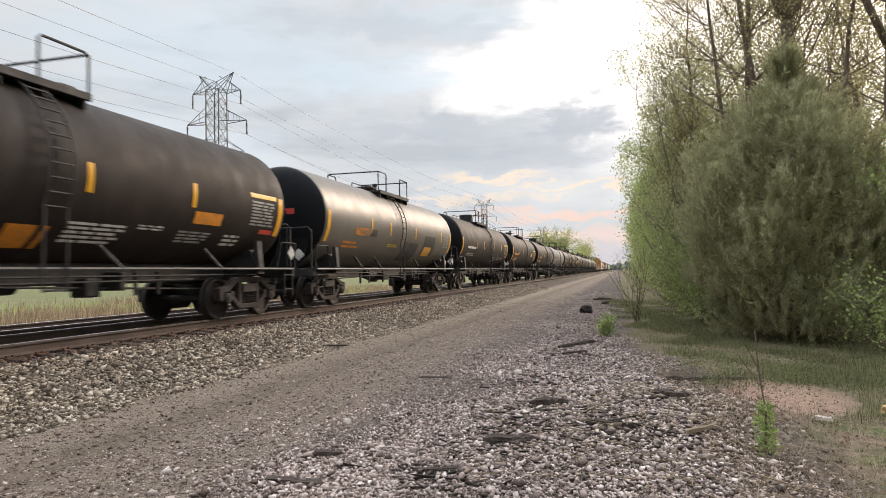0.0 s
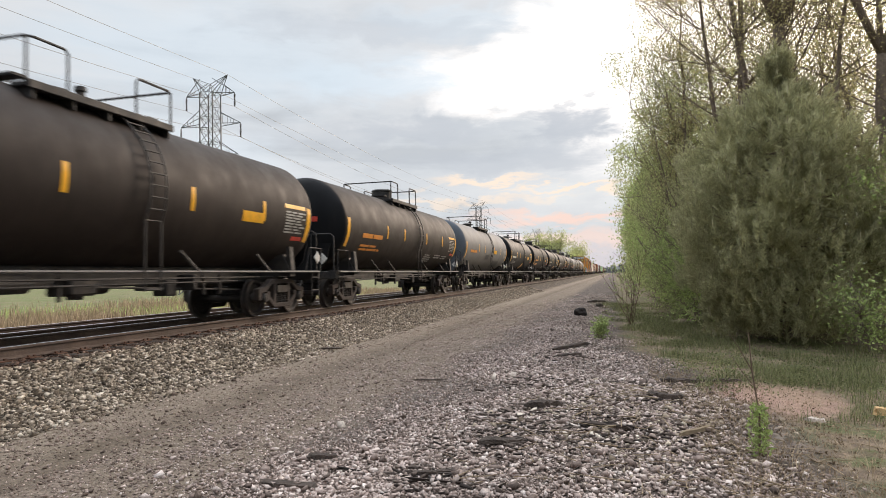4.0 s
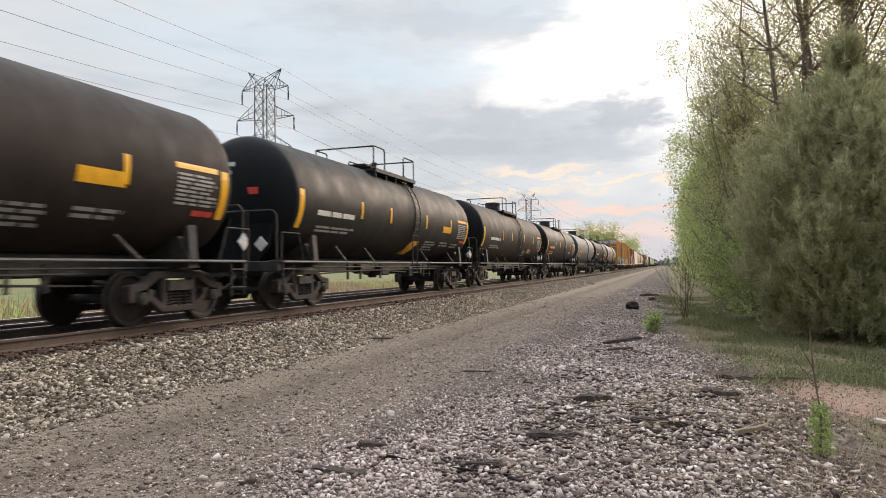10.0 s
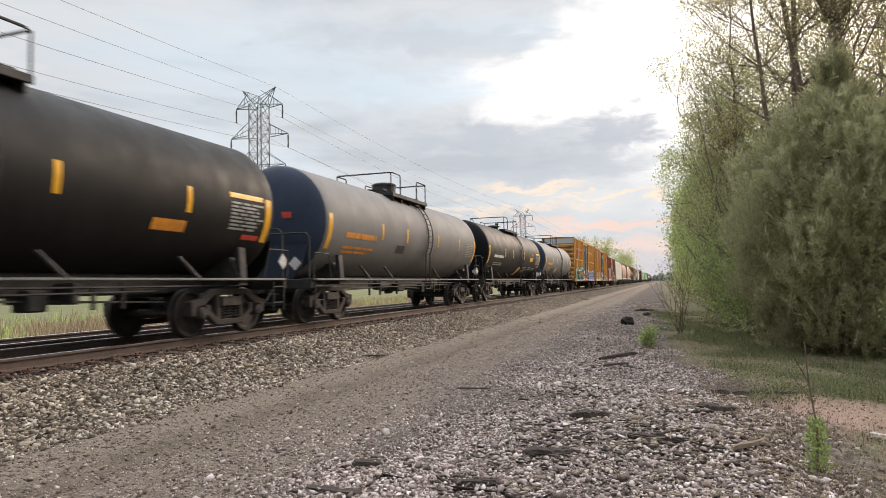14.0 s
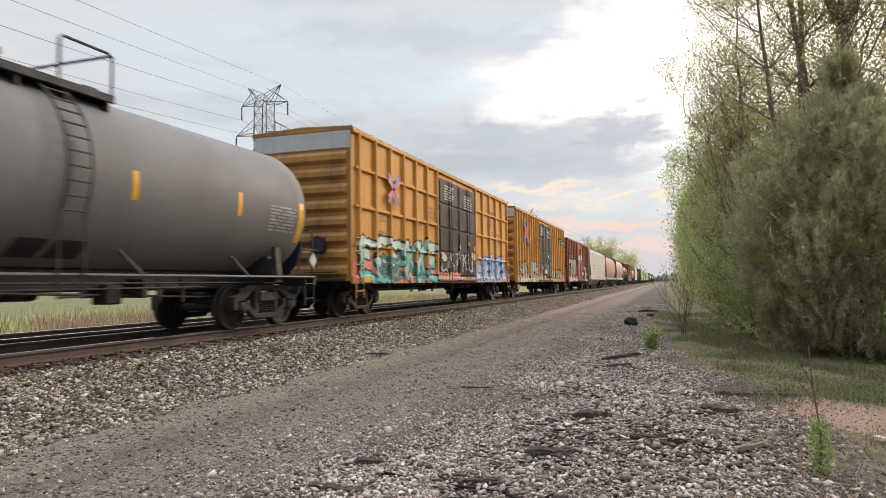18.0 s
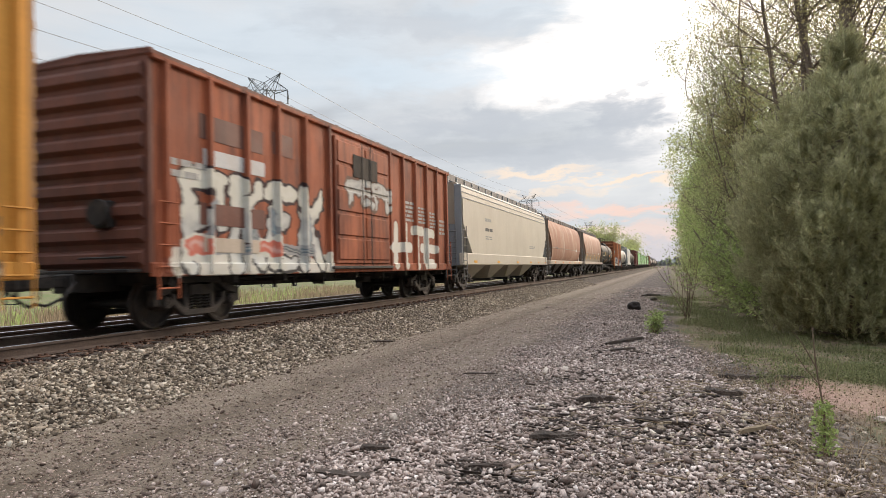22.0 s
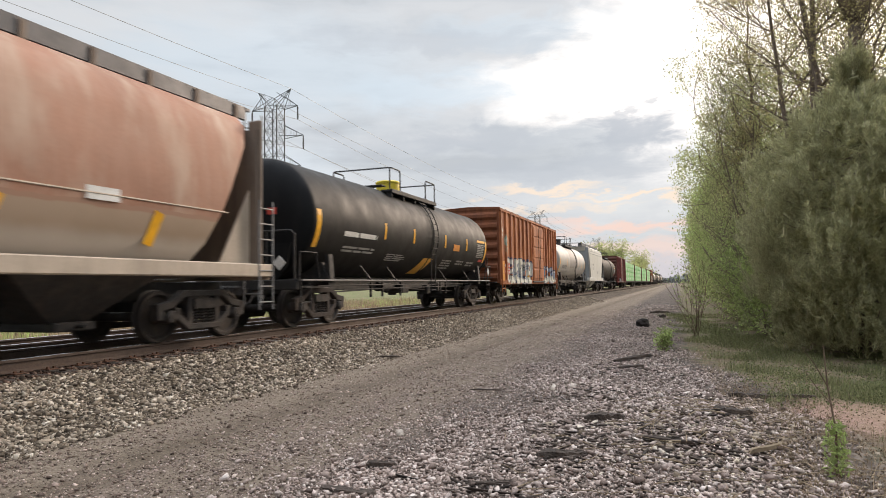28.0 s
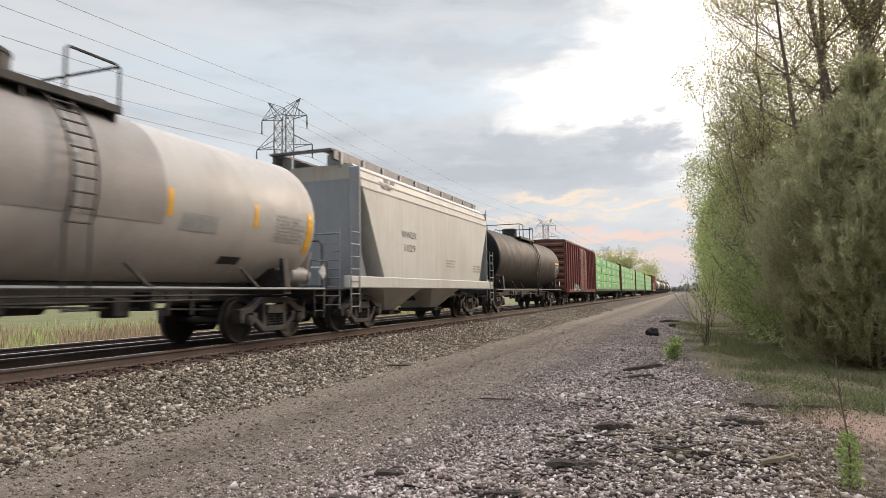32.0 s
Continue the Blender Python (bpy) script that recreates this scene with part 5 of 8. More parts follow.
def graffiti_paint(name, base, stain, areas, wear=(0.34, 0.42), vary=0.14):
    """Weathered car paint with spray paint on it: each area has strokes, their half width, fill colours and outline colour."""
    m = surface(name, base, 0.68, 0, vary, 0.5, 0.08, 18, 0.06, stain, *wear, spec=0.22)
    nt = m.node_tree
    N, K = nt.nodes.new, nt.links.new
    bsdf = next(n for n in nt.nodes if n.type == "BSDF_PRINCIPLED")
    col = bsdf.inputs["Base Color"].links[0].from_socket
    tc = next(n for n in nt.nodes if n.type == "TEX_COORD")
    sep = N("ShaderNodeSeparateXYZ")
    K(tc.outputs["Object"], sep.inputs[0])

    def op(kind, a, b, clamp=False):
        n = N("ShaderNodeMath")
        n.operation, n.use_clamp = kind, clamp
        for i, v in enumerate((a, b)):
            if isinstance(v, (int, float)):
                n.inputs[i].default_value = v
            else:
                K(v, n.inputs[i])
        return n.outputs[0]

    def vec(kind, a, b, scalar=False):
        n = N("ShaderNodeVectorMath")
        n.operation = kind
        for i, v in enumerate((a, b)):
            if isinstance(v, tuple):
                n.inputs[i].default_value = v
            elif v is not None:
                K(v, n.inputs["Scale"] if kind == "SCALE" and i == 1 else n.inputs[i])
        return n.outputs["Value"] if scalar else n.outputs[0]

    def step(v, lo, hi):
        n = N("ShaderNodeMapRange")
        n.interpolation_type = "SMOOTHSTEP"
        n.inputs[1].default_value, n.inputs[2].default_value = lo, hi
        K(v, n.inputs[0])
        return n.outputs[0]

    def over(mask, a, b):
        n = N("ShaderNodeMix")
        n.data_type = "RGBA"
        K(mask, n.inputs[0])
        K(a, n.inputs[6])
        if isinstance(b, tuple):
            n.inputs[7].default_value = (*b, 1)
        else:
            K(b, n.inputs[7])
        return n.outputs[2]

    flat = N("ShaderNodeCombineXYZ")
    K(sep.outputs[1], flat.inputs[0]), K(sep.outputs[2], flat.inputs[1])
    front = step(sep.outputs[0], 0.9, 1.0)
    for k, (strokes, width, colours, outline, *wave) in enumerate(areas):
        wave = wave[0] if wave else 1.0
        wn = N("ShaderNodeTexNoise")
        wn.inputs["Scale"].default_value, wn.inputs["Detail"].default_value = 2.0, 3
        K(vec("ADD", flat.outputs[0], (k * 7.3, k * 3.1, 0.0)), wn.inputs["Vector"])
        bent = vec("ADD", flat.outputs[0], vec("MULTIPLY", vec("SUBTRACT", wn.outputs["Color"], (0.5, 0.5, 0.5)), (0.70 * wave, 0.55 * wave, 0.0)))
        dist = None
        for (ay, az), (by, bz) in strokes:
            ba = (by - ay, bz - az, 0.0)
            pa = vec("SUBTRACT", bent, (ay, az, 0.0))
            t = op("DIVIDE", vec("DOT_PRODUCT", pa, ba, True), ba[0] ** 2 + ba[1] ** 2 + 1e-6, True)
            d = vec("LENGTH", vec("SUBTRACT", pa, vec("SCALE", ba, t)), None, True)
            if dist is None:
                dist = d
            else:
                sm = N("ShaderNodeMath")
                sm.operation = "SMOOTH_MIN"
                sm.inputs[2].default_value = 0.03
                K(dist, sm.inputs[0]), K(d, sm.inputs[1])
                dist = sm.outputs[0]
        cn = N("ShaderNodeTexNoise")
        cn.inputs["Scale"].default_value, cn.inputs["Detail"].default_value = 1.3, 2
        K(vec("ADD", flat.outputs[0], (k * 2.3, 9.1, 0.0)), cn.inputs["Vector"])
        rp = N("ShaderNodeValToRGB")
        e = rp.color_ramp.elements
        while len(e) < len(colours):
            e.new(0.5)
        for i, c in enumerate(colours):
            e[i].position, e[i].color = 0.32 + 0.36 * i / max(1, len(colours) - 1), (*c, 1)
        rise = op("ADD", op("MULTIPLY", cn.outputs["Fac"], 0.75), op("MULTIPLY", op("SUBTRACT", sep.outputs[2], 1.55), 0.28))
        K(op("ADD", rise, 0.12), rp.inputs[0])
        core = op("MULTIPLY", op("SUBTRACT", 1.0, step(dist, width * 0.1, width * 0.55)), 0.35)
        inside = op("MULTIPLY", op("SUBTRACT", 1.0, step(dist, width - 0.02, width + 0.01)), op("MULTIPLY", front, 0.95))
        rim = op("MULTIPLY", op("SUBTRACT", 1.0, step(dist, width + 0.06, width + 0.08)), op("MULTIPLY", front, 0.92))
        col = over(rim, col, outline)
        col = over(inside, col, over(core, rp.outputs[0], (0.72, 0.70, 0.64)))
    K(col, bsdf.inputs["Base Color"])
    return m


def box_car(label, L, body, paint, end_paint, roof_z, posts, beams, doors, door_paint, end_ribs, half=1.50, floor_z=1.0, end_panel=None, frames="castdark", pd=0.09, group="box cars of the train", truck_in=2.6):
    """A box car of body length body and coupler length L."""
    car = thing("box_car", label, "box car", group=group)
    h = body / 2
    x = half
    b = bmnew()
    box(b, -x, x, -h + 0.08, h - 0.08, floor_z, roof_z - 0.06)
    shell = part("body", mesh_of("body", b, paint), None, car, "riveted steel car body")
    # posts and long beams on the sides
    for s in (-1, 1):
        for i, (y, w) in enumerate(posts):
            b = bmnew()
            prism(b, [(s * (x - 0.01), y - w), (s * (x + pd), y - w * 0.55), (s * (x + pd), y + w * 0.55), (s * (x - 0.01), y + w)], "z", floor_z - 0.02, roof_z - 0.10)
            bmesh.ops.recalc_face_normals(b, faces=b.faces[:])
            part("side_post", b, paint, car)
        for z, w, ya, yb in beams:
            b = bmnew()
            rbox(b, *sorted((s * (x - 0.01), s * (x + pd - 0.02))), ya, yb, z - w, z + w, 0.012)
            part("side_beam", b, paint, car)
        b = bmnew()
        rbox(b, *sorted((s * (x - 0.02), s * (x + 0.07))), -h, h, roof_z - 0.16, roof_z - 0.03, 0.02)
        part("top_chord", b, paint, car)
        b = bmnew()
        rbox(b, *sorted((s * (x - 0.02), s * (x + 0.06))), -h, h, floor_z - 0.08, floor_z + 0.16, 0.02)
        part("side_sill", b, paint, car)
        # doors
        for y0, y1, z0, z1, proud, panels in doors:
            b = bmnew()
            rbox(b, *sorted((s * x, s * (x + proud))), y0, y1, z0, z1, 0.02)
            d = part("door", b, door_paint, car, "plug door with raised panels")
            zs = np.linspace(z0 + 0.06, z1 - 0.06, panels + 1)
            for za, zb in zip(zs, zs[1:]):
                for ya, yz in ((y0 + 0.10, (y0 + y1) / 2 - 0.05), ((y0 + y1) / 2 + 0.05, y1 - 0.10)):
                    b = bmnew()
                    rbox(b, *sorted((s * (x + proud - 0.01), s * (x + proud + 0.03))), ya, yz, za + 0.04, zb - 0.04, 0.02)
                    part("door_panel", b, door_paint, d)
            for yy in (y0 + 0.42 * (y1 - y0), y0 + 0.58 * (y1 - y0)):
                b = bmnew()
                tube(b, [(s * (x + proud + 0.07), yy, z0 - 0.05), (s * (x + proud + 0.07), yy, z1)], 0.013, 5)
                part("lock_rod", b, M["under"], d)
            b = bmnew()
            rbox(b, *sorted((s * x, s * (x + 0.14))), y0 - 0.2, y1 + 0.2, z0 - 0.14, z0 - 0.06, 0.015)
            part("door_track", b, M["under"], d)
        # ladders at both ends of the side
        for e in (-1, 1):
            b = bmnew()
            ladder(b, s * (x + 0.10), e * (h - 0.32), 0.55, 2.35 if e < 0 else 2.0, 0.46, "y", 5)
            part("ladder", b, paint, car)
    # ends with level corrugations
    for e in (-1, 1):
        b = bmnew()
        box(b, -x, x, *sorted((e * (h - 0.09), e * h)), floor_z, roof_z - 0.05)
        w = part("end_wall", b, end_paint, car, "corrugated end wall")
        zs = np.linspace(floor_z + 0.05, roof_z - 0.15 - (0.45 if end_panel else 0), end_ribs + 1)
        for za, zb in zip(zs, zs[1:]):
            b = bmnew()
            zm = (za + zb) / 2
            prism(b, sorted_loop([(e * (h - 0.01), za + 0.04), (e * (h + 0.10), zm - 0.07), (e * (h + 0.10), zm + 0.07), (e * (h - 0.01), zb - 0.04)]), "x", -x + 0.10, x - 0.10)
            bmesh.ops.recalc_face_normals(b, faces=b.faces[:])
            part("end_rib", b, end_paint, w)
        if end_panel:
            b = bmnew()
            rbox(b, -x + 0.02, x - 0.02, *sorted((e * (h - 0.02), e * (h + 0.03))), roof_z - 0.58, roof_z - 0.10, 0.01)
            part("end_panel", b, end_panel, w, "pale painted panel below the roof")
        b = bmnew()
        ladder(b, -1.1, e * (h + 0.16), 0.6, 2.3, 0.42, "x", 5)
        tube(b, [(0.2, e * (h + 0.2), 1.25), (1.2, e * (h + 0.2), 1.25)], 0.02, 6)
        tube(b, [(-1.5, e * (h + 0.2), 1.05), (-1.5, e * (h + 0.2), 0.5), (-1.2, e * (h + 0.2), 0.5), (-1.2, e * (h + 0.2), 1.05)], 0.02, 6)
        rbox(b, -1.35, 1.35, *sorted((e * h, e * (h + 0.30))), 1.00, 1.06, 0.01)
        part("end_ladder", b, M["under"], car)
        b = bmnew()
        lathe(b, [(-0.04, 0), (-0.04, 0.22), (0.04, 0.22), (0.04, 0)], "y", 14, (0.62, e * (h + 0.20), 2.0))
        rbox(b, 0.45, 0.8, *sorted((e * h, e * (h + 0.15))), 1.75, 2.2, 0.02)
        part("hand_brake", b, M["under"], car)
    # roof: pitched sheets with cross ribs
    b = bmnew()
    prism(b, [(-x - 0.07, roof_z - 0.08), (x + 0.07, roof_z - 0.08), (x + 0.07, roof_z - 0.02), (0, roof_z + 0.05), (-x - 0.07, roof_z - 0.02)], "y", -h - 0.03, h + 0.03)
    roof = part("roof", b, end_paint, car, "ribbed sheet-steel roof")
    n = int(body / 1.25)
    b = bmnew()
    for i in range(n + 1):
        y = -h + body * i / n
        prism(b, [(-x - 0.06, roof_z - 0.03), (0, roof_z + 0.04), (x + 0.06, roof_z - 0.03), (x + 0.06, roof_z + 0.01), (0, roof_z + 0.08), (-x - 0.06, roof_z + 0.01)], "y", y - 0.04, y + 0.04)
    bmesh.ops.recalc_face_normals(b, faces=b.faces[:])
    tagged(part("roof_ribs", b, end_paint, roof), kind="stuff")
    # underframe
    b = bmnew()
    rbox(b, -0.22, 0.22, -L / 2 + 0.55, L / 2 - 0.55, 0.68, 1.0, 0.02)
    uf = part("underframe", b, M["under"], car)
    cb = cached(("cross", floor_z), lambda: mesh_of("cross_beam", box(bmnew(), -1.4, 1.4, -0.06, 0.06, 0.78, floor_z), M["under"]))
    for i in range(9):
        part("cross_beam", cb, None, uf, at=(0, -h + 0.6 + (body - 1.2) * i / 8, 0))
    part("brake_rigging", cached(("rig", round(L, 1)), lambda: rigging_mesh(L)), None, car)
    add_trucks(car, L / 2 - truck_in, frames)
    add_couplers(car, L / 2)
    return car


def side_sheet(car, name, y0, y1, z0, z1, x, material, label=""):
    """A thin painted sheet on the near flank."""
    b = bmnew()
    rbox(b, x, x + 0.006, y0, y1, z0, z1, 0.002)
    return part(name, b, material, car, label)


def slanted(car, name, y, z, length, width, angle, x, material):
    b = bmnew()
    rbox(b, 0, 0.008, -length / 2, length / 2, -width / 2, width / 2, 0.002)
    o = part(name, b, material, car, at=(x, y, z))
    o.rotation_euler.x = radians(angle)
    return o


# --- covered hoppers ---
def hopper_section(z0, z1, half, style):
    """The flank's outline (x, z) from the sill to the eave."""
    if style == "round":
        return [(half * 0.80, z0), (half * 0.93, z0 + 0.35), (half, z0 + 0.95), (half * 0.99, z0 + 1.5), (half * 0.93, z1 - 0.75), (half * 0.80, z1 - 0.25), (half * 0.62, z1)]
    return [(half, z0), (half, z1 - 0.66), (half * 0.985, z1 - 0.64), (half * 0.975, z1 - 0.42), (half * 0.955, z1 - 0.40), (half * 0.94, z1 - 0.19), (half * 0.92, z1 - 0.17), (half * 0.80, z1)]


def hopper_car(label, L, body, paint, end_paint, sill_paint, roof_z, style="flat", bays=4, half=1.58, sill=(1.10, 1.48), slope=1.9, frames="castdark", walk_z=0.38, cut=0.42, chutes=None, over=0.75, gusset=None):
    car = thing("hopper_car", label, "hopper car", group="hopper cars of the train")
    h = body / 2
    z0, z1 = sill[1] - 0.02, roof_z - walk_z
    sec = hopper_section(z0, z1, half, style)
    if style == "flat":
        sec.insert(1, (half, z0 + min(cut, 0.7) * (z1 - z0)))
    full = sec + [(-a, c) for a, c in sec[::-1]]
    # shell: the roof runs the whole body, the bottom of each end slopes inwards
    b = bmnew()
    n = len(full)
    stations = [(-h, 0.0), (-h + 0.02, 0.0), (-h + slope, 1.0), (h - slope, 1.0), (h - 0.02, 0.0), (h, 0.0)]
    rings = []
    for i, (y, low) in enumerate(stations):
        ring = []
        for px, pz in full:
            f = (pz - z0) / (z1 - z0)
            yy = y
            if i in (1, 2):
                yy = -h + slope * (1 - min(1, f / cut)) if i == 2 else y
            if i in (3, 4):
                yy = h - slope * (1 - min(1, f / cut)) if i == 3 else y
            ring.append((px, yy, pz))
        rings.append(ring)
    use = [rings[2], rings[3]]
    vs = [[b.verts.new(p) for p in r] for r in use]
    for k in range(n):
        b.faces.new((vs[0][k], vs[0][(k + 1) % n], vs[1][(k + 1) % n], vs[1][k]))
    b.faces.new(vs[0][::-1]), b.faces.new(vs[1])
    bmesh.ops.recalc_face_normals(b, faces=b.faces[:])
    part("body", shade(mesh_of("body", b, paint), 35), None, car, "smooth hopper body with sloping ends")
    # level weld seams near the eaves
    for s in (-1, 1):
        if style == "flat":
            for z, k in ((z1 - 0.65, 1.0), (z1 - 0.41, 0.975), (z1 - 0.18, 0.94)):
                b = bmnew()
                box(b, *sorted((s * (half * k - 0.03), s * (half * k + 0.014))), -h + 0.05, h - 0.05, z - 0.018, z + 0.018)
                part("seam", b, end_paint, car)
        else:
            b = bmnew()
            tube(b, [(s * (half + 0.002), -h + slope * 0.62, z0 + 0.95), (s * (half + 0.002), h - slope * 0.62, z0 + 0.95)], 0.016, 5)
            part("seam", b, sill_paint, car)
        b = bmnew()
        rbox(b, *sorted((s * (half - 0.14), s * (half + 0.02))), -h - over, h + over, sill[0], sill[1], 0.02)
        part("side_sill", b, sill_paint, car, "deep side sill")
    # end posts and slope supports, ladders
    for e in (-1, 1):
        for s in (-1, 1):
            b = bmnew()
            rbox(b, *sorted((s * (half - 0.34), s * (half - 0.04))), *sorted((e * h, e * (h + 0.10))), sill[0], z1 - 0.1, 0.02)
            part("end_post", b, end_paint, car)
            b = bmnew()
            prism(b, sorted_loop([(e * (h + 0.05), sill[1]), (e * (h - slope * 0.55), sill[1]), (e * (h - 0.05), sill[1] + 1.5), (e * (h + 0.05), sill[1] + 1.5)]), "x", s * (half - 0.28) - 0.02, s * (half - 0.28) + 0.02)
            bmesh.ops.recalc_face_normals(b, faces=b.faces[:])
            part("end_gusset", b, gusset or end_paint, car)
            b = bmnew()
            ladder(b, s * (half + 0.03), e * (h + over - 0.30), 0.5, 2.7, 0.46, "y", 7)
            part("ladder", b, M["steelgrey"], car)
        b = bmnew()
        box(b, -half + 0.10, half - 0.10, *sorted((e * (h - 0.05), e * (h - 0.01))), sill[0], z1 - 0.30)
        part("end_sheet", b, end_paint, car, "flat end sheet between the posts")
        b = bmnew()
        ladder(b, 1.1, e * (h + over - 0.01), 0.6, roof_z - 0.2 if e > 0 else 2.6, 0.44, "x", 9)
        tube(b, [(-1.4, e * (h + over - 0.01), 1.5), (-1.4, e * (h + over - 0.01), 2.5), (1.3, e * (h + over - 0.01), 2.5)], 0.02, 6)
        part("end_ladder", b, M["steelgrey"], car)
        b = bmnew()
        box(b, -half + 0.1, half - 0.1, *sorted((e * (h + over - 0.30), e * (h + over))), 1.10, 1.16)
        rbox(b, -0.6, 0.6, *sorted((e * (h + 0.05), e * (h + 0.5))), 1.16, 1.7, 0.05)
        part("end_platform", b, end_paint, car)
    # roof walk with its brackets, hatches
    b = bmnew()
    for s in (-1, 1):
        for k in range(5):
            xx = s * (0.62 + 0.06 * k)
            box(b, xx - 0.014, xx + 0.014, -h - 0.35, h + 0.35, roof_z - 0.05, roof_z)
        box(b, *sorted((s * 0.86, s * 0.95)), -h - 0.35, h + 0.35, roof_z - 0.26, roof_z + 0.01)
        for k in range(int(body / 0.5) + 1):
            y = -h - 0.3 + (body + 0.6) * k / int(body / 0.5)
            box(b, *sorted((s * 0.60, s * 0.93)), y - 0.012, y + 0.012, roof_z - 0.045, roof_z - 0.005)
    box(b, -0.95, 0.95, -h - 0.5, -h - 0.3, roof_z - 0.05, roof_z)
    box(b, -0.95, 0.95, h + 0.3, h + 0.5, roof_z - 0.05, roof_z)
    rw = part("roof_walk", b, M["roofwalk"], car, "dark grated walkway along the roof edge")
    m = int(body / 1.15)
    for i in range(m + 1):
        y = -h + body * i / m
        for s in (-1, 1):
            b = bmnew()
            box(b, *sorted((s * 0.93, s * 0.985)), y - 0.05, y + 0.05, z1 - 0.10, roof_z - 0.02)
            box(b, *sorted((s * 0.55, s * 0.93)), y - 0.03, y + 0.03, z1 - 0.02, roof_z - 0.06)
            part("bracket", b, end_paint, rw)
    b = bmnew()
    rbox(b, -0.32, 0.32, -h + 0.5, h - 0.5, z1 - 0.02, z1 + 0.10, 0.03)
    part("roof_hatch", b, end_paint, car)
    # chutes
    w = (body - 3.6) / bays
    # a chutes colour other than the sill's paints in the shade below the body
    chute_paint = M[chutes] if chutes else sill_paint
    for i in range(bays):
        y = -h + 1.8 + w * (i + 0.5)
        b = bmnew()
        top, bot = w * 0.48, 0.30
        lo, hi = 0.42, sill[0] + 0.25
        v = [b.verts.new(p) for p in ((-1.25, y - top, hi), (1.25, y - top, hi), (1.25, y + top, hi), (-1.25, y + top, hi), (-0.55, y - bot, lo), (0.55, y - bot, lo), (0.55, y + bot, lo), (-0.55, y + bot, lo))]
        for f in ((0, 1, 2, 3), (7, 6, 5, 4), (0, 4, 5, 1), (1, 5, 6, 2), (2, 6, 7, 3), (3, 7, 4, 0)):
            b.faces.new([v[k] for k in f])
        c = part("chute", b, chute_paint, car, "tapered discharge chute")
        b = bmnew()
        rbox(b, -0.75, 0.75, y - 0.36, y + 0.36, lo - 0.10, lo + 0.04, 0.02)
        tube(b, [(-0.9, y, lo - 0.03), (0.95, y, lo - 0.03)], 0.03, 6)
        part("gate", b, M["under"], c)
    b = bmnew()
    rbox(b, -0.2, 0.2, -L / 2 + 0.55, L / 2 - 0.55, 0.72, 1.08, 0.02)
    part("underframe", b, M["under"], car)
    add_trucks(car, L / 2 - 2.1, frames)
    add_couplers(car, L / 2)
    return car


# --- centre-beam flats with wrapped lumber ---
def lumber_car(label, L, seed):
    rnd = random.Random(seed)
    car = thing("lumber_car", label, "flat car", group="lumber flat cars of the train")
    h = L / 2 - 0.8
    b = bmnew()
    rbox(b, -1.42, 1.42, -h, h, 0.95, 1.18, 0.03)
    rbox(b, -0.25, 0.25, -h - 0.2, h + 0.2, 0.62, 0.97, 0.03)
    part("deck", b, M["door_black"], car, "dark steel deck")
    for e in (-1, 1):
        b = bmnew()
        rbox(b, -1.42, 1.42, *sorted((e * (h - 0.12), e * h)), 1.18, 4.45, 0.03)
        for k in range(4):
            box(b, -1.3 + 0.8 * k, -1.2 + 0.8 * k, *sorted((e * h, e * (h + 0.08))), 1.18, 4.4)
        part("bulkhead", b, M["end_brown"], car)
    b = bmnew()
    box(b, -0.06, 0.06, -h, h, 1.18, 4.35)
    part("centre_beam", b, M["door_black"], car)
    m = 5
    w = (2 * h - 0.4) / m
    for i in range(m):
        for row in range(4):
            for s in (-1, 1):
                y0, z0 = -h + 0.2 + i * w, 1.20 + row * 0.78
                b = bmnew()
                rbox(b, *sorted((s * 0.10, s * (1.34 + rnd.uniform(-0.03, 0.03)))), y0 + 0.04, y0 + w - 0.04 - rnd.uniform(0, 0.06), z0, z0 + 0.74, 0.03)
                p = part("lumber_bundle", b, M["wrap_green"], car, "lumber bundle in green and white wrap")
                if s > 0:
                    b = bmnew()
                    box(b, 1.36, 1.375, y0 + w * 0.3, y0 + w * 0.62, z0 + 0.22, z0 + 0.50)
                    part("printed_panel", b, M["white"], p)
    add_trucks(car, L / 2 - 2.6, "castdark")
    add_couplers(car, L / 2)
    return car
# ---- pylons and wires ----
PYLONS = [(-57.0, -92.0), (-54.0, 79.0), (-50.9, 250.0), (-48.0, 421.0)]
ARMS = [(27.9, 3.85), (23.6, 4.75), (19.3, 4.3)]


def lattice(b, a, c, r=0.05):
    tube(b, [a, c], r, 4)


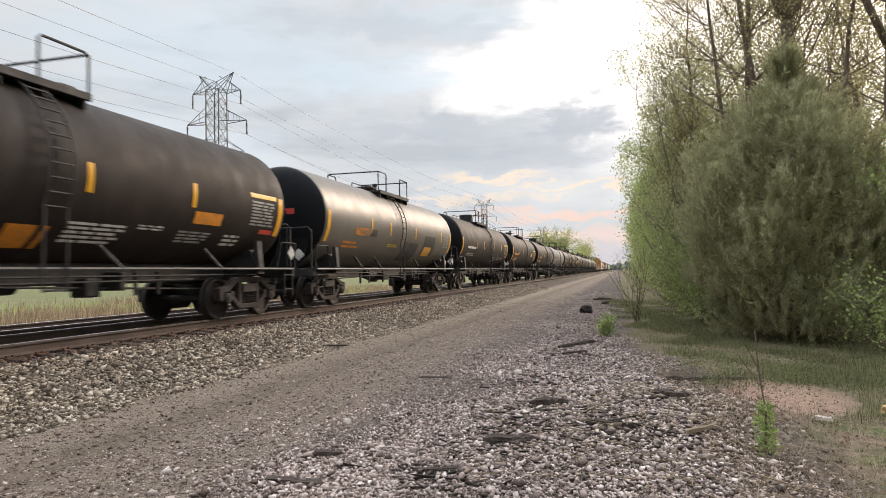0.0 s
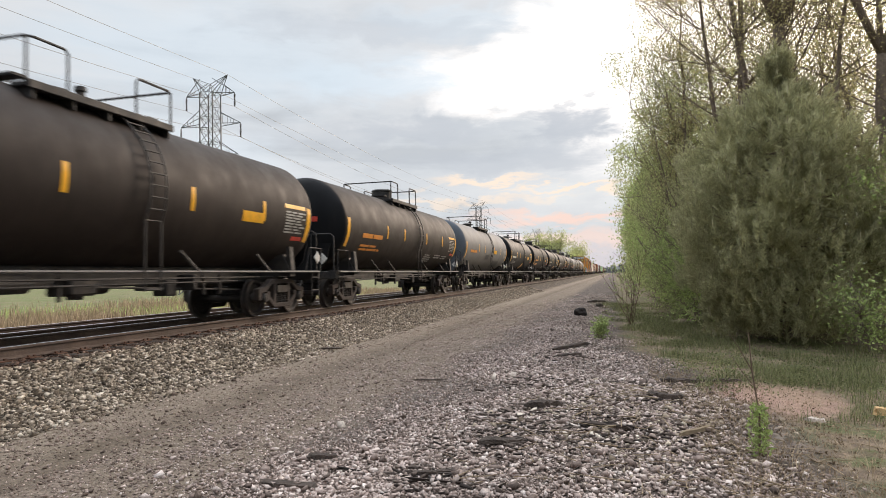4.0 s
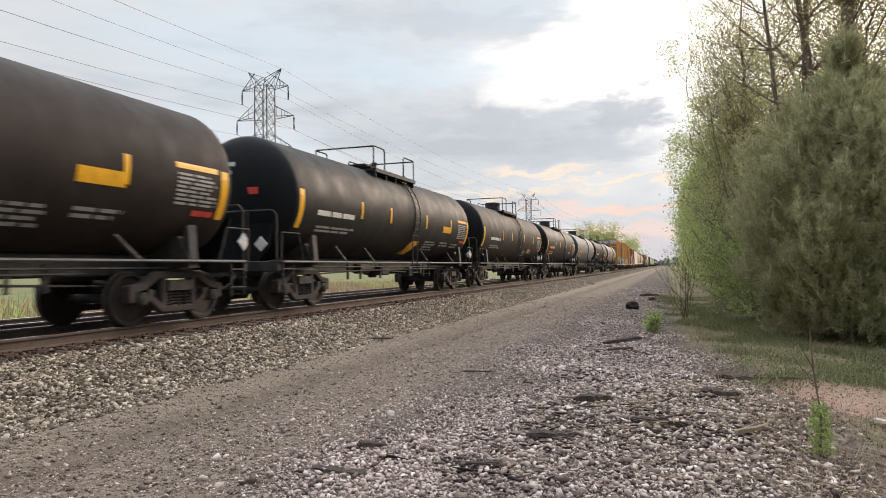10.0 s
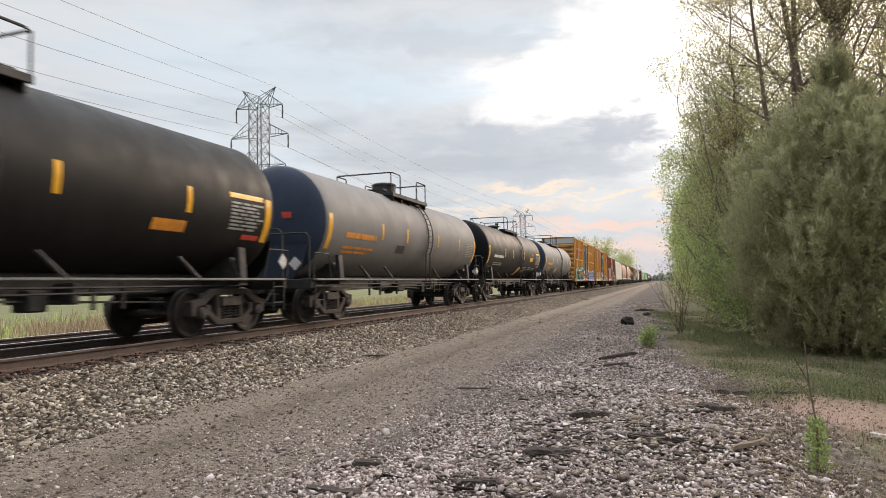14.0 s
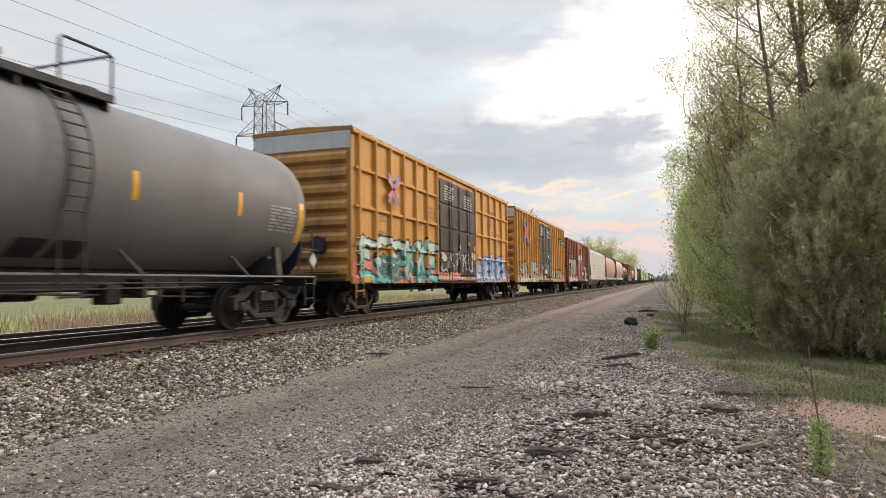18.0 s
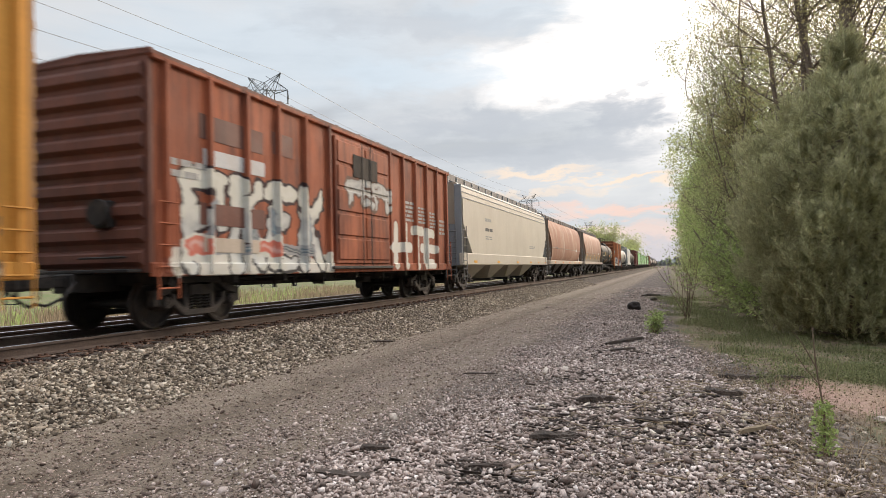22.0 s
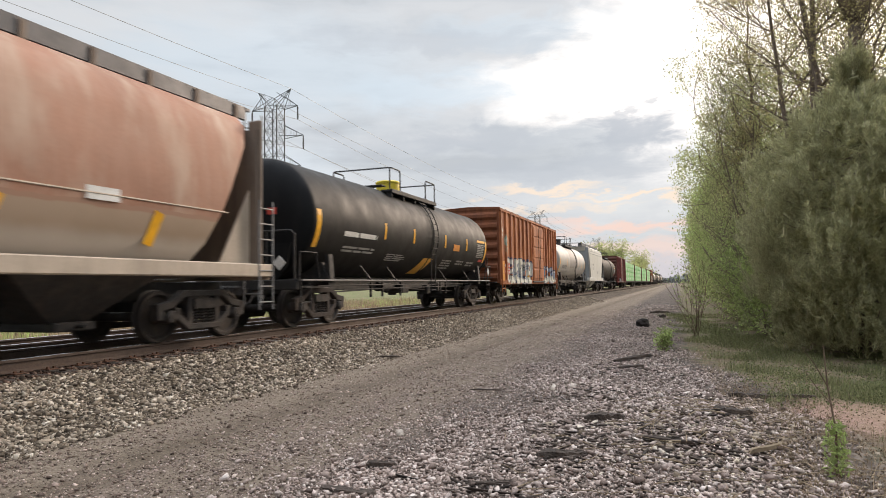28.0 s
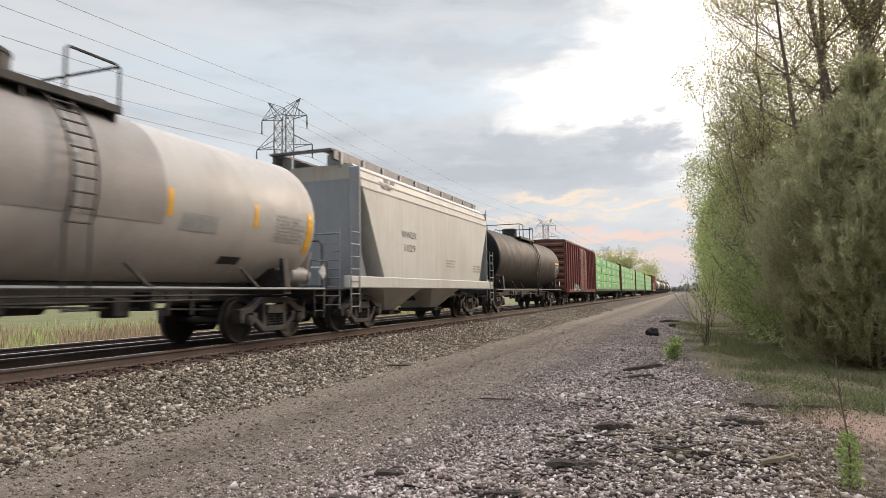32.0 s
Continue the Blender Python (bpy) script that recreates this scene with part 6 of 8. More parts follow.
def pylon():
    t = thing("transmission_tower", "dark lattice steel transmission tower with three crossarms", "transmission tower", group="towers of the power line")
    w, base = 1.0, 3.0
    def half(z):
        return w if z > 17 else base + (w - base) * z / 17
    for sx in (-1, 1):
        for sy in (-1, 1):
            b = bmnew()
            tube(b, [(sx * half(0), sy * half(0), 0), (sx * half(17), sy * half(17), 17), (sx * half(28), sy * half(28), 28)], 0.085, 4)
            part("leg", b, M["pylon"], t)
    b = bmnew()
    zs = [0, 4.2, 7.8, 11, 13.8, 16.2] + [17.6 + 1.75 * i for i in range(7)]
    for za, zb in zip(zs, zs[1:]):
        a, c = half(za), half(zb)
        for s in (-1, 1):
            for p, q in (((-a, s * a, za), (c, s * c, zb)), ((a, s * a, za), (-c, s * c, zb)), ((s * a, -a, za), (s * c, c, zb)), ((s * a, a, za), (s * c, -c, zb))):
                lattice(b, p, q, 0.045)
            lattice(b, (-c, s * c, zb), (c, s * c, zb), 0.04), lattice(b, (s * c, -c, zb), (s * c, c, zb), 0.04)
    tagged(part("bracing", b, M["pylon"], t), kind="stuff")
    for z, reach in ARMS:
        for s in (-1, 1):
            b = bmnew()
            h = half(z)
            tip = (s * reach, 0, z)
            for sy in (-1, 1):
                lattice(b, (s * h, sy * h, z), tip, 0.055)
                lattice(b, (s * h, sy * h, z + 2.0), tip, 0.045)
                for k in (0.35, 0.65):
                    p = Vector((s * h, sy * h, z)).lerp(Vector(tip), k)
                    q = Vector((s * h, sy * h, z + 2.0)).lerp(Vector(tip), k)
                    lattice(b, p, q, 0.03)
            for k in (0.33, 0.66):
                p, q = (Vector((s * h, sy * h, z)).lerp(Vector(tip), k) for sy in (-1, 1))
                lattice(b, p, q, 0.03)
            part("crossarm", b, M["pylon"], t)
            b = bmnew()
            lathe(b, [(-2.0, 0), (-1.98, 0.05)] + [(-1.9 + 0.16 * i + o, r) for i in range(11) for o, r in ((0, 0.13), (0.05, 0.14), (0.07, 0.05), (0.15, 0.05))] + [(0, 0.03), (0, 0)], "z", 8, (s * reach, 0, z))
            part("insulator", b, M["insul"], t, "string of brown insulator discs")
    for s in (-1, 1):
        b = bmnew()
        tip = (s * 2.75, 0, 30.5)
        for sy in (-1, 1):
            lattice(b, (s * w, sy * w, 28), tip, 0.05), lattice(b, (-s * 0.1, sy * w, 28), tip, 0.04)
            lattice(b, (0, 0, 29.4), (s * w, sy * w, 28), 0.04)
        lattice(b, (0, 0, 29.4), tip, 0.045)
        tagged(part("peak", b, M["pylon"], t), kind="stuff")
    return t


def power_line():
    first = pylon()
    towers = [first] + [copy_thing(first, pose(0, 0, 0)) for _ in PYLONS[1:]]
    for t, (x, y) in zip(towers, PYLONS):
        t.location = (x, y, float(ground_z(x, y)) - 0.1)
    pts = [(s * r, z - 2.0, 7.0) for z, r in ARMS for s in (-1, 1)] + [(s * 2.75, 30.5, 5.0) for s in (-1, 1)]
    for dx, z, sag in pts:
        b = bmnew()
        line = []
        for (xa, ya), (xb, yb) in zip(PYLONS, PYLONS[1:]):
            for k in range(14):
                u = k / 14
                line.append((xa + (xb - xa) * u + dx, ya + (yb - ya) * u, z - 0.35 - 4 * sag * 0.5 * u * (1 - u)))
        line.append((PYLONS[-1][0] + dx, PYLONS[-1][1], z - 0.35))
        tube(b, line, 0.026, 4)
        tagged(new("power_wire", mesh_of("power_wire", b, M["wire"])), "thin dark overhead conductor sagging between towers", "power line", "wires of the power line")


power_line()


# ---- trees and plants ----
def grow(r, base, way, length, radius, levels, spread=0.6, kids=(3, 5), seg=5, wander=0.14, up=0.15):
    """Limbs of a tree: a list of (points, radius at start, at end), and the twig ends."""
    limbs, tips = [], []

    def limb(p, d, ln, rad, lev, up_from=-1):
        pts, p, d = [p.copy()], p.copy(), d.normalized()
        for i in range(seg):
            v = wander * (0.35 if lev == levels else 1.0)
            d = (d + Vector((r.gauss(0, v), r.gauss(0, v), r.gauss(0, v) + up * 0.3))).normalized()
            p = p + d * ln / seg
            pts.append(p.copy())
        me = len(limbs)
        limbs.append((pts, rad, rad * (0.55 if lev else 0.35), up_from))
        if lev == 0:
            tips.extend(pts[2:])
            return
        for k in range(r.randint(*kids)):
            i = r.randint(max(1, seg // 3), seg)
            side = Vector((r.gauss(0, 1), r.gauss(0, 1), r.gauss(0.25, 0.5))).normalized()
            limb(pts[i], (d * (1 - spread) + side * spread), ln * r.uniform(0.5, 0.72), rad * r.uniform(0.38, 0.55), lev - 1, me)
        if lev > 0:
            limb(pts[-1], d, ln * 0.65, rad * 0.52, lev - 1, me)

    limb(Vector(base), Vector(way), length, radius, levels)
    return limbs, tips


def limb_mesh(name, limbs, material, least=0.0):
    b = bmnew()
    for pts, r0, r1, *_ in limbs:
        if r0 >= least:
            tube(b, pts, max(r0, 0.0045), 7 if r0 > 0.06 else 4, max(r1, 0.003))
    return mesh_of(name, b, material, True)


def broadleaf(label, at, height, seed, leaf, n, size=0.085, trunk=0.2, levels=3, spread=0.6, lean=(0, 0), fuzz=0.35, kids=(3, 5), forks=1, cat="tree", least=0.0, group="trees of the wood", west=-99.0, clump=0.4):
    """A broad-leaved tree; west: how far (in x) its crown may reach towards the track."""
    r = random.Random(seed)
    stems, tips = [], []
    def edge(h):
        return west + 0.45 * math.sin(h * 1.25 + at[1]) + 0.3 * math.sin(h * 2.9 + 1.7 * at[1]) + 0.10 * max(0.0, h - 7)
    for k in range(forks):
        w = (lean[0] + r.gauss(0, 0.12) * (forks > 1), lean[1] + r.gauss(0, 0.12) * (forks > 1), 1)
        li, ti = grow(r, (r.gauss(0, 0.2) * (forks > 1), r.gauss(0, 0.2) * (forks > 1), -0.1), w, height * 0.5, trunk * (1 if k == 0 else 0.8), levels, spread, kids)
        kept = []
        for q in li:
            kept.append((q[3] < 0 or kept[q[3]]) and (q[1] > 0.08 or min(p.x + at[0] - edge(p.z) for p in q[0]) > -0.05))
        stems.append([q for q, k in zip(li, kept) if k])
        tips += ti
    tips = [p for p in tips if p.x + at[0] > edge(p.z)]
    if clump < 1:
        tips = r.sample(tips, max(20, int(len(tips) * clump)))
    t = thing("tree", label, cat, (at[0], at[1], float(ground_z(*at))), group)
    for limbs in stems:
        part("trunk", limb_mesh("trunk", limbs, M["bark"], least), None, t, "brown trunk with branching limbs")
    tp = np.array([p[:] for p in tips])
    k = rng.integers(0, len(tp), n)
    p = tp[k] + rng.normal(0, fuzz, (n, 3)) * (1, 1, 0.8)
    p = p[p[:, 2] > 0.15]
    part("crown", leaves("crown", p, rng.uniform(0.6, 1.3, len(p)) * size, M[leaf]), None, t, "loose crown of small spring leaves")
    return t


PINE_REACH = ((0.0, 0.1, 1.0, 2.0, 3.2, 4.0, 4.7, 5.1, 5.5, 6.25), (1.3, 1.45, 1.85, 2.05, 2.0, 1.7, 1.2, 0.70, 0.30, 0.02))


def pine(label, at, height, seed, n_shoots):
    """A bushy pine: whorled boughs ending in upswept bottlebrush shoots of needles, some with pale new growth."""
    r = random.Random(seed)
    t = thing("pine_tree", label, "tree", (at[0], at[1], float(ground_z(*at))), "trees of the wood")
    limbs = [([Vector((0, 0, -0.1)), Vector((0.05, 0, height * 0.5)), Vector((0, 0.05, height))], 0.09, 0.02)]

    def reach(z, a):
        lump = 1 + 0.10 * np.sin(3 * a + 1.3 * z) + 0.09 * np.sin(7 * a - 2.1 * z + 1) + 0.07 * np.sin(5.5 * z + 2 * a) + 0.06 * np.sin(13 * a + 4 * z)
        return np.interp(z, *PINE_REACH) * lump

    z = 0.15
    while z < height - 0.4:
        a0 = r.uniform(0, 6.28)
        for k in range(6):
            a = a0 + 6.283 * k / 6 + r.gauss(0, 0.2)
            ln = float(reach(z, a)) * r.uniform(0.7, 0.98)
            limbs.append(([Vector((math.cos(a) * ln * u, math.sin(a) * ln * u, z - 0.25 * ln * u + 0.36 * ln * u * u + r.gauss(0, 0.03))) for u in (0, 0.3, 0.6, 0.85, 1)], 0.022, 0.006))
        z += 0.34
    part("trunk", limb_mesh("trunk", limbs, M["bark"]), None, t, "slender trunk with whorled boughs")
    # shoots gather in tufts at the ends of the boughs
    zz = rng.uniform(0.01, 1, 2600) * (height - 0.1)
    zz = zz[rng.uniform(0, 2.2, len(zz)) < np.interp(zz, *PINE_REACH) + 0.15][:1000]
    ca = rng.uniform(0, 2 * np.pi, len(zz))
    cr = reach(zz, ca) * np.clip(1.02 - np.abs(rng.normal(0, 0.17, len(zz))), 0.35, 1.05)
    k = rng.integers(0, len(zz), n_shoots)
    k = np.concatenate([k, np.argsort(zz)[-6:].repeat(14)])
    n = len(k)
    aa = ca[k] + rng.normal(0, 0.16, n) / np.maximum(cr[k], 0.25)
    rad = np.maximum(0.02, cr[k] + rng.normal(0, 0.13, n))
    zz = zz[k] + rng.normal(0, 0.11, n)
    out = np.stack([np.cos(aa), np.sin(aa), 0 * aa], 1)
    base = out * rad[:, None] + np.stack([0 * aa, 0 * aa, zz], 1)
    way = out * rng.uniform(0.15, 0.75, (n, 1)) + np.array([0, 0, 1.0]) * rng.uniform(0.55, 1.15, (n, 1)) + rng.normal(0, 0.18, (n, 3))
    way /= np.linalg.norm(way, axis=1, keepdims=True)
    long = rng.uniform(0.22, 0.52, (n, 1))
    m = 66
    u = rng.uniform(0, 1, (n, m, 1)) ** 0.8
    c = base[:, None] + way[:, None] * long[:, None] * u
    side = np.cross(way[:, None], rng.normal(size=(n, m, 3)))
    side /= np.linalg.norm(side, axis=2, keepdims=True)
    d = way[:, None] * rng.uniform(0.55, 1.1, (n, m, 1)) + side * rng.uniform(0.5, 1.0, (n, m, 1))
    d /= np.linalg.norm(d, axis=2, keepdims=True)
    w = np.cross(d, rng.normal(size=(n, m, 3)))
    w /= np.linalg.norm(w, axis=2, keepdims=True)
    ln = rng.uniform(0.08, 0.15, (n, m, 1))
    q = np.stack([c - w * 0.0085, c + w * 0.0085, c + d * ln], 2).reshape(-1, 3)
    part("crown", raw_mesh("crown", q, np.arange(len(q)).reshape(-1, 3), M["needle"]), None, t, "dense grey-green needle tufts")
    # shaded inner needles
    k = rng.integers(0, n, 9000)
    c = base[k] * np.stack([rng.uniform(0.35, 0.9, len(k))] * 2 + [np.ones(len(k))], 1) + rng.normal(0, 0.1, (len(k), 3))
    d = rng.normal(size=c.shape)
    d /= np.linalg.norm(d, axis=1, keepdims=True)
    w = np.cross(d, rng.normal(size=c.shape))
    w /= np.linalg.norm(w, axis=1, keepdims=True)
    q = np.stack([c - w * 0.02, c + w * 0.02, c + d * 0.3], 1).reshape(-1, 3)
    tagged(part("inner_needles", raw_mesh("inner_needles", q, np.arange(len(q)).reshape(-1, 3), M["needle"]), None, t, "shaded inner needles"), kind="stuff")
    k = rng.choice(n, int(n * 0.34), replace=False)
    tip = base[k] + way[k] * long[k] * 0.9
    tagged(part("pale_growth", blades("pale_growth", tip, rng.uniform(0.10, 0.30, len(k)), M["candle"], 0.12, 0.011), None, t, "pale upright spring shoots"), kind="stuff")
    return t


def tall_tree(label, at, height, seed, radius, leaf, n, lean=(0.0, 0.0), bend=(0.0, 0.0), fork=None, first=4.5, boughs=20, size=0.072, reach=(1.3, 2.9)):
    """A tall wood-edge tree: one straight or bent stem, forked where fork gives (height, spread), with rising side boughs and thin spring leaf."""
    r = random.Random(seed)
    t = thing("tree", label, "tree", (at[0], at[1], float(ground_z(*at))), "trees of the wood")

    def stem(z):
        f = z / height
        return Vector((lean[0] * z + bend[0] * f * f, lean[1] * z + bend[1] * f * f, z))
    top = fork[0] if fork else height
    pts = [stem(top * i / 10) + Vector((r.gauss(0, 0.035), r.gauss(0, 0.035), 0)) for i in range(11)]
    pts[0].z = -0.1
    limbs, tips, axes = [(pts, radius * 1.15, radius * (0.85 if fork else 0.3))], [], [(pts, radius * (1.0), first)]
    if fork:
        for sx, k in ((-1, 0.72), (1, 0.8), (0.25, 0.5)):
            d = Vector((sx * fork[1], r.gauss(0, 0.2), 1)).normalized()
            p, line = pts[-1].copy(), [pts[-1].copy()]
            for i in range(7):
                d = (d + Vector((r.gauss(0, 0.07), r.gauss(0, 0.07), 0.06))).normalized()
                p = p + d * (height - top) / 6
                line.append(p.copy())
            limbs.append((line, radius * k, radius * 0.18))
            axes.append((line, radius * k, top))
    for i in range(boughs):
        line, rad, low = axes[i % len(axes)]
        usable = [k for k in range(1, len(line)) if line[k].z > low]
        if not usable:
            continue
        k = r.choice(usable)
        f = k / (len(line) - 1)
        a = r.uniform(0, 6.28)
        way = Vector((math.cos(a), math.sin(a), r.uniform(0.15, 0.9)))
        li, ti = grow(r, line[k], way, r.uniform(*reach), max(0.018, rad * (1 - 0.7 * f) * r.uniform(0.22, 0.42)), 3, 0.52, (2, 4), 5, 0.17, 0.22)
        limbs += [q for q in li if q[1] > 0.05 or q[0][-1].x + at[0] > 0.75]
        tips += [p for p in ti if p.x + at[0] > 0.75]
    part("trunk", limb_mesh("trunk", limbs, M["bark"], 0.0034), None, t, "brown trunk with branching limbs")
    tp = np.array([p[:] for p in tips])
    n = int(n * 1.35)
    p = tp[rng.integers(0, len(tp), n)] + rng.normal(0, 0.13, (n, 3))
    part("crown", leaves("crown", p, rng.uniform(0.6, 1.35, len(p)) * size, M[leaf]), None, t, "thin crown of small budding leaves")
    return t


def make_wood():
    pine("bushy grey-green pine with pale spring shoots", (3.72, 16.2), 6.3, 3, 4200)
    # bare-limbed and budding trees behind the pine
    tall_tree("tall forked tree with budding olive leaves", (4.72, 20.0), 15.0, 11, 0.20, "leaf_olive", 7500, fork=(8.5, 0.42), boughs=26)
    tall_tree("slender upright tree with budding leaves", (3.86, 21.0), 14.5, 12, 0.12, "leaf_olive", 6000, (0.004, 0), boughs=22)
    tall_tree("slender tree leaning towards the road", (4.36, 20.6), 14.0, 13, 0.125, "leaf_olive", 5500, (0.0, 0), (-1.7, 0), boughs=18)
    tall_tree("thin tree bent at its top", (3.36, 21.6), 11.5, 21, 0.10, "leaf_olive", 6500, (0.012, 0), (-0.8, 0.3), boughs=22, first=4.0)
    tall_tree("thin tree leaning into the wood", (5.2, 18.9), 13.0, 22, 0.08, "leaf_olive", 5500, (0.03, 0), (1.5, 0), boughs=20)
    tall_tree("tall tree with brown limbs and thin leaves", (6.7, 18.6), 14.5, 23, 0.14, "leaf_olive", 9000, fork=(7.0, 0.35), boughs=26)
    tall_tree("slender bare-topped tree at the edge", (2.5, 23.5), 11.5, 24, 0.07, "leaf_olive", 9000, (0.0, 0), (0.0, 0), boughs=24, first=3.0, reach=(0.8, 1.6))
    broadleaf("leafy tree leaning out over the verge", (2.9, 25.0), 10.5, 14, "leaf", 25000, 0.070, 0.10, 4, 0.58, (-0.07, 0), 0.13, (3, 5), 2, west=0.40)
    broadleaf("thin leafy tree at the edge of the wood", (2.6, 22.6), 7.6, 25, "leaf", 15000, 0.064, 0.07, 4, 0.58, (-0.05, 0), 0.13, (3, 4), 3, west=0.55)
    broadleaf("fresh green tree at the edge of the wood", (2.8, 29.0), 9.0, 15, "leaf", 30000, 0.080, 0.13, 4, 0.62, (-0.03, 0), 0.18, (3, 5), 2, west=0.6)
    broadleaf("fresh green tree at the edge of the wood", (2.9, 37.0), 8.5, 16, "leaf_bright", 20000, 0.11, 0.13, 4, 0.65, (-0.03, 0), 0.28, (3, 5), 2, west=0.8)
    broadleaf("low green bush under the trees", (2.4, 27.0), 3.4, 17, "leaf_bright", 9000, 0.08, 0.05, 3, 0.75, (0, 0), 0.24, (4, 5), 4, "bush", west=0.8)
    broadleaf("low green bush under the trees", (2.6, 20.9), 3.0, 18, "leaf_bright", 9000, 0.08, 0.05, 3, 0.75, (0, 0), 0.24, (4, 5), 4, "bush", west=1.1)
    broadleaf("green bush beside the pine", (7.5, 15.2), 4.3, 19, "leaf_bright", 14000, 0.08, 0.05, 3, 0.75, (0, 0), 0.22, (4, 5), 4, "bush")
    broadleaf("green bush beside the pine", (4.75, 13.2), 1.5, 20, "leaf_bright", 2600, 0.07, 0.03, 3, 0.75, (0, 0), 0.20, (4, 5), 3, "bush")
    for i, (x, y, h) in enumerate(((3.4, 46, 9.5), (3.2, 56, 9.5), (3.8, 68, 10), (3.8, 84, 10.5), (4.5, 104, 12), (8.5, 24, 14), (8.0, 33, 13), (9.0, 46, 14), (10.5, 19, 14), (6.0, 28, 13))):
        broadleaf("leafy tree along the edge of the wood", (x, y), h, 30 + i, ("leaf", "leaf_bright", "leaf_olive")[i % 3], 12000 if x < 5 else 6000, 0.11 + 0.0012 * y, 0.14, 3, 0.7, (-0.02, 0), 0.34, (4, 5), 3, least=0.012, west=0.9 + 0.010 * y)
    # undergrowth along the edge, and the far wood
    n = 30000
    y = 19 * (260 / 19) ** rng.uniform(0, 1, n)
    x = 2.2 + 0.010 * y + np.abs(rng.normal(0, 1.5, n)) + 0.5 * np.sin(y * 0.7)
    z = np.abs(rng.normal(0, 1.0, n)) * (1 + 0.4 * np.sin(y * 0.43)) * (0.9 + 0.012 * y)
    tagged(new("undergrowth", leaves("undergrowth", np.stack([x, y, z + 0.05], 1), rng.uniform(0.07, 0.16, n) * (1 + y / 70), M["leaf_deep"])), "dense low undergrowth along the edge of the wood", "undergrowth", kind="stuff")
    n = 22000
    x, y = rng.uniform(2.8, 16, n), rng.uniform(18.5, 25, n)
    z = np.abs(rng.normal(0, 1.5, n))
    tagged(new("thicket", leaves("thicket", np.stack([x, y, z + 0.05], 1), rng.uniform(0.08, 0.17, n), M["leaf_deep"])), "dim leafy thicket inside the wood", "undergrowth", kind="stuff")
    n = 26000
    y = 110 * (1300 / 110) ** rng.uniform(0, 1, n)
    x = 3.5 + 0.012 * y + np.abs(rng.normal(0, 6, n))
    z = rng.uniform(0, 1, n) ** 0.8 * (10 + 2.5 * np.sin(y * 0.13) + 2 * np.sin(y * 0.05))
    tagged(new("far_wood", leaves("far_wood", np.stack([x, y, z], 1), rng.uniform(0.25, 0.5, n) * (1 + y / 300), M["leaf_bright"])), "wood edge running into the distance", "woods", kind="stuff")
    # trees beyond the tracks, down the line
    broadleaf("round green tree beyond the tracks", (-16.5, 172), 11.5, 61, "leaf", 14000, 0.36, 0.3, 3, 0.75, (0, 0), 0.55, (5, 6), 2, clump=1.0, group="trees beyond the tracks")
    broadleaf("small green tree beyond the tracks", (-12.8, 215), 7.0, 62, "leaf", 5000, 0.4, 0.2, 3, 0.75, (0, 0), 0.7, (4, 5), 2, clump=1.0, group="trees beyond the tracks")
    broadleaf("green tree beyond the tracks farther off", (-15.5, 270), 12.0, 63, "leaf", 6000, 0.55, 0.3, 3, 0.75, (0, 0), 1.4, (5, 6), 2, group="trees beyond the tracks")
    # low tree line on the horizon across the field, haze painted into its leaf colour
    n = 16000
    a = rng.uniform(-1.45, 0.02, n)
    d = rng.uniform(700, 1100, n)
    tagged(new("far_treeline", leaves("far_treeline", np.stack([d * np.sin(a), d * np.cos(a), rng.uniform(0, 1, n) ** 0.8 * (7 + 3 * np.sin(a * 40))], 1), rng.uniform(3, 7, n), M["haze_tint"])), "low tree line on the horizon, tinted pale grey for haze", "woods", kind="stuff")


make_wood()


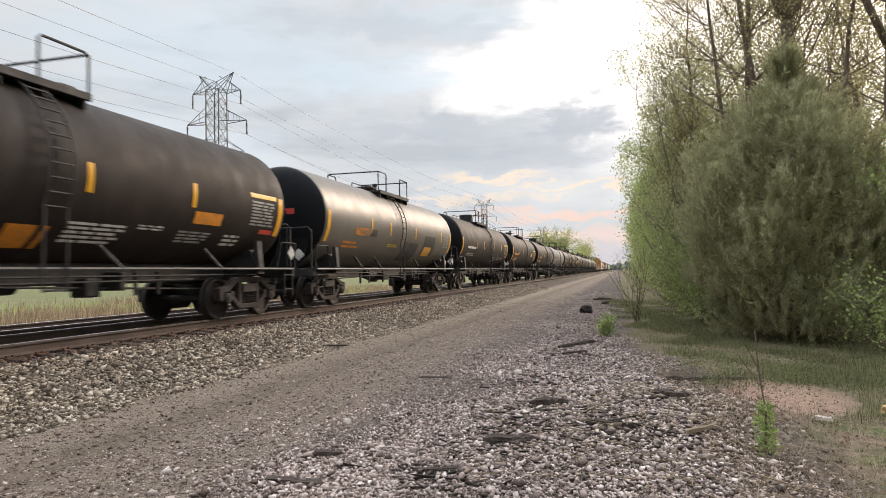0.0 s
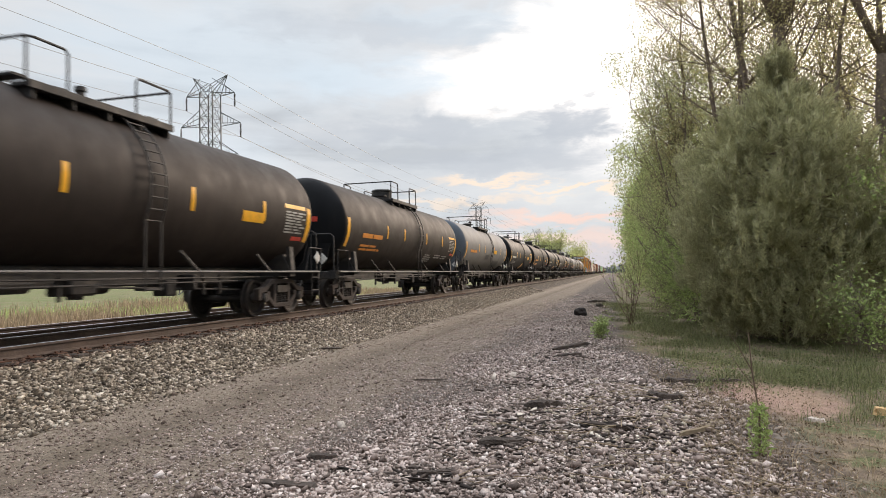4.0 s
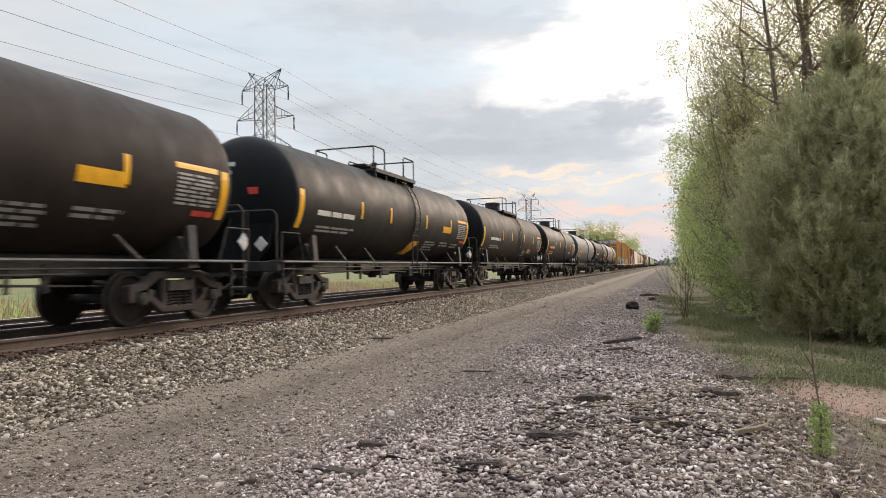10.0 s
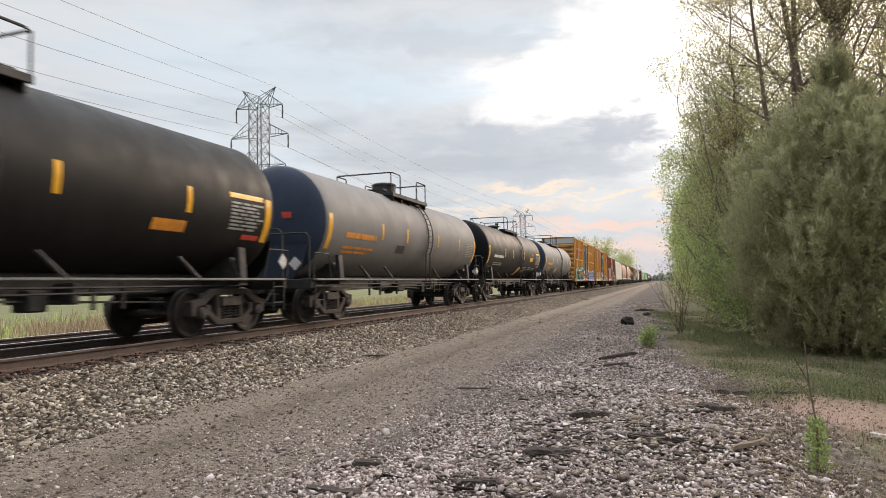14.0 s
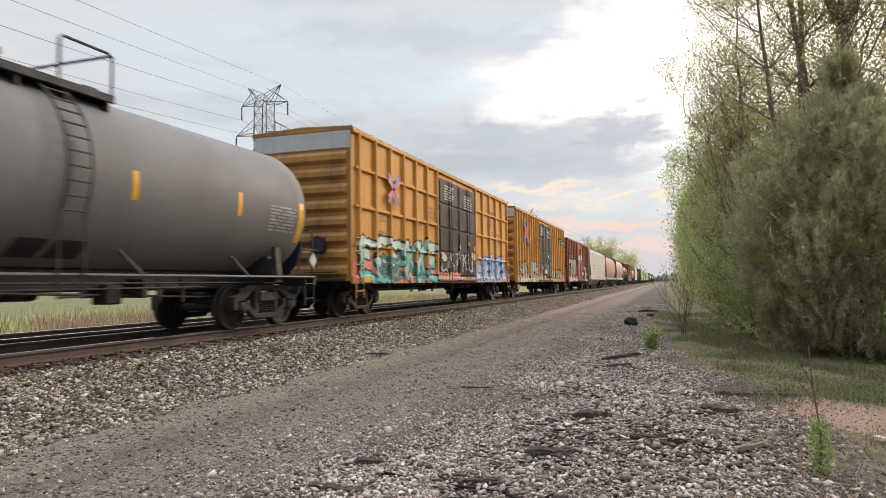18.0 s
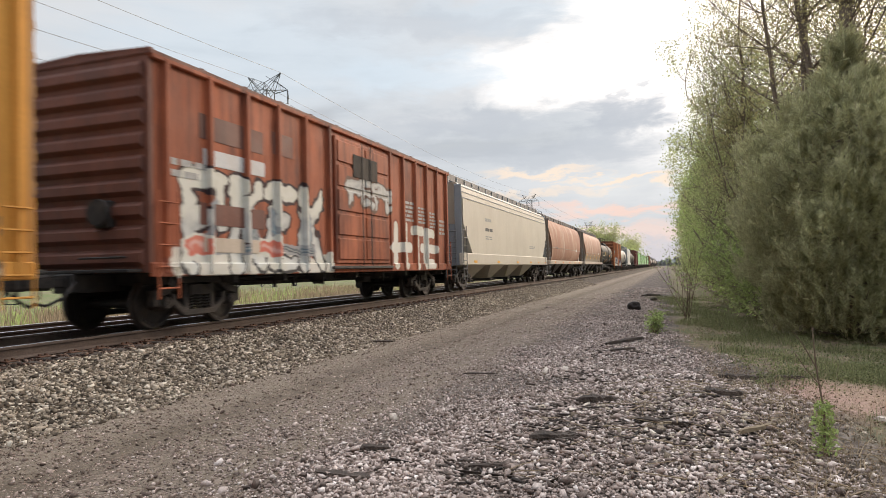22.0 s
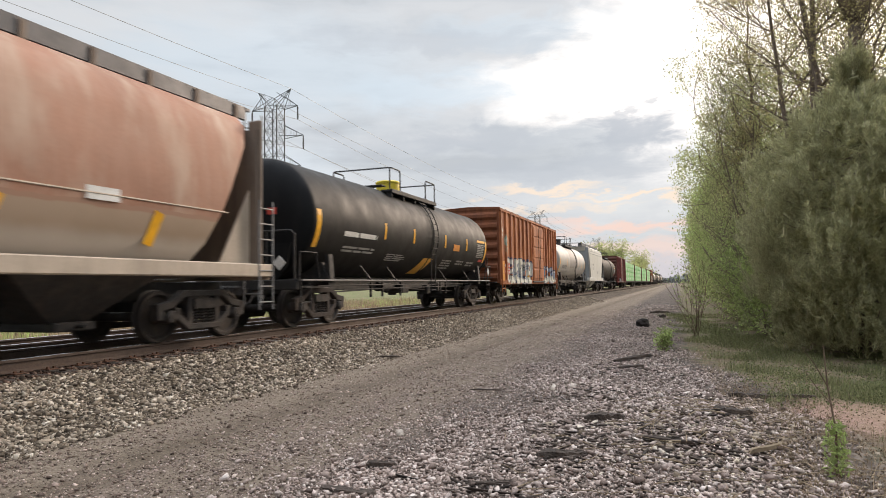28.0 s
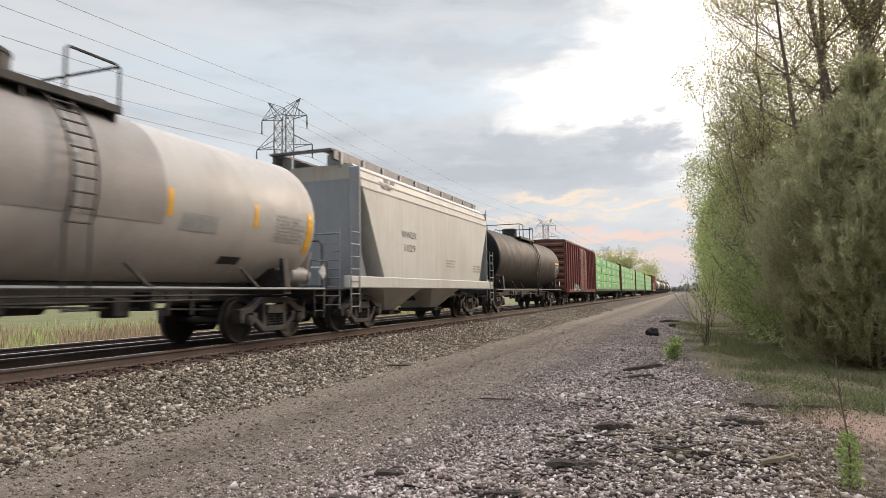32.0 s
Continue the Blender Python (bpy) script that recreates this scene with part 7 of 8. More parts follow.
def verge():
    n = 95000
    y = 7.5 * (34 / 7.5) ** rng.uniform(0, 1, n)
    x = 1.5 - 0.09 * (y - 7) * (y > 7) + np.abs(rng.normal(0, 2.4, n)) + 0.35 * np.sin(y * 1.9)
    patch = np.sin(x * 2.1 + 1.3 * np.sin(y)) * np.sin(y * 1.4 + x) > -0.15
    near_pink = ((x - 1.85) / 0.8) ** 2 + ((y - 8.9) / 1.2) ** 2 > 1.0
    k = patch & near_pink & ((y > 9.5) | (rng.uniform(0, 1, n) < 0.35))
    x, y = x[k], y[k]
    r = np.stack([x, y, ground_z(x, y) - 0.01], 1)
    tagged(new("verge_grass", blades("verge_grass", r, rng.uniform(0.05, 0.24, len(r)) * rng.uniform(0.4, 1.0, len(r)), M["grass"], 0.8, 0.0045)), "short spring grass on the verge", "grass", kind="stuff")
    n = 7500
    y = 3.4 * (20 / 3.4) ** rng.uniform(0, 1, n)
    x = 1.0 - 0.05 * y + np.abs(rng.normal(0, 1.5, n))
    r = np.stack([x, y, ground_z(x, y)], 1)
    tagged(new("dry_grass", blades("dry_grass", r, rng.uniform(0.04, 0.17, n), M["straw"], 1.8, 0.0032)), "dry straw-coloured grass stalks among the stones", "grass", kind="stuff")
    n = 16000
    k = rng.integers(0, 260, n)
    cy = 9.0 * (26 / 9.0) ** rng.uniform(0, 1, 260)
    cx = 1.1 - 0.06 * (cy - 9) + np.abs(rng.normal(0, 2.2, 260))
    x, y = cx[k] + rng.normal(0, 0.14, n), cy[k] + rng.normal(0, 0.16, n)
    p = np.stack([x, y, ground_z(x, y) + np.abs(rng.normal(0, 0.07, n)) + 0.01], 1)
    tagged(new("verge_weeds", leaves("verge_weeds", p, rng.uniform(0.02, 0.045, n), M["grass"])), "low leafy weeds in patches on the verge", "weeds", kind="stuff")
    n = 7000
    y = 3.8 * (11 / 3.8) ** rng.uniform(0, 1, n)
    x = 1.15 - 0.04 * y + np.abs(rng.normal(0, 1.0, n)) - 0.25
    p = np.stack([x, y, ground_z(x, y) + rng.uniform(0.005, 0.03, n)], 1)
    tagged(new("leaf_litter", leaves("leaf_litter", p, rng.uniform(0.012, 0.036, n), M["litter"])), "dead brown leaves littering the edge of the gravel", "leaf litter", kind="stuff")
    n = 42000
    x = -17.2 - np.abs(rng.normal(0, 9, n))
    y = rng.uniform(2, 75, n)
    r = np.stack([x, y, ground_z(x, y) - 0.02], 1)
    tall = (np.sin(x * 0.5 + 0.3 * y) + np.sin(y * 0.35)) > 0.5
    k = (tall & (x < -18.5)) | (rng.uniform(0, 1, n) < 0.30)
    tagged(new("field_straw", blades("field_straw", r[k], rng.uniform(0.3, 0.85, k.sum()), M["straw"], 0.4, 0.008)), "tall dry reeds in the field beyond the tracks", "grass", kind="stuff")
    k = ~k
    tagged(new("field_grass", blades("field_grass", r[k], rng.uniform(0.2, 0.55, k.sum()), M["leaf_bright"], 0.5, 0.010)), "fresh green grass beside the far track", "grass", kind="stuff")


verge()


def shrub(label, at, height, seed, leaf=None, n=0, size=0.04, stems=4, spread=0.5, cat="shrub"):
    r = random.Random(seed)
    limbs, tips = [], []
    for k in range(stems):
        li, ti = grow(r, (r.gauss(0, 0.05), r.gauss(0, 0.05), -0.03), (r.gauss(0, 0.3), r.gauss(0, 0.3), 1), height * 0.55, (0.010 if height > 1 else 0.006) * (0.6 + height * 0.4), 2, spread, (2, 4), 4, 0.12)
        limbs += li
        tips += ti
    t = thing("shrub", label, cat, (at[0], at[1], float(ground_z(*at))))
    part("branching_stem", limb_mesh("branching_stem", limbs, M["twig"]), None, t, "thin brown stems")
    if n:
        tp = np.array([p[:] for p in tips])
        p = tp[rng.integers(0, len(tp), n)] + rng.normal(0, size * 1.2, (n, 3))
        tagged(part("foliage", leaves("foliage", p, rng.uniform(0.6, 1.3, n) * size, M[leaf]), None, t, "fresh green leaves"), kind="stuff")
    return t


def sapling(at):
    """A knee-high seedling: bare stem above, fresh green leaf whorls below."""
    t = thing("sapling", "small sapling with bright green lower leaves and bare top", "sapling", (at[0], at[1], float(ground_z(*at))))
    b = bmnew()
    tube(b, [(0, 0, -0.03), (0.01, 0, 0.35), (-0.03, 0.02, 0.70), (-0.05, 0, 1.02)], 0.010, 6, 0.004)
    tube(b, [(-0.03, 0.02, 0.70), (-0.12, 0, 0.88), (-0.20, -0.02, 1.0)], 0.005, 5, 0.002)
    tube(b, [(0.0, 0, 0.55), (-0.10, 0.03, 0.68), (-0.17, 0.05, 0.80)], 0.005, 5, 0.002)
    part("stem", b, M["twig"], t)
    z = rng.uniform(0.04, 0.44, 300)
    a = rng.uniform(0, 6.28, 300)
    w = 0.125 * (1 - 0.5 * z / 0.44) * rng.uniform(0.15, 1, 300)
    tagged(part("foliage", leaves("foliage", np.stack([w * np.cos(a) + 0.005, w * np.sin(a), z], 1), rng.uniform(0.035, 0.070, 300), M["leaf_bright"], 2.6), None, t, "bright green narrow leaves"), kind="stuff")


def plank(name, label, at, length, width, thick, rz, material, seed, tilt=0.0, cat="wood piece"):
    """A weathered split piece of timber with ragged ends."""
    r = random.Random(seed)
    length, width = length * 0.95, width * 0.9
    b = bmnew()
    n = 11
    rings = []
    for i in range(n):
        u = i / (n - 1) - 0.5
        k = r.uniform(0.8, 1.1) if 0 < i < n - 1 else r.uniform(0.35, 0.8)
        ring = [(u * length + r.gauss(0, 0.012), s * width / 2 * k * r.uniform(0.8, 1.1), z * thick * k * r.uniform(0.75, 1.15)) for s, z in ((-1, 0), (1, 0), (0.9, 1), (-0.85, 0.9))]
        rings.append([b.verts.new(p) for p in ring])
    for p, q in zip(rings, rings[1:]):
        for k in range(4):
            b.faces.new((p[k], p[(k + 1) % 4], q[(k + 1) % 4], q[k]))
    b.faces.new(rings[0][::-1]), b.faces.new(rings[-1])
    bmesh.ops.recalc_face_normals(b, faces=b.faces[:])
    o = tagged(new(name, mesh_of(name, b, material)), label, cat)
    o.matrix_basis = pose(at[0], at[1], float(ground_z(*at)) + 0.028, 0, tilt, rz)
    return o


def small_things():
    sapling((1.10, 5.83))
    shrub("leafless brown shrub with a few fresh leaves", (0.42, 20.3), 2.3, 5, "leaf_bright", 500, 0.06, 6, 0.4)
    shrub("small bright green bush among the stones", (-0.37, 16.02), 0.48, 6, "leaf_bright", 700, 0.06, 5, 0.5, "bush")
    shrub("dry leafless brush at the road's edge", (2.5, 6.3), 0.6, 8, "leaf_bright", 60, 0.03, 4, 0.5)
    # a rotten black stump end among the stones
    b = bmnew()
    bmesh.ops.create_icosphere(b, subdivisions=3, radius=0.24)
    for v in b.verts:
        v.co *= 1 + 0.35 * noise.noise(v.co * 6)
        v.co.z *= 0.75
    o = tagged(new("stump", mesh_of("stump", b, M["charred"])), "black rotten piece of stump on the gravel", "stump")
    o.location = (-1.2, 24.0, 0.17)
    W, P = M["wood"], M["palewood"]
    plank("wood_chunk", "dark weathered block of tie wood", (-0.78, 7.09), 0.42, 0.13, 0.07, 8, W, 1)
    plank("wood_chunk", "dark weathered block of tie wood", (0.82, 9.66), 0.50, 0.14, 0.06, -4, W, 2)
    plank("wood_plank", "weathered grey-brown split plank", (-0.99, 5.74), 0.46, 0.12, 0.04, 10, W, 3)
    plank("wood_plank", "weathered grey-brown split plank", (-2.57, 5.39), 0.30, 0.10, 0.03, 14, W, 4)
    plank("wood_plank", "flat weathered board half sunk in gravel", (-2.50, 4.62), 0.50, 0.12, 0.02, -4, W, 5)
    plank("wood_plank", "long dark split plank on the gravel", (-0.91, 13.96), 1.50, 0.13, 0.06, 62, W, 6)
    plank("wood_plank", "long dark split plank on the gravel", (-0.87, 12.55), 0.60, 0.12, 0.04, 40, W, 7)
    plank("wood_chunk", "dark weathered block of tie wood", (0.47, 7.34), 0.40, 0.12, 0.05, -8, W, 8)
    plank("wood_plank", "dark split plank at the grass edge", (1.37, 9.97), 0.65, 0.12, 0.04, 4, W, 9)
    plank("branch_piece", "pale grey weathered branch on the stones", (0.66, 6.13), 0.50, 0.05, 0.04, 48, M["straw"], 10, cat="branch")
    plank("branch_piece", "grey weathered branch on the stones", (-0.14, 6.09), 0.50, 0.05, 0.03, -16, W, 11, cat="branch")
    plank("wood_plank", "thin dark sliver of wood on the gravel", (-2.80, 9.61), 0.50, 0.05, 0.02, 8, W, 12)
    plank("wood_plank", "thin dark sliver of wood on the gravel", (-1.42, 4.94), 0.35, 0.06, 0.02, 20, W, 13)
    plank("pale_wood", "pale broken wood on the pink soil", (1.97, 7.55), 0.20, 0.06, 0.04, -35, P, 12)
    plank("pale_wood", "tan sawn block in the grass", (2.75, 8.0), 0.20, 0.11, 0.09, 10, M["tanchunk"], 13)
    plank("wood_plank", "thin board lying on the ballast toe", (-6.25, 13.5), 0.65, 0.10, 0.03, 4, W, 14)
    plank("wood_plank", "dark board far along the gravel", (-0.9, 34.0), 1.0, 0.18, 0.12, 20, W, 15)
    plank("wood_plank", "dark debris beside the road", (-0.7, 30.5), 0.5, 0.2, 0.14, 60, W, 16)
    # the white stone and a few other big pale ones
    for i, (x, y, s) in enumerate(((-1.81, 9.8, 0.10), (-1.55, 9.9, 0.06), (-2.9, 6.6, 0.07))):
        me = stones("pale_stone", np.array([[0, 0, 0.02]]), np.array([s]), M["palewood"])
        o = tagged(new("pale_stone", me), "large pale stone lying on the gravel", "stone")
        o.location = (x, y, float(ground_z(x, y)) + s * 0.1)
    r = random.Random(4)
    for i in range(170):
        x, y = r.gauss(0.6, 0.9), r.uniform(3.6, 8.2)
        b = bmnew()
        a, ln = r.uniform(0, 3.14), r.uniform(0.15, 0.5)
        pts = [(math.cos(a) * ln * (u - 0.5), math.sin(a) * ln * (u - 0.5) + r.gauss(0, 0.01), 0.045 + r.gauss(0, 0.01)) for u in (0, 0.35, 0.7, 1)]
        tube(b, pts, r.uniform(0.003, 0.007), 5, 0.002)
        o = tagged(new("twig", mesh_of("twig", b, M["straw"])), "thin dry twig lying on the stones", "twig", "dry twigs")
        o.location = (x, y, float(ground_z(x, y)))


small_things()
# ---- the train: (near end, far end) of each car along the train at the start ----
TRAIN = []


def place(car, near, far):
    TRAIN.append((car, (near + far) / 2))
    car.location = (TRACK, (near + far) / 2, RAIL)
    return car


WHITE_NAME = (("lettering", -5.8, -3.6, 2.20, 2.42, 1, "white"), ("lettering", -5.7, -3.7, 1.84, 2.02, 2, "greytext"))
ORANGE_NAME = (("lettering", -5.8, -3.6, 2.18, 2.44, 1, "orange"), ("lettering", -5.8, -3.9, 1.80, 2.04, 2, "orange"))
DATA = (("stencil", 2.0, 3.2, 1.55, 1.90, 4, "greytext"), ("stencil", 3.6, 4.6, 1.72, 1.92, 2, "greytext"), ("stencil", 4.9, 5.9, 1.70, 1.90, 2, "greytext"))
YPANEL = ("panel", 3.5, 4.4, 2.24, 2.48, "yellow")
YFLAG = ("flag", 0.35, 1.05, 1.40, 1.84, "yellow")
ENDS = [15.66, 32.15, 48.9, 65.1, 81.95, 98.55, 114.4, 130.75, 146.65, 163.5, 180.0, 196.2, 212.6, 228.75]


def tank(k, label, *args, **kw):
    """The k-th tank car of the train's first part."""
    a, b = (ENDS[k - 1] if k else ENDS[0] - 17.0), ENDS[k]
    return place(tank_car(label, b - a, *args, seed=k + 1, **kw), a, b)


tank(0, "dusty black tank car with yellow stripes and stencilled panels", "tank_brown", flank=(-3.4, -1.4, 1.2, 3.8), extra=(("panel", 3.9, 4.8, 2.0, 2.24, "orange"), ("panel", 0.0, 0.7, 1.42, 1.75, "orange")),
     name_rows=(("stencil", 1.0, 2.3, 1.52, 1.86, 5, "white"), ("stencil", 2.5, 3.3, 1.80, 1.90, 2, "white"), ("stencil", 3.6, 4.6, 1.62, 1.86, 4, "greytext"), ("stencil", 5.1, 5.8, 1.6, 1.86, 3, "white")))
c = tank(1, "silver-grey tank car with black repaint patches and orange numerals", "tank_silver", top="low", text="darktext", drum="tank_white", pipe="palepipe", head="shaded_head_black", ladder_y=-0.45, flank=(-3.5, -1.65, 1.34, 5.2),
         extra=(("patch", -3.5, -3.0, 2.2, 2.42, "blackpatch"), ("patch", 0.1, 1.9, 1.45, 2.14, "blackpatch"), ("patch", 2.6, 4.2, 1.70, 2.50, "blackpatch"), ("panel", 2.8, 3.9, 1.68, 2.04, "yellow")),
         name_rows=(("lettering", -5.6, -4.2, 1.75, 2.0, 2, "orange"), ("stencil", -1.7, -0.6, 1.9, 2.02, 2, "dome_yellow")))
part("lettering", lay_on_tank(text_mesh("662771", 0.24, M["orange"], 1.15, 0.012), -4.25, 2.29, 1.48, 2.63), None, c, "orange painted numerals")
tank(2, "dusty brown-black tank car with white lettering", "tank_brown", name_rows=WHITE_NAME + DATA)
tank(3, "dusty brown tank car with orange lettering", "tank_brown", top="low", name_rows=ORANGE_NAME, extra=(YPANEL,), text="orange")
tank(4, "dark brown tank car with dust on its flanks", "tank_brown", name_rows=ORANGE_NAME + DATA)
tank(5, "grey tank car with orange lettering and black patches", "tank_grey", head="shaded_head_bluegrey", top="low", drum="steelgrey", name_rows=ORANGE_NAME[:1], extra=(("panel", 1.8, 2.7, 2.3, 2.54, "yellow"), ("patch", -1.1, 0.0, 1.9, 2.2, "blackpatch"), ("patch", 2.1, 4.4, 1.40, 1.86, "blackpatch")))
tank(6, "glossy black tank car with white lettering and yellow flags", "tank_black", top="low", name_rows=WHITE_NAME, extra=(("panel", 3.3, 4.3, 2.2, 2.45, "yellow"), YFLAG))
tank(7, "dusty brown-black tank car with orange lettering", "tank_brown", name_rows=ORANGE_NAME + DATA[:2], extra=(YPANEL,))
tank(8, "black tank car with yellow stripes and a yellow flag", "tank_black", top="low", name_rows=WHITE_NAME + DATA, extra=(YPANEL, YFLAG))
tank(9, "brown-black tank car with white lettering", "tank_brown", name_rows=WHITE_NAME + DATA[:2], extra=(("panel", 3.3, 4.0, 1.74, 1.98, "orange"),))
tank(10, "dusty dark tank car with orange lettering", "tank_black", name_rows=ORANGE_NAME, extra=(("panel", 3.6, 4.4, 1.95, 2.15, "orange"),))
tank(11, "pale grey tank car with orange lettering and dusty flanks", "tank_grey", head="shaded_head_blue", name_rows=ORANGE_NAME, extra=(("patch", -2.2, -1.5, 1.95, 2.2, "blackpatch"),))
tank(12, "black tank car with yellow stripes and yellow panels", "tank_black", top="low", name_rows=WHITE_NAME + DATA, extra=(YPANEL, YFLAG))
tank(13, "light grey tank car with black patches and orange lettering", "tank_grey", head="shaded_head_blue", top="low", name_rows=ORANGE_NAME, extra=(("patch", -3.9, -2.7, 1.40, 2.0, "blackpatch"), ("panel", -1.8, -0.9, 1.70, 2.0, "yellow"), ("patch", 0.0, 1.2, 1.36, 1.62, "blackpatch")))

TEAL, SALMON, PALE, INK, SKYB, LILAC = (0.10, 0.48, 0.42), (0.75, 0.22, 0.15), (0.55, 0.62, 0.55), (0.015, 0.015, 0.02), (0.20, 0.36, 0.60), (0.42, 0.40, 0.58)
CREAM, GREYW = (0.62, 0.60, 0.52), (0.42, 0.42, 0.40)
YEL = (0.64, 0.305, 0.062)
PINKS, MINT, SKYP = (0.75, 0.40, 0.28), (0.50, 0.66, 0.58), (0.36, 0.55, 0.70)
paint_a = graffiti_paint("orange_yellow_box_car_paint_teal_spray", YEL, (0.34, 0.15, 0.04), [
    ([((-8.7, 1.22), (0.9, 1.18))], 0.34, (SALMON, PINKS), SALMON), (scrawl(-8.75, -5.4, 1.05, 2.2, 3, 1), 0.14, (TEAL, (0.14, 0.52, 0.46), MINT, (0.60, 0.70, 0.64)), INK), (scrawl(-5.3, -2.2, 1.0, 2.25, 3, 17), 0.15, (TEAL, (0.10, 0.44, 0.40), MINT), INK),
    (scrawl(-7.4, -2.6, 1.15, 1.75, 2, 18), 0.035, (INK, INK), (0.05, 0.2, 0.18)), ([((2.95, 1.28), (8.35, 1.22))], 0.40, (LILAC, (0.46, 0.42, 0.60), SKYB), (0.20, 0.24, 0.42)), (scrawl(3.0, 8.1, 1.15, 2.05, 4, 2), 0.15, (LILAC, SKYP, SKYB, SKYP), (0.06, 0.07, 0.16))])
paint_b = graffiti_paint("orange_yellow_box_car_paint_grey_spray", YEL, (0.34, 0.15, 0.04), [
    ([((-8.5, 1.15), (-2.6, 1.15))], 0.26, (CREAM, (0.62, 0.44, 0.26)), (0.55, 0.34, 0.14)), (scrawl(-8.3, -2.4, 1.05, 2.05, 5, 3), 0.15, (CREAM, (0.60, 0.46, 0.25), (0.66, 0.63, 0.56), GREYW), (0.12, 0.10, 0.08)),
    (scrawl(3.0, 8.7, 1.0, 1.7, 4, 4), 0.15, ((0.50, 0.50, 0.42), (0.58, 0.36, 0.12), (0.55, 0.54, 0.46)), (0.16, 0.12, 0.08)), (scrawl(6.2, 8.5, 3.95, 4.3, 2, 14), 0.06, ((0.62, 0.60, 0.54), CREAM), INK)])
paint_c = graffiti_paint("red_brown_box_car_paint_white_spray", (0.37, 0.108, 0.050), (0.11, 0.036, 0.024), [
    ([((-7.0, 1.15), (-1.8, 1.12))], 0.26, (CREAM, (0.66, 0.60, 0.54)), (0.30, 0.10, 0.06)), (scrawl(-6.9, -1.9, 1.10, 2.75, 4, 6), 0.165, (CREAM, (0.66, 0.66, 0.62), GREYW, CREAM), INK), (scrawl(-6.5, -2.2, 1.4, 2.3, 2, 21), 0.05, (INK, (0.20, 0.28, 0.32)), (0.3, 0.3, 0.3)), ([((-6.6, 1.45), (-6.3, 1.5)), ((-4.5, 1.5), (-3.9, 1.45))], 0.16, ((0.55, 0.12, 0.08), (0.60, 0.18, 0.12)), CREAM),
    (scrawl(-0.9, 2.2, 2.75, 3.35, 4, 7), 0.10, (CREAM, GREYW), (0.12, 0.07, 0.05)), ([((2.45, 1.12), (2.50, 2.32)), ((3.28, 1.12), (3.26, 2.34)), ((2.10, 1.66), (3.68, 1.68)), ((3.86, 2.26), (4.76, 2.26)), ((4.30, 1.10), (4.30, 2.26)), ((5.02, 1.12), (5.02, 2.24)), ((5.02, 2.22), (5.85, 2.20)), ((4.72, 1.68), (6.05, 1.66)), ((5.02, 1.14), (5.85, 1.14))], 0.165, (CREAM, (0.72, 0.70, 0.64), CREAM), (0.26, 0.075, 0.038), 0.22)], (0.75, 0.70), 0.24)
paint_d = graffiti_paint("rusty_orange_brown_box_car_paint_spray", (0.45, 0.158, 0.060), (0.16, 0.046, 0.026), [
    ([((-5.6, 1.16), (-0.9, 1.16))], 0.20, (CREAM, GREYW), (0.10, 0.07, 0.06)), (scrawl(-6.2, -0.5, 1.10, 2.15, 4, 9), 0.115, (CREAM, (0.66, 0.64, 0.58), CREAM, GREYW), (0.05, 0.07, 0.13)), (scrawl(-5.6, -0.9, 1.3, 1.9, 2, 22), 0.05, ((0.12, 0.17, 0.28), INK), (0.3, 0.3, 0.32)), ([((-4.3, 1.35), (-4.2, 1.6)), ((-1.5, 1.4), (-1.4, 1.7))], 0.12, ((0.62, 0.34, 0.06), (0.60, 0.30, 0.05)), CREAM),
    (scrawl(2.8, 6.9, 1.05, 1.95, 4, 10), 0.11, ((0.62, 0.60, 0.55), (0.14, 0.22, 0.36), (0.62, 0.62, 0.58)), (0.05, 0.07, 0.12)), ([((2.9, 1.2), (6.8, 1.2))], 0.10, (CREAM, (0.5, 0.42, 0.3)), GREYW), (scrawl(6.75, 7.15, 2.2, 3.9, 1, 23), 0.05, (GREYW, CREAM), (0.3, 0.12, 0.08)), ([((-6.45, 3.15), (-6.15, 2.55))], 0.15, ((0.22, 0.32, 0.27), (0.26, 0.36, 0.30)), (0.36, 0.20, 0.12)), ([((-7.3, 3.9), (-6.8, 3.55)), ((-7.2, 3.6), (-6.9, 3.3))], 0.06, (GREYW, CREAM), (0.40, 0.22, 0.15))], (0.8, 0.70), 0.24)
door_spray = graffiti_paint("black_plug_door_paint_with_spray", (0.012, 0.011, 0.011), (0.055, 0.044, 0.034), [
    ([((-2.2, 1.2), (0.3, 1.2))], 0.16, (SALMON, PINKS), INK), (scrawl(-2.0, 2.3, 1.4, 2.2, 5, 24), 0.035, (GREYW, (0.5, 0.5, 0.48)), INK)], (0.5, 0.4))
salmon_tan = graffiti_paint("faded_salmon_hopper_paint_tan_below", (0.35, 0.185, 0.125), (0.50, 0.39, 0.30), [([((-8.5, 1.55), (8.5, 1.55))], 0.62, ((0.30, 0.22, 0.15), (0.36, 0.27, 0.195)), (0.33, 0.20, 0.14), 0.25)], (0.75, 0.15))
paint_e = graffiti_paint("maroon_box_car_paint", (0.175, 0.040, 0.035), (0.07, 0.03, 0.03), [(scrawl(-4.5, -1.4, 1.1, 1.5, 4, 11), 0.10, (GREYW, (0.3, 0.25, 0.3)), INK)])


def even_posts(y0, y1, n, w=0.075):
    return [(y0 + (y1 - y0) * i / (n - 1), w) for i in range(n)]


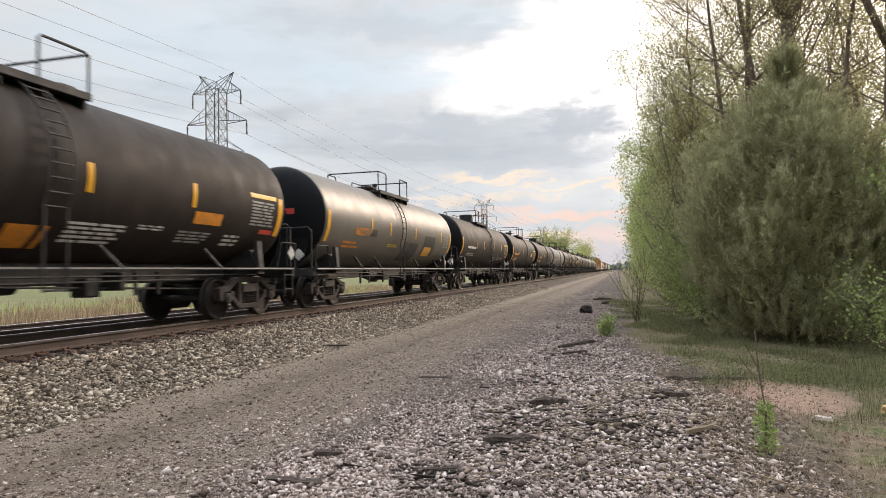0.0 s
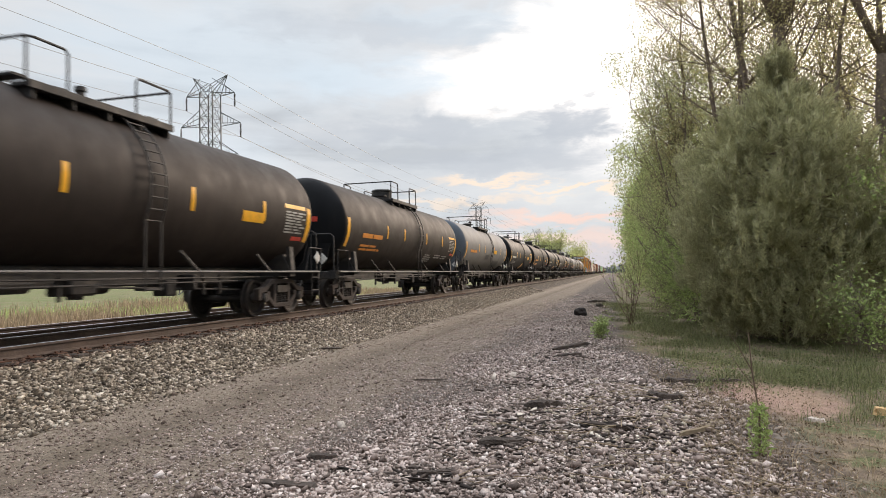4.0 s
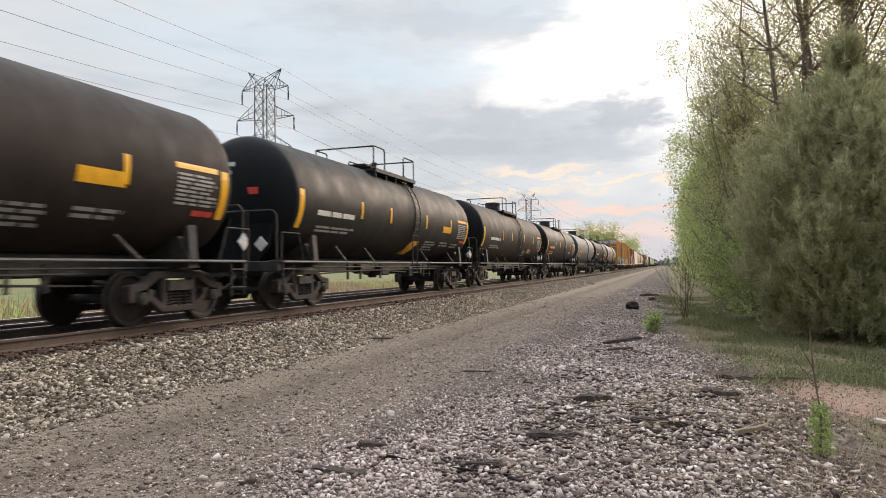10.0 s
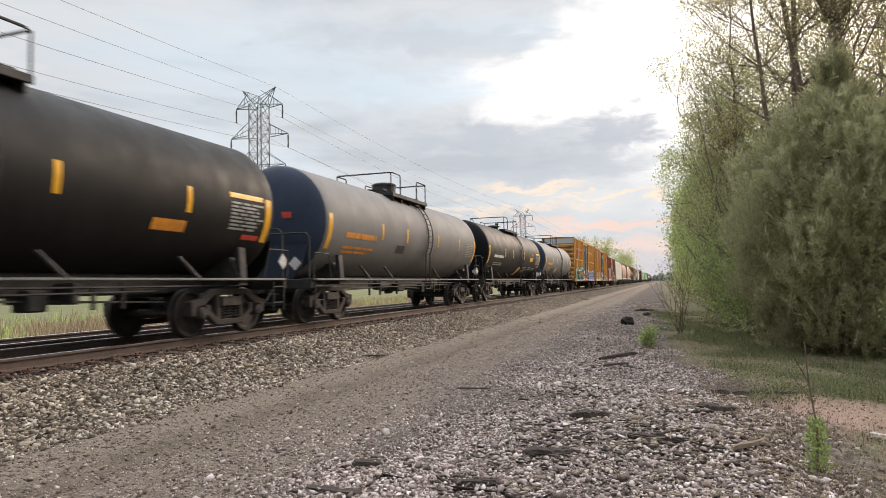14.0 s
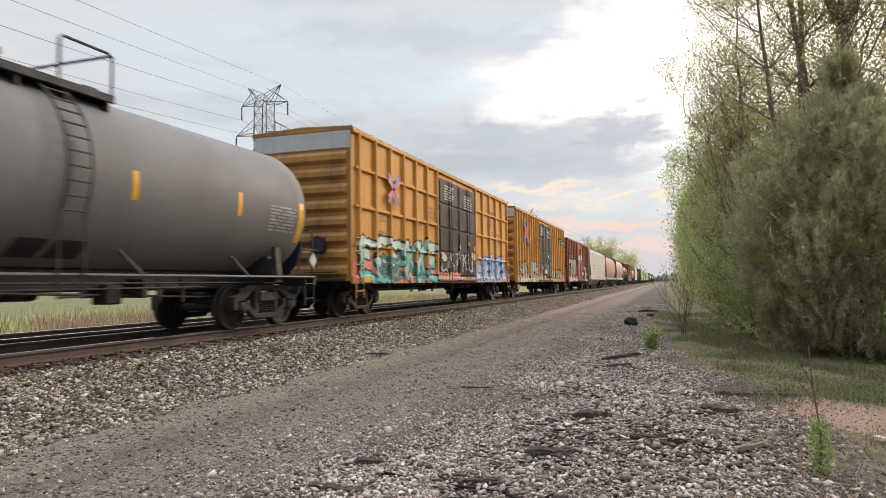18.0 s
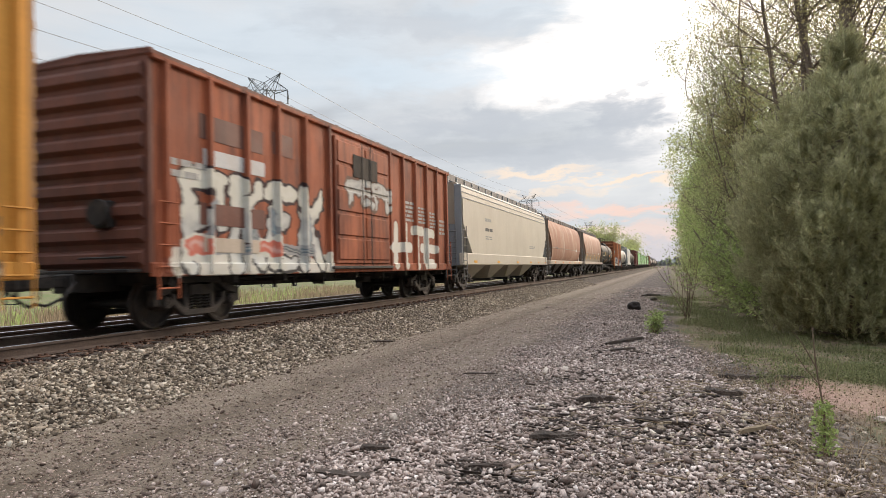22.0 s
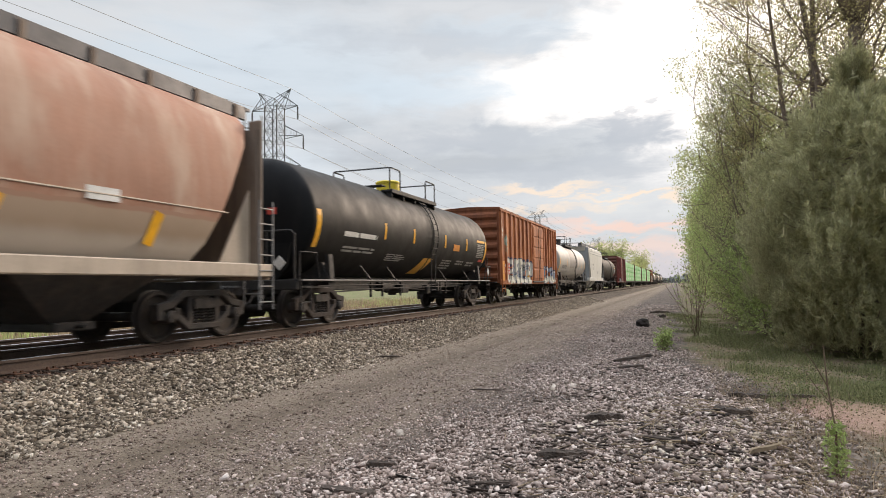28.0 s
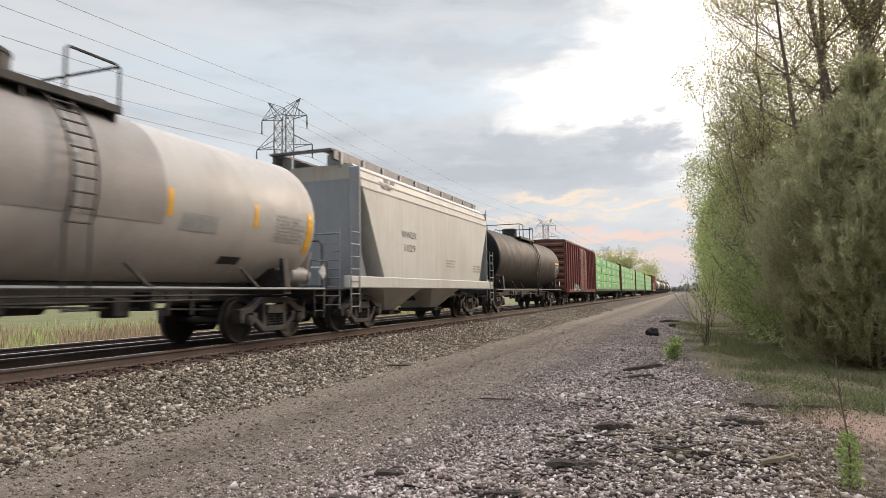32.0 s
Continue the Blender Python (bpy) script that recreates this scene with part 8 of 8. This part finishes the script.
def emblem(car, y, z, x, w, h):
    """Crossed red and blue bars in pairs, a plain railway emblem."""
    arms = [(sy, sz) for sy in (-1, 1) for sz in (-1, 1)]
    for colour, lift, ends in (("blue", 0.0, [(sy * 0.95, sz, sy * 0.08, sz * 0.22) for sy, sz in arms]), ("red", 0.004, [(sy, sz * 0.60, sy * 0.05, sz * 0.02) for sy, sz in arms])):
        for a, c, d, e in ends:
            dy, dz = (d - a) * w, (e - c) * h
            slanted(car, "emblem_bar", y + (a + d) / 2 * w, z + (c + e) / 2 * h, math.hypot(dy, dz) * 1.12, 0.19 * w + 0.04, math.degrees(math.atan2(dz, dy)), x + lift, M[colour])


def yellow_box(label, paint, near, far, beams, posts, seed, mark):
    L, body = far - near, far - near - 2.1
    rnd = random.Random(seed)
    h = body / 2
    c = box_car(label, L, body, paint, M["end_yellow"], 5.18, posts, beams, [(-2.15, 0.20, 1.12, 4.85, 0.05, 4), (0.24, 2.60, 1.12, 4.85, 0.05, 4)], door_spray, 8, 1.52, 1.0, M["ridge_grey"], "castdark")
    emblem(c, *mark)
    for y0, y1, z0, z1, r in ((-7.6, -6.5, 2.75, 2.95, 1), (-7.6, -6.7, 2.35, 2.52, 1), (-3.3, -2.5, 3.2, 3.7, 3), (-4.4, -3.6, 2.75, 3.0, 2), (6.0, 7.2, 2.6, 3.2, 4)):
        bars(c, "stencil", y0, y1, z0, z1, r, M["end_yellow"], rnd, x=1.535)
    for d0, z0, z1 in ((-1.9, 4.05, 4.65), (0.6, 3.95, 4.55)):
        bars(c, "door_notice", d0 + 0.3, d0 + 1.5, z0, z1, 6, M["greytext" if beams else "white"], rnd, x=1.615)
    if beams:
        for y0, y1, z0, z1 in ((5.2, 5.75, 4.12, 4.32), (5.4, 5.58, 3.55, 4.12), (5.95, 6.5, 4.12, 4.32), (6.15, 6.33, 3.55, 4.12)):
            side_sheet(c, "maroon_mark", y0, y1, z0, z1, 1.532, M["end_brown"])
        bars(c, "stencil", 5.2, 7.4, 3.15, 3.4, 1, M["end_yellow"], rnd, x=1.535)
    for y in (-8.6, 7.95):
        side_sheet(c, "reflector", y, y + 0.6, 0.96, 1.10, 1.585, M["yellow"], "yellow reflector")
    for k in range(9):
        y, z = rnd.uniform(-2.0, 2.4), rnd.uniform(1.4, 2.6)
        side_sheet(c, "sticker", y, y + rnd.uniform(0.12, 0.35), z, z + rnd.uniform(0.12, 0.3), 1.612, M[rnd.choice(("white", "greytext", "yellow"))])
    return place(c, near, far)


BEAMS3 = lambda h: [(z, 0.045, a, b) for z in (2.0, 3.05, 4.10) for a, b in ((-h, -2.2), (2.65, h))]
ya = even_posts(-8.7, -2.3, 7) + even_posts(2.75, 8.7, 6)
yellow_box("orange-yellow box car with black plug doors and teal graffiti", paint_a, 228.75, 249.05, BEAMS3(8.9), ya, 21, (-6.42, 3.80, 1.62, 0.42, 0.42))
yb = even_posts(-8.95, -2.3, 10) + even_posts(2.75, 8.95, 8)
yellow_box("orange-yellow box car with black plug doors and cream graffiti", paint_b, 248.7, 269.2, [], yb, 22, (-6.50, 3.88, 1.62, 0.58, 0.70))

c = box_car("red-brown box car with sliding door and white graffiti", 17.0, 15.2, paint_c, M["end_brown"], 4.68, even_posts(-7.25, -1.7, 6) + even_posts(2.0, 7.25, 6), [], [(-1.5, 1.8, 1.15, 4.4, 0.10, 5)], paint_c, 9, 1.50)
rnd = random.Random(31)
for y0, y1, z0, z1, r in ((3.0, 4.0, 2.5, 3.2, 5), (4.4, 5.2, 2.5, 3.1, 5), (5.5, 6.2, 2.4, 3.0, 5), (6.5, 7.2, 2.2, 2.8, 4), (-1.0, 0.4, 3.3, 3.9, 3), (-7.2, -6.2, 2.6, 3.0, 2)):
    bars(c, "stencil", y0, y1, z0, z1, r, M["greytext"], rnd, x=1.51)
for y0, y1, z0, z1, mm in ((-6.4, -4.45, 3.42, 3.88, "end_brown"), (-4.1, -3.3, 3.50, 3.98, "end_brown"), (-6.3, -4.4, 2.95, 3.25, "ridge_grey"), (-6.4, -4.4, 1.85, 2.25, "end_brown"), (-0.6, 0.9, 3.45, 4.05, "door_black"), (-6.3, -4.6, 1.35, 1.62, "hop_sill")):
    side_sheet(c, "repaint_patch", y0, y1, z0, z1, 1.503 if y0 < -1 else 1.64, M[mm])
place(c, 269.3, 286.3)

c = hopper_car("cream covered hopper with grey ends and orange reflectors", 20.1, 18.7, M["hop_cream"], M["hop_grey"], M["hop_cream"], 4.90, "flat", 4, 1.58, (1.11, 1.60), 1.25, over=0.2)
rnd = random.Random(41)
bars(c, "lettering", -6.0, -4.8, 3.05, 3.30, 1, M["greytext"], rnd, x=1.585)
bars(c, "lettering", -6.0, -4.4, 2.60, 2.85, 1, M["darktext"], rnd, x=1.585)
bars(c, "lettering", -6.0, -4.6, 2.25, 2.45, 2, M["greytext"], rnd, x=1.585)
bars(c, "stencil", 3.8, 5.6, 2.05, 2.25, 2, M["greytext"], rnd, x=1.585)
for y in (-8.0, -4.0, 0.2, 3.8, 6.2, 8.6):
    side_sheet(c, "reflector", y, y + 0.5, 1.20, 1.30, 1.605, M["yellow"], "orange-yellow reflector")
place(c, 286.35, 306.45)

for near, far, seed in ((306.0, 325.7, 51), (325.7, 345.3, 52)):
    rnd = random.Random(seed)
    # castdark on the chutes stands in for their shade; dark ends likewise
    c = hopper_car("faded salmon covered hopper with rounded flanks", far - near, far - near - 2.1, M["hop_pink"] if seed == 51 else salmon_tan, M["hop_end_shade"], M["hop_sill"], 4.76, "round", 4, 1.60, (1.16, 1.42), 1.75, cut=1.0, walk_z=0.30, chutes="castdark", gusset=M["hop_sill"], over=0.40)
    for y in (-6.8, -3.2, 0.4, 3.6, 6.6):
        if seed == 51:
            side_sheet(c, "reflector", y, y + 0.5, 1.22, 1.35, 1.622, M["orange"], "orange reflector")
        else:
            o = slanted(c, "reflector", y * 0.9, 1.92, 0.58, 0.20, 72, 1.530, M["yellow"])
            o.rotation_euler.y = radians(10.6)
    side_sheet(c, "panel", 4.6, 5.2, 2.25, 2.45, 1.602, M["white"], "small white panel")
    bars(c, "stencil", -6.4, -5.2, 2.30, 2.44, 2, M["darktext"], rnd, x=1.606)
    place(c, near, far)

c = tank_car("black tank car with yellow manway and white lettering", 17.0, "tank_black", top="housing", dome="dome_yellow", name_rows=WHITE_NAME + (("stencil", -2.9, -1.4, 1.70, 1.92, 4, "greytext"),) + DATA, extra=(("flag", -0.3, 0.55, 1.36, 1.88, "yellow"), ("panel", 2.8, 3.5, 2.24, 2.48, "orange")), flank=(-3.35, -1.15, 1.85, 4.4), seed=61, deck=2.0)
place(c, 345.3, 362.3)

c = box_car("rusty orange-brown box car with white and blue graffiti", 16.9, 15.1, paint_d, M["end_rust"], 4.62, even_posts(-7.4, -0.6, 8, 0.10) + even_posts(3.1, 7.4, 6, 0.10), [], [(-0.3, 2.7, 1.15, 4.35, 0.10, 5)], paint_d, 7, 1.50)
rnd = random.Random(71)
for y0, y1, z0, z1 in ((-6.95, -6.35, 1.72, 1.98), (-6.95, -6.35, 1.42, 1.66), (-5.95, -5.60, 1.72, 1.98), (-5.95, -5.60, 1.42, 1.66), (-6.95, -6.5, 1.02, 1.16)):
    side_sheet(c, "panel", y0, y1, z0, z1, 1.512, M["red"], "faded red repaint panel")
    if z1 > 1.2:
        bars(c, "stencil", y0 + 0.05, y1 - 0.02, z0 + 0.03, z1 - 0.02, 1, M["white"], rnd, x=1.522)
side_sheet(c, "panel", -7.42, -7.02, 1.12, 2.05, 1.602, M["orange"], "tall orange reflector panel")
place(c, 362.3, 379.2)

c = tank_car("off-white tank car with a grey-brown middle band and dark numerals", 15.9, "tank_white", top="housing", stripe="yellow", text="darktext",
             extra=(("band", -1.95, 2.2, 2.16, 4.10, "tank_patch"), ("panel", 2.6, 3.5, 2.1, 2.4, "greytext"), ("panel", 3.9, 4.5, 1.58, 1.72, "blackpatch")), name_rows=(("stencil", -5.4, -3.4, 1.72, 1.92, 2, "greytext"), ("stencil", -3.1, -2.0, 1.8, 1.95, 2, "greytext")), flank=(-3.3, -1.55, 2.3, 4.6), drum="tank_white", pipe="palepipe", frames="castdark", seed=81)
part("lettering", lay_on_tank(text_mesh("ETCX 21122", 0.24, M["darktext"], 1.95, 0.010), -4.45, 2.17, 1.48, 2.63), None, c, "dark painted car number")
place(c, 379.2, 394.7)

c = hopper_car("pale grey two-bay hopper car with dark lettering", 13.6, 11.3, M["hop_white"], M["hop_grey"], M["hop_white"], 4.76, "flat", 2, 1.58, (1.12, 1.43), 1.3, cut=0.8, walk_z=0.34)
for words, y, z, hh, ww in (("WWUX", -2.6, 2.72, 0.22, 1.15), ("1029", -2.6, 2.32, 0.22, 0.8)):
    part("lettering", text_mesh(words, hh, M["darktext"], ww), None, c, "dark painted car number", (1.588, y, z))
rnd = random.Random(91)
for y0, y1, z0, z1, r in ((0.6, 1.6, 1.85, 2.15, 3), (3.6, 4.6, 1.75, 2.05, 3), (-4.2, -3.6, 1.22, 1.34, 1)):
    bars(c, "stencil", y0, y1, z0, z1, r, M["greytext"], rnd, x=1.588)
bars(c, "end_lettering", -4.4, -3.6, 3.9, 4.2, 2, M["darktext"], rnd, x=1.588)
place(c, 394.7, 408.3)

place(tank_car("short black tank car with rusty bands", 17.1, "tank_brown", top="housing", stripe=None, seed=95), 408.3, 425.4)
c = box_car("maroon box car with dark roof", 16.9, 15.2, paint_e, M["end_brown"], 4.62, even_posts(-7.4, -1.6, 7) + even_posts(2.0, 7.4, 7), [], [(-1.4, 1.8, 1.15, 4.35, 0.10, 5)], paint_e, 8, 1.50)
place(c, 425.4, 442.3)
s0 = 442.3
for i in range(4):
    place(lumber_car("flat car stacked with green-wrapped lumber bundles", 25.4, 100 + i), s0, s0 + 25.4)
    s0 += 25.4
c = box_car("red-brown box car far down the train", 17.2, 15.4, paint_c, M["end_brown"], 4.68, even_posts(-7.5, -1.7, 6) + even_posts(2.0, 7.5, 6), [], [(-1.5, 1.8, 1.15, 4.4, 0.10, 5)], paint_c, 9, 1.50)
place(c, s0, s0 + 17.2)
s0 += 17.2
for i in range(9):
    if i < 2:
        c = tank_car("dark tank car far down the train", 17.0, ("tank_black", "tank_white")[i], seed=200 + i)
        tails = (c,) if i == 0 else (*tails, c)
    else:
        c = copy_thing(tails[(0, 0, 1, 0, 0, 1, 0)[i - 2]], pose(0, 0, 0))
    place(c, s0, s0 + 17.0)
    s0 += 17.0


def motions():
    """The train rolls towards and past the camera; each wheelset turns while its car is near."""
    end = 32.0
    for car, s in TRAIN:
        walk(car, [(t, pose(TRACK, s - SPEED * t, RAIL)) for t in (0.0, 8.0, 16.0, 24.0, end)])
        ta, tb = max(0.0, (s - 42) / SPEED), min(end, (s + 8) / SPEED)
        if ta >= end - 0.2 or tb <= 0.1:
            continue
        fa, fb = int(ta * FPS), int(tb * FPS)
        for truck in car.children:
            if not truck.name.startswith("truck"):
                continue
            for ws in truck.children:
                if not ws.name.startswith("wheelset"):
                    continue
                y = ws.location.y
                rows = []
                if fa > 0:
                    rows.append((0.0, pose(0, y, WHEEL_R)))
                for f in range(fa, fb + 1):
                    a = math.degrees(SPEED * (f - fa) / FPS / WHEEL_R)
                    rows.append((f / FPS, pose(0, y, WHEEL_R, a % 360)))
                if fb < end * FPS:
                    rows.append((end, rows[-1][1]))
                walk(ws, rows)
motions()
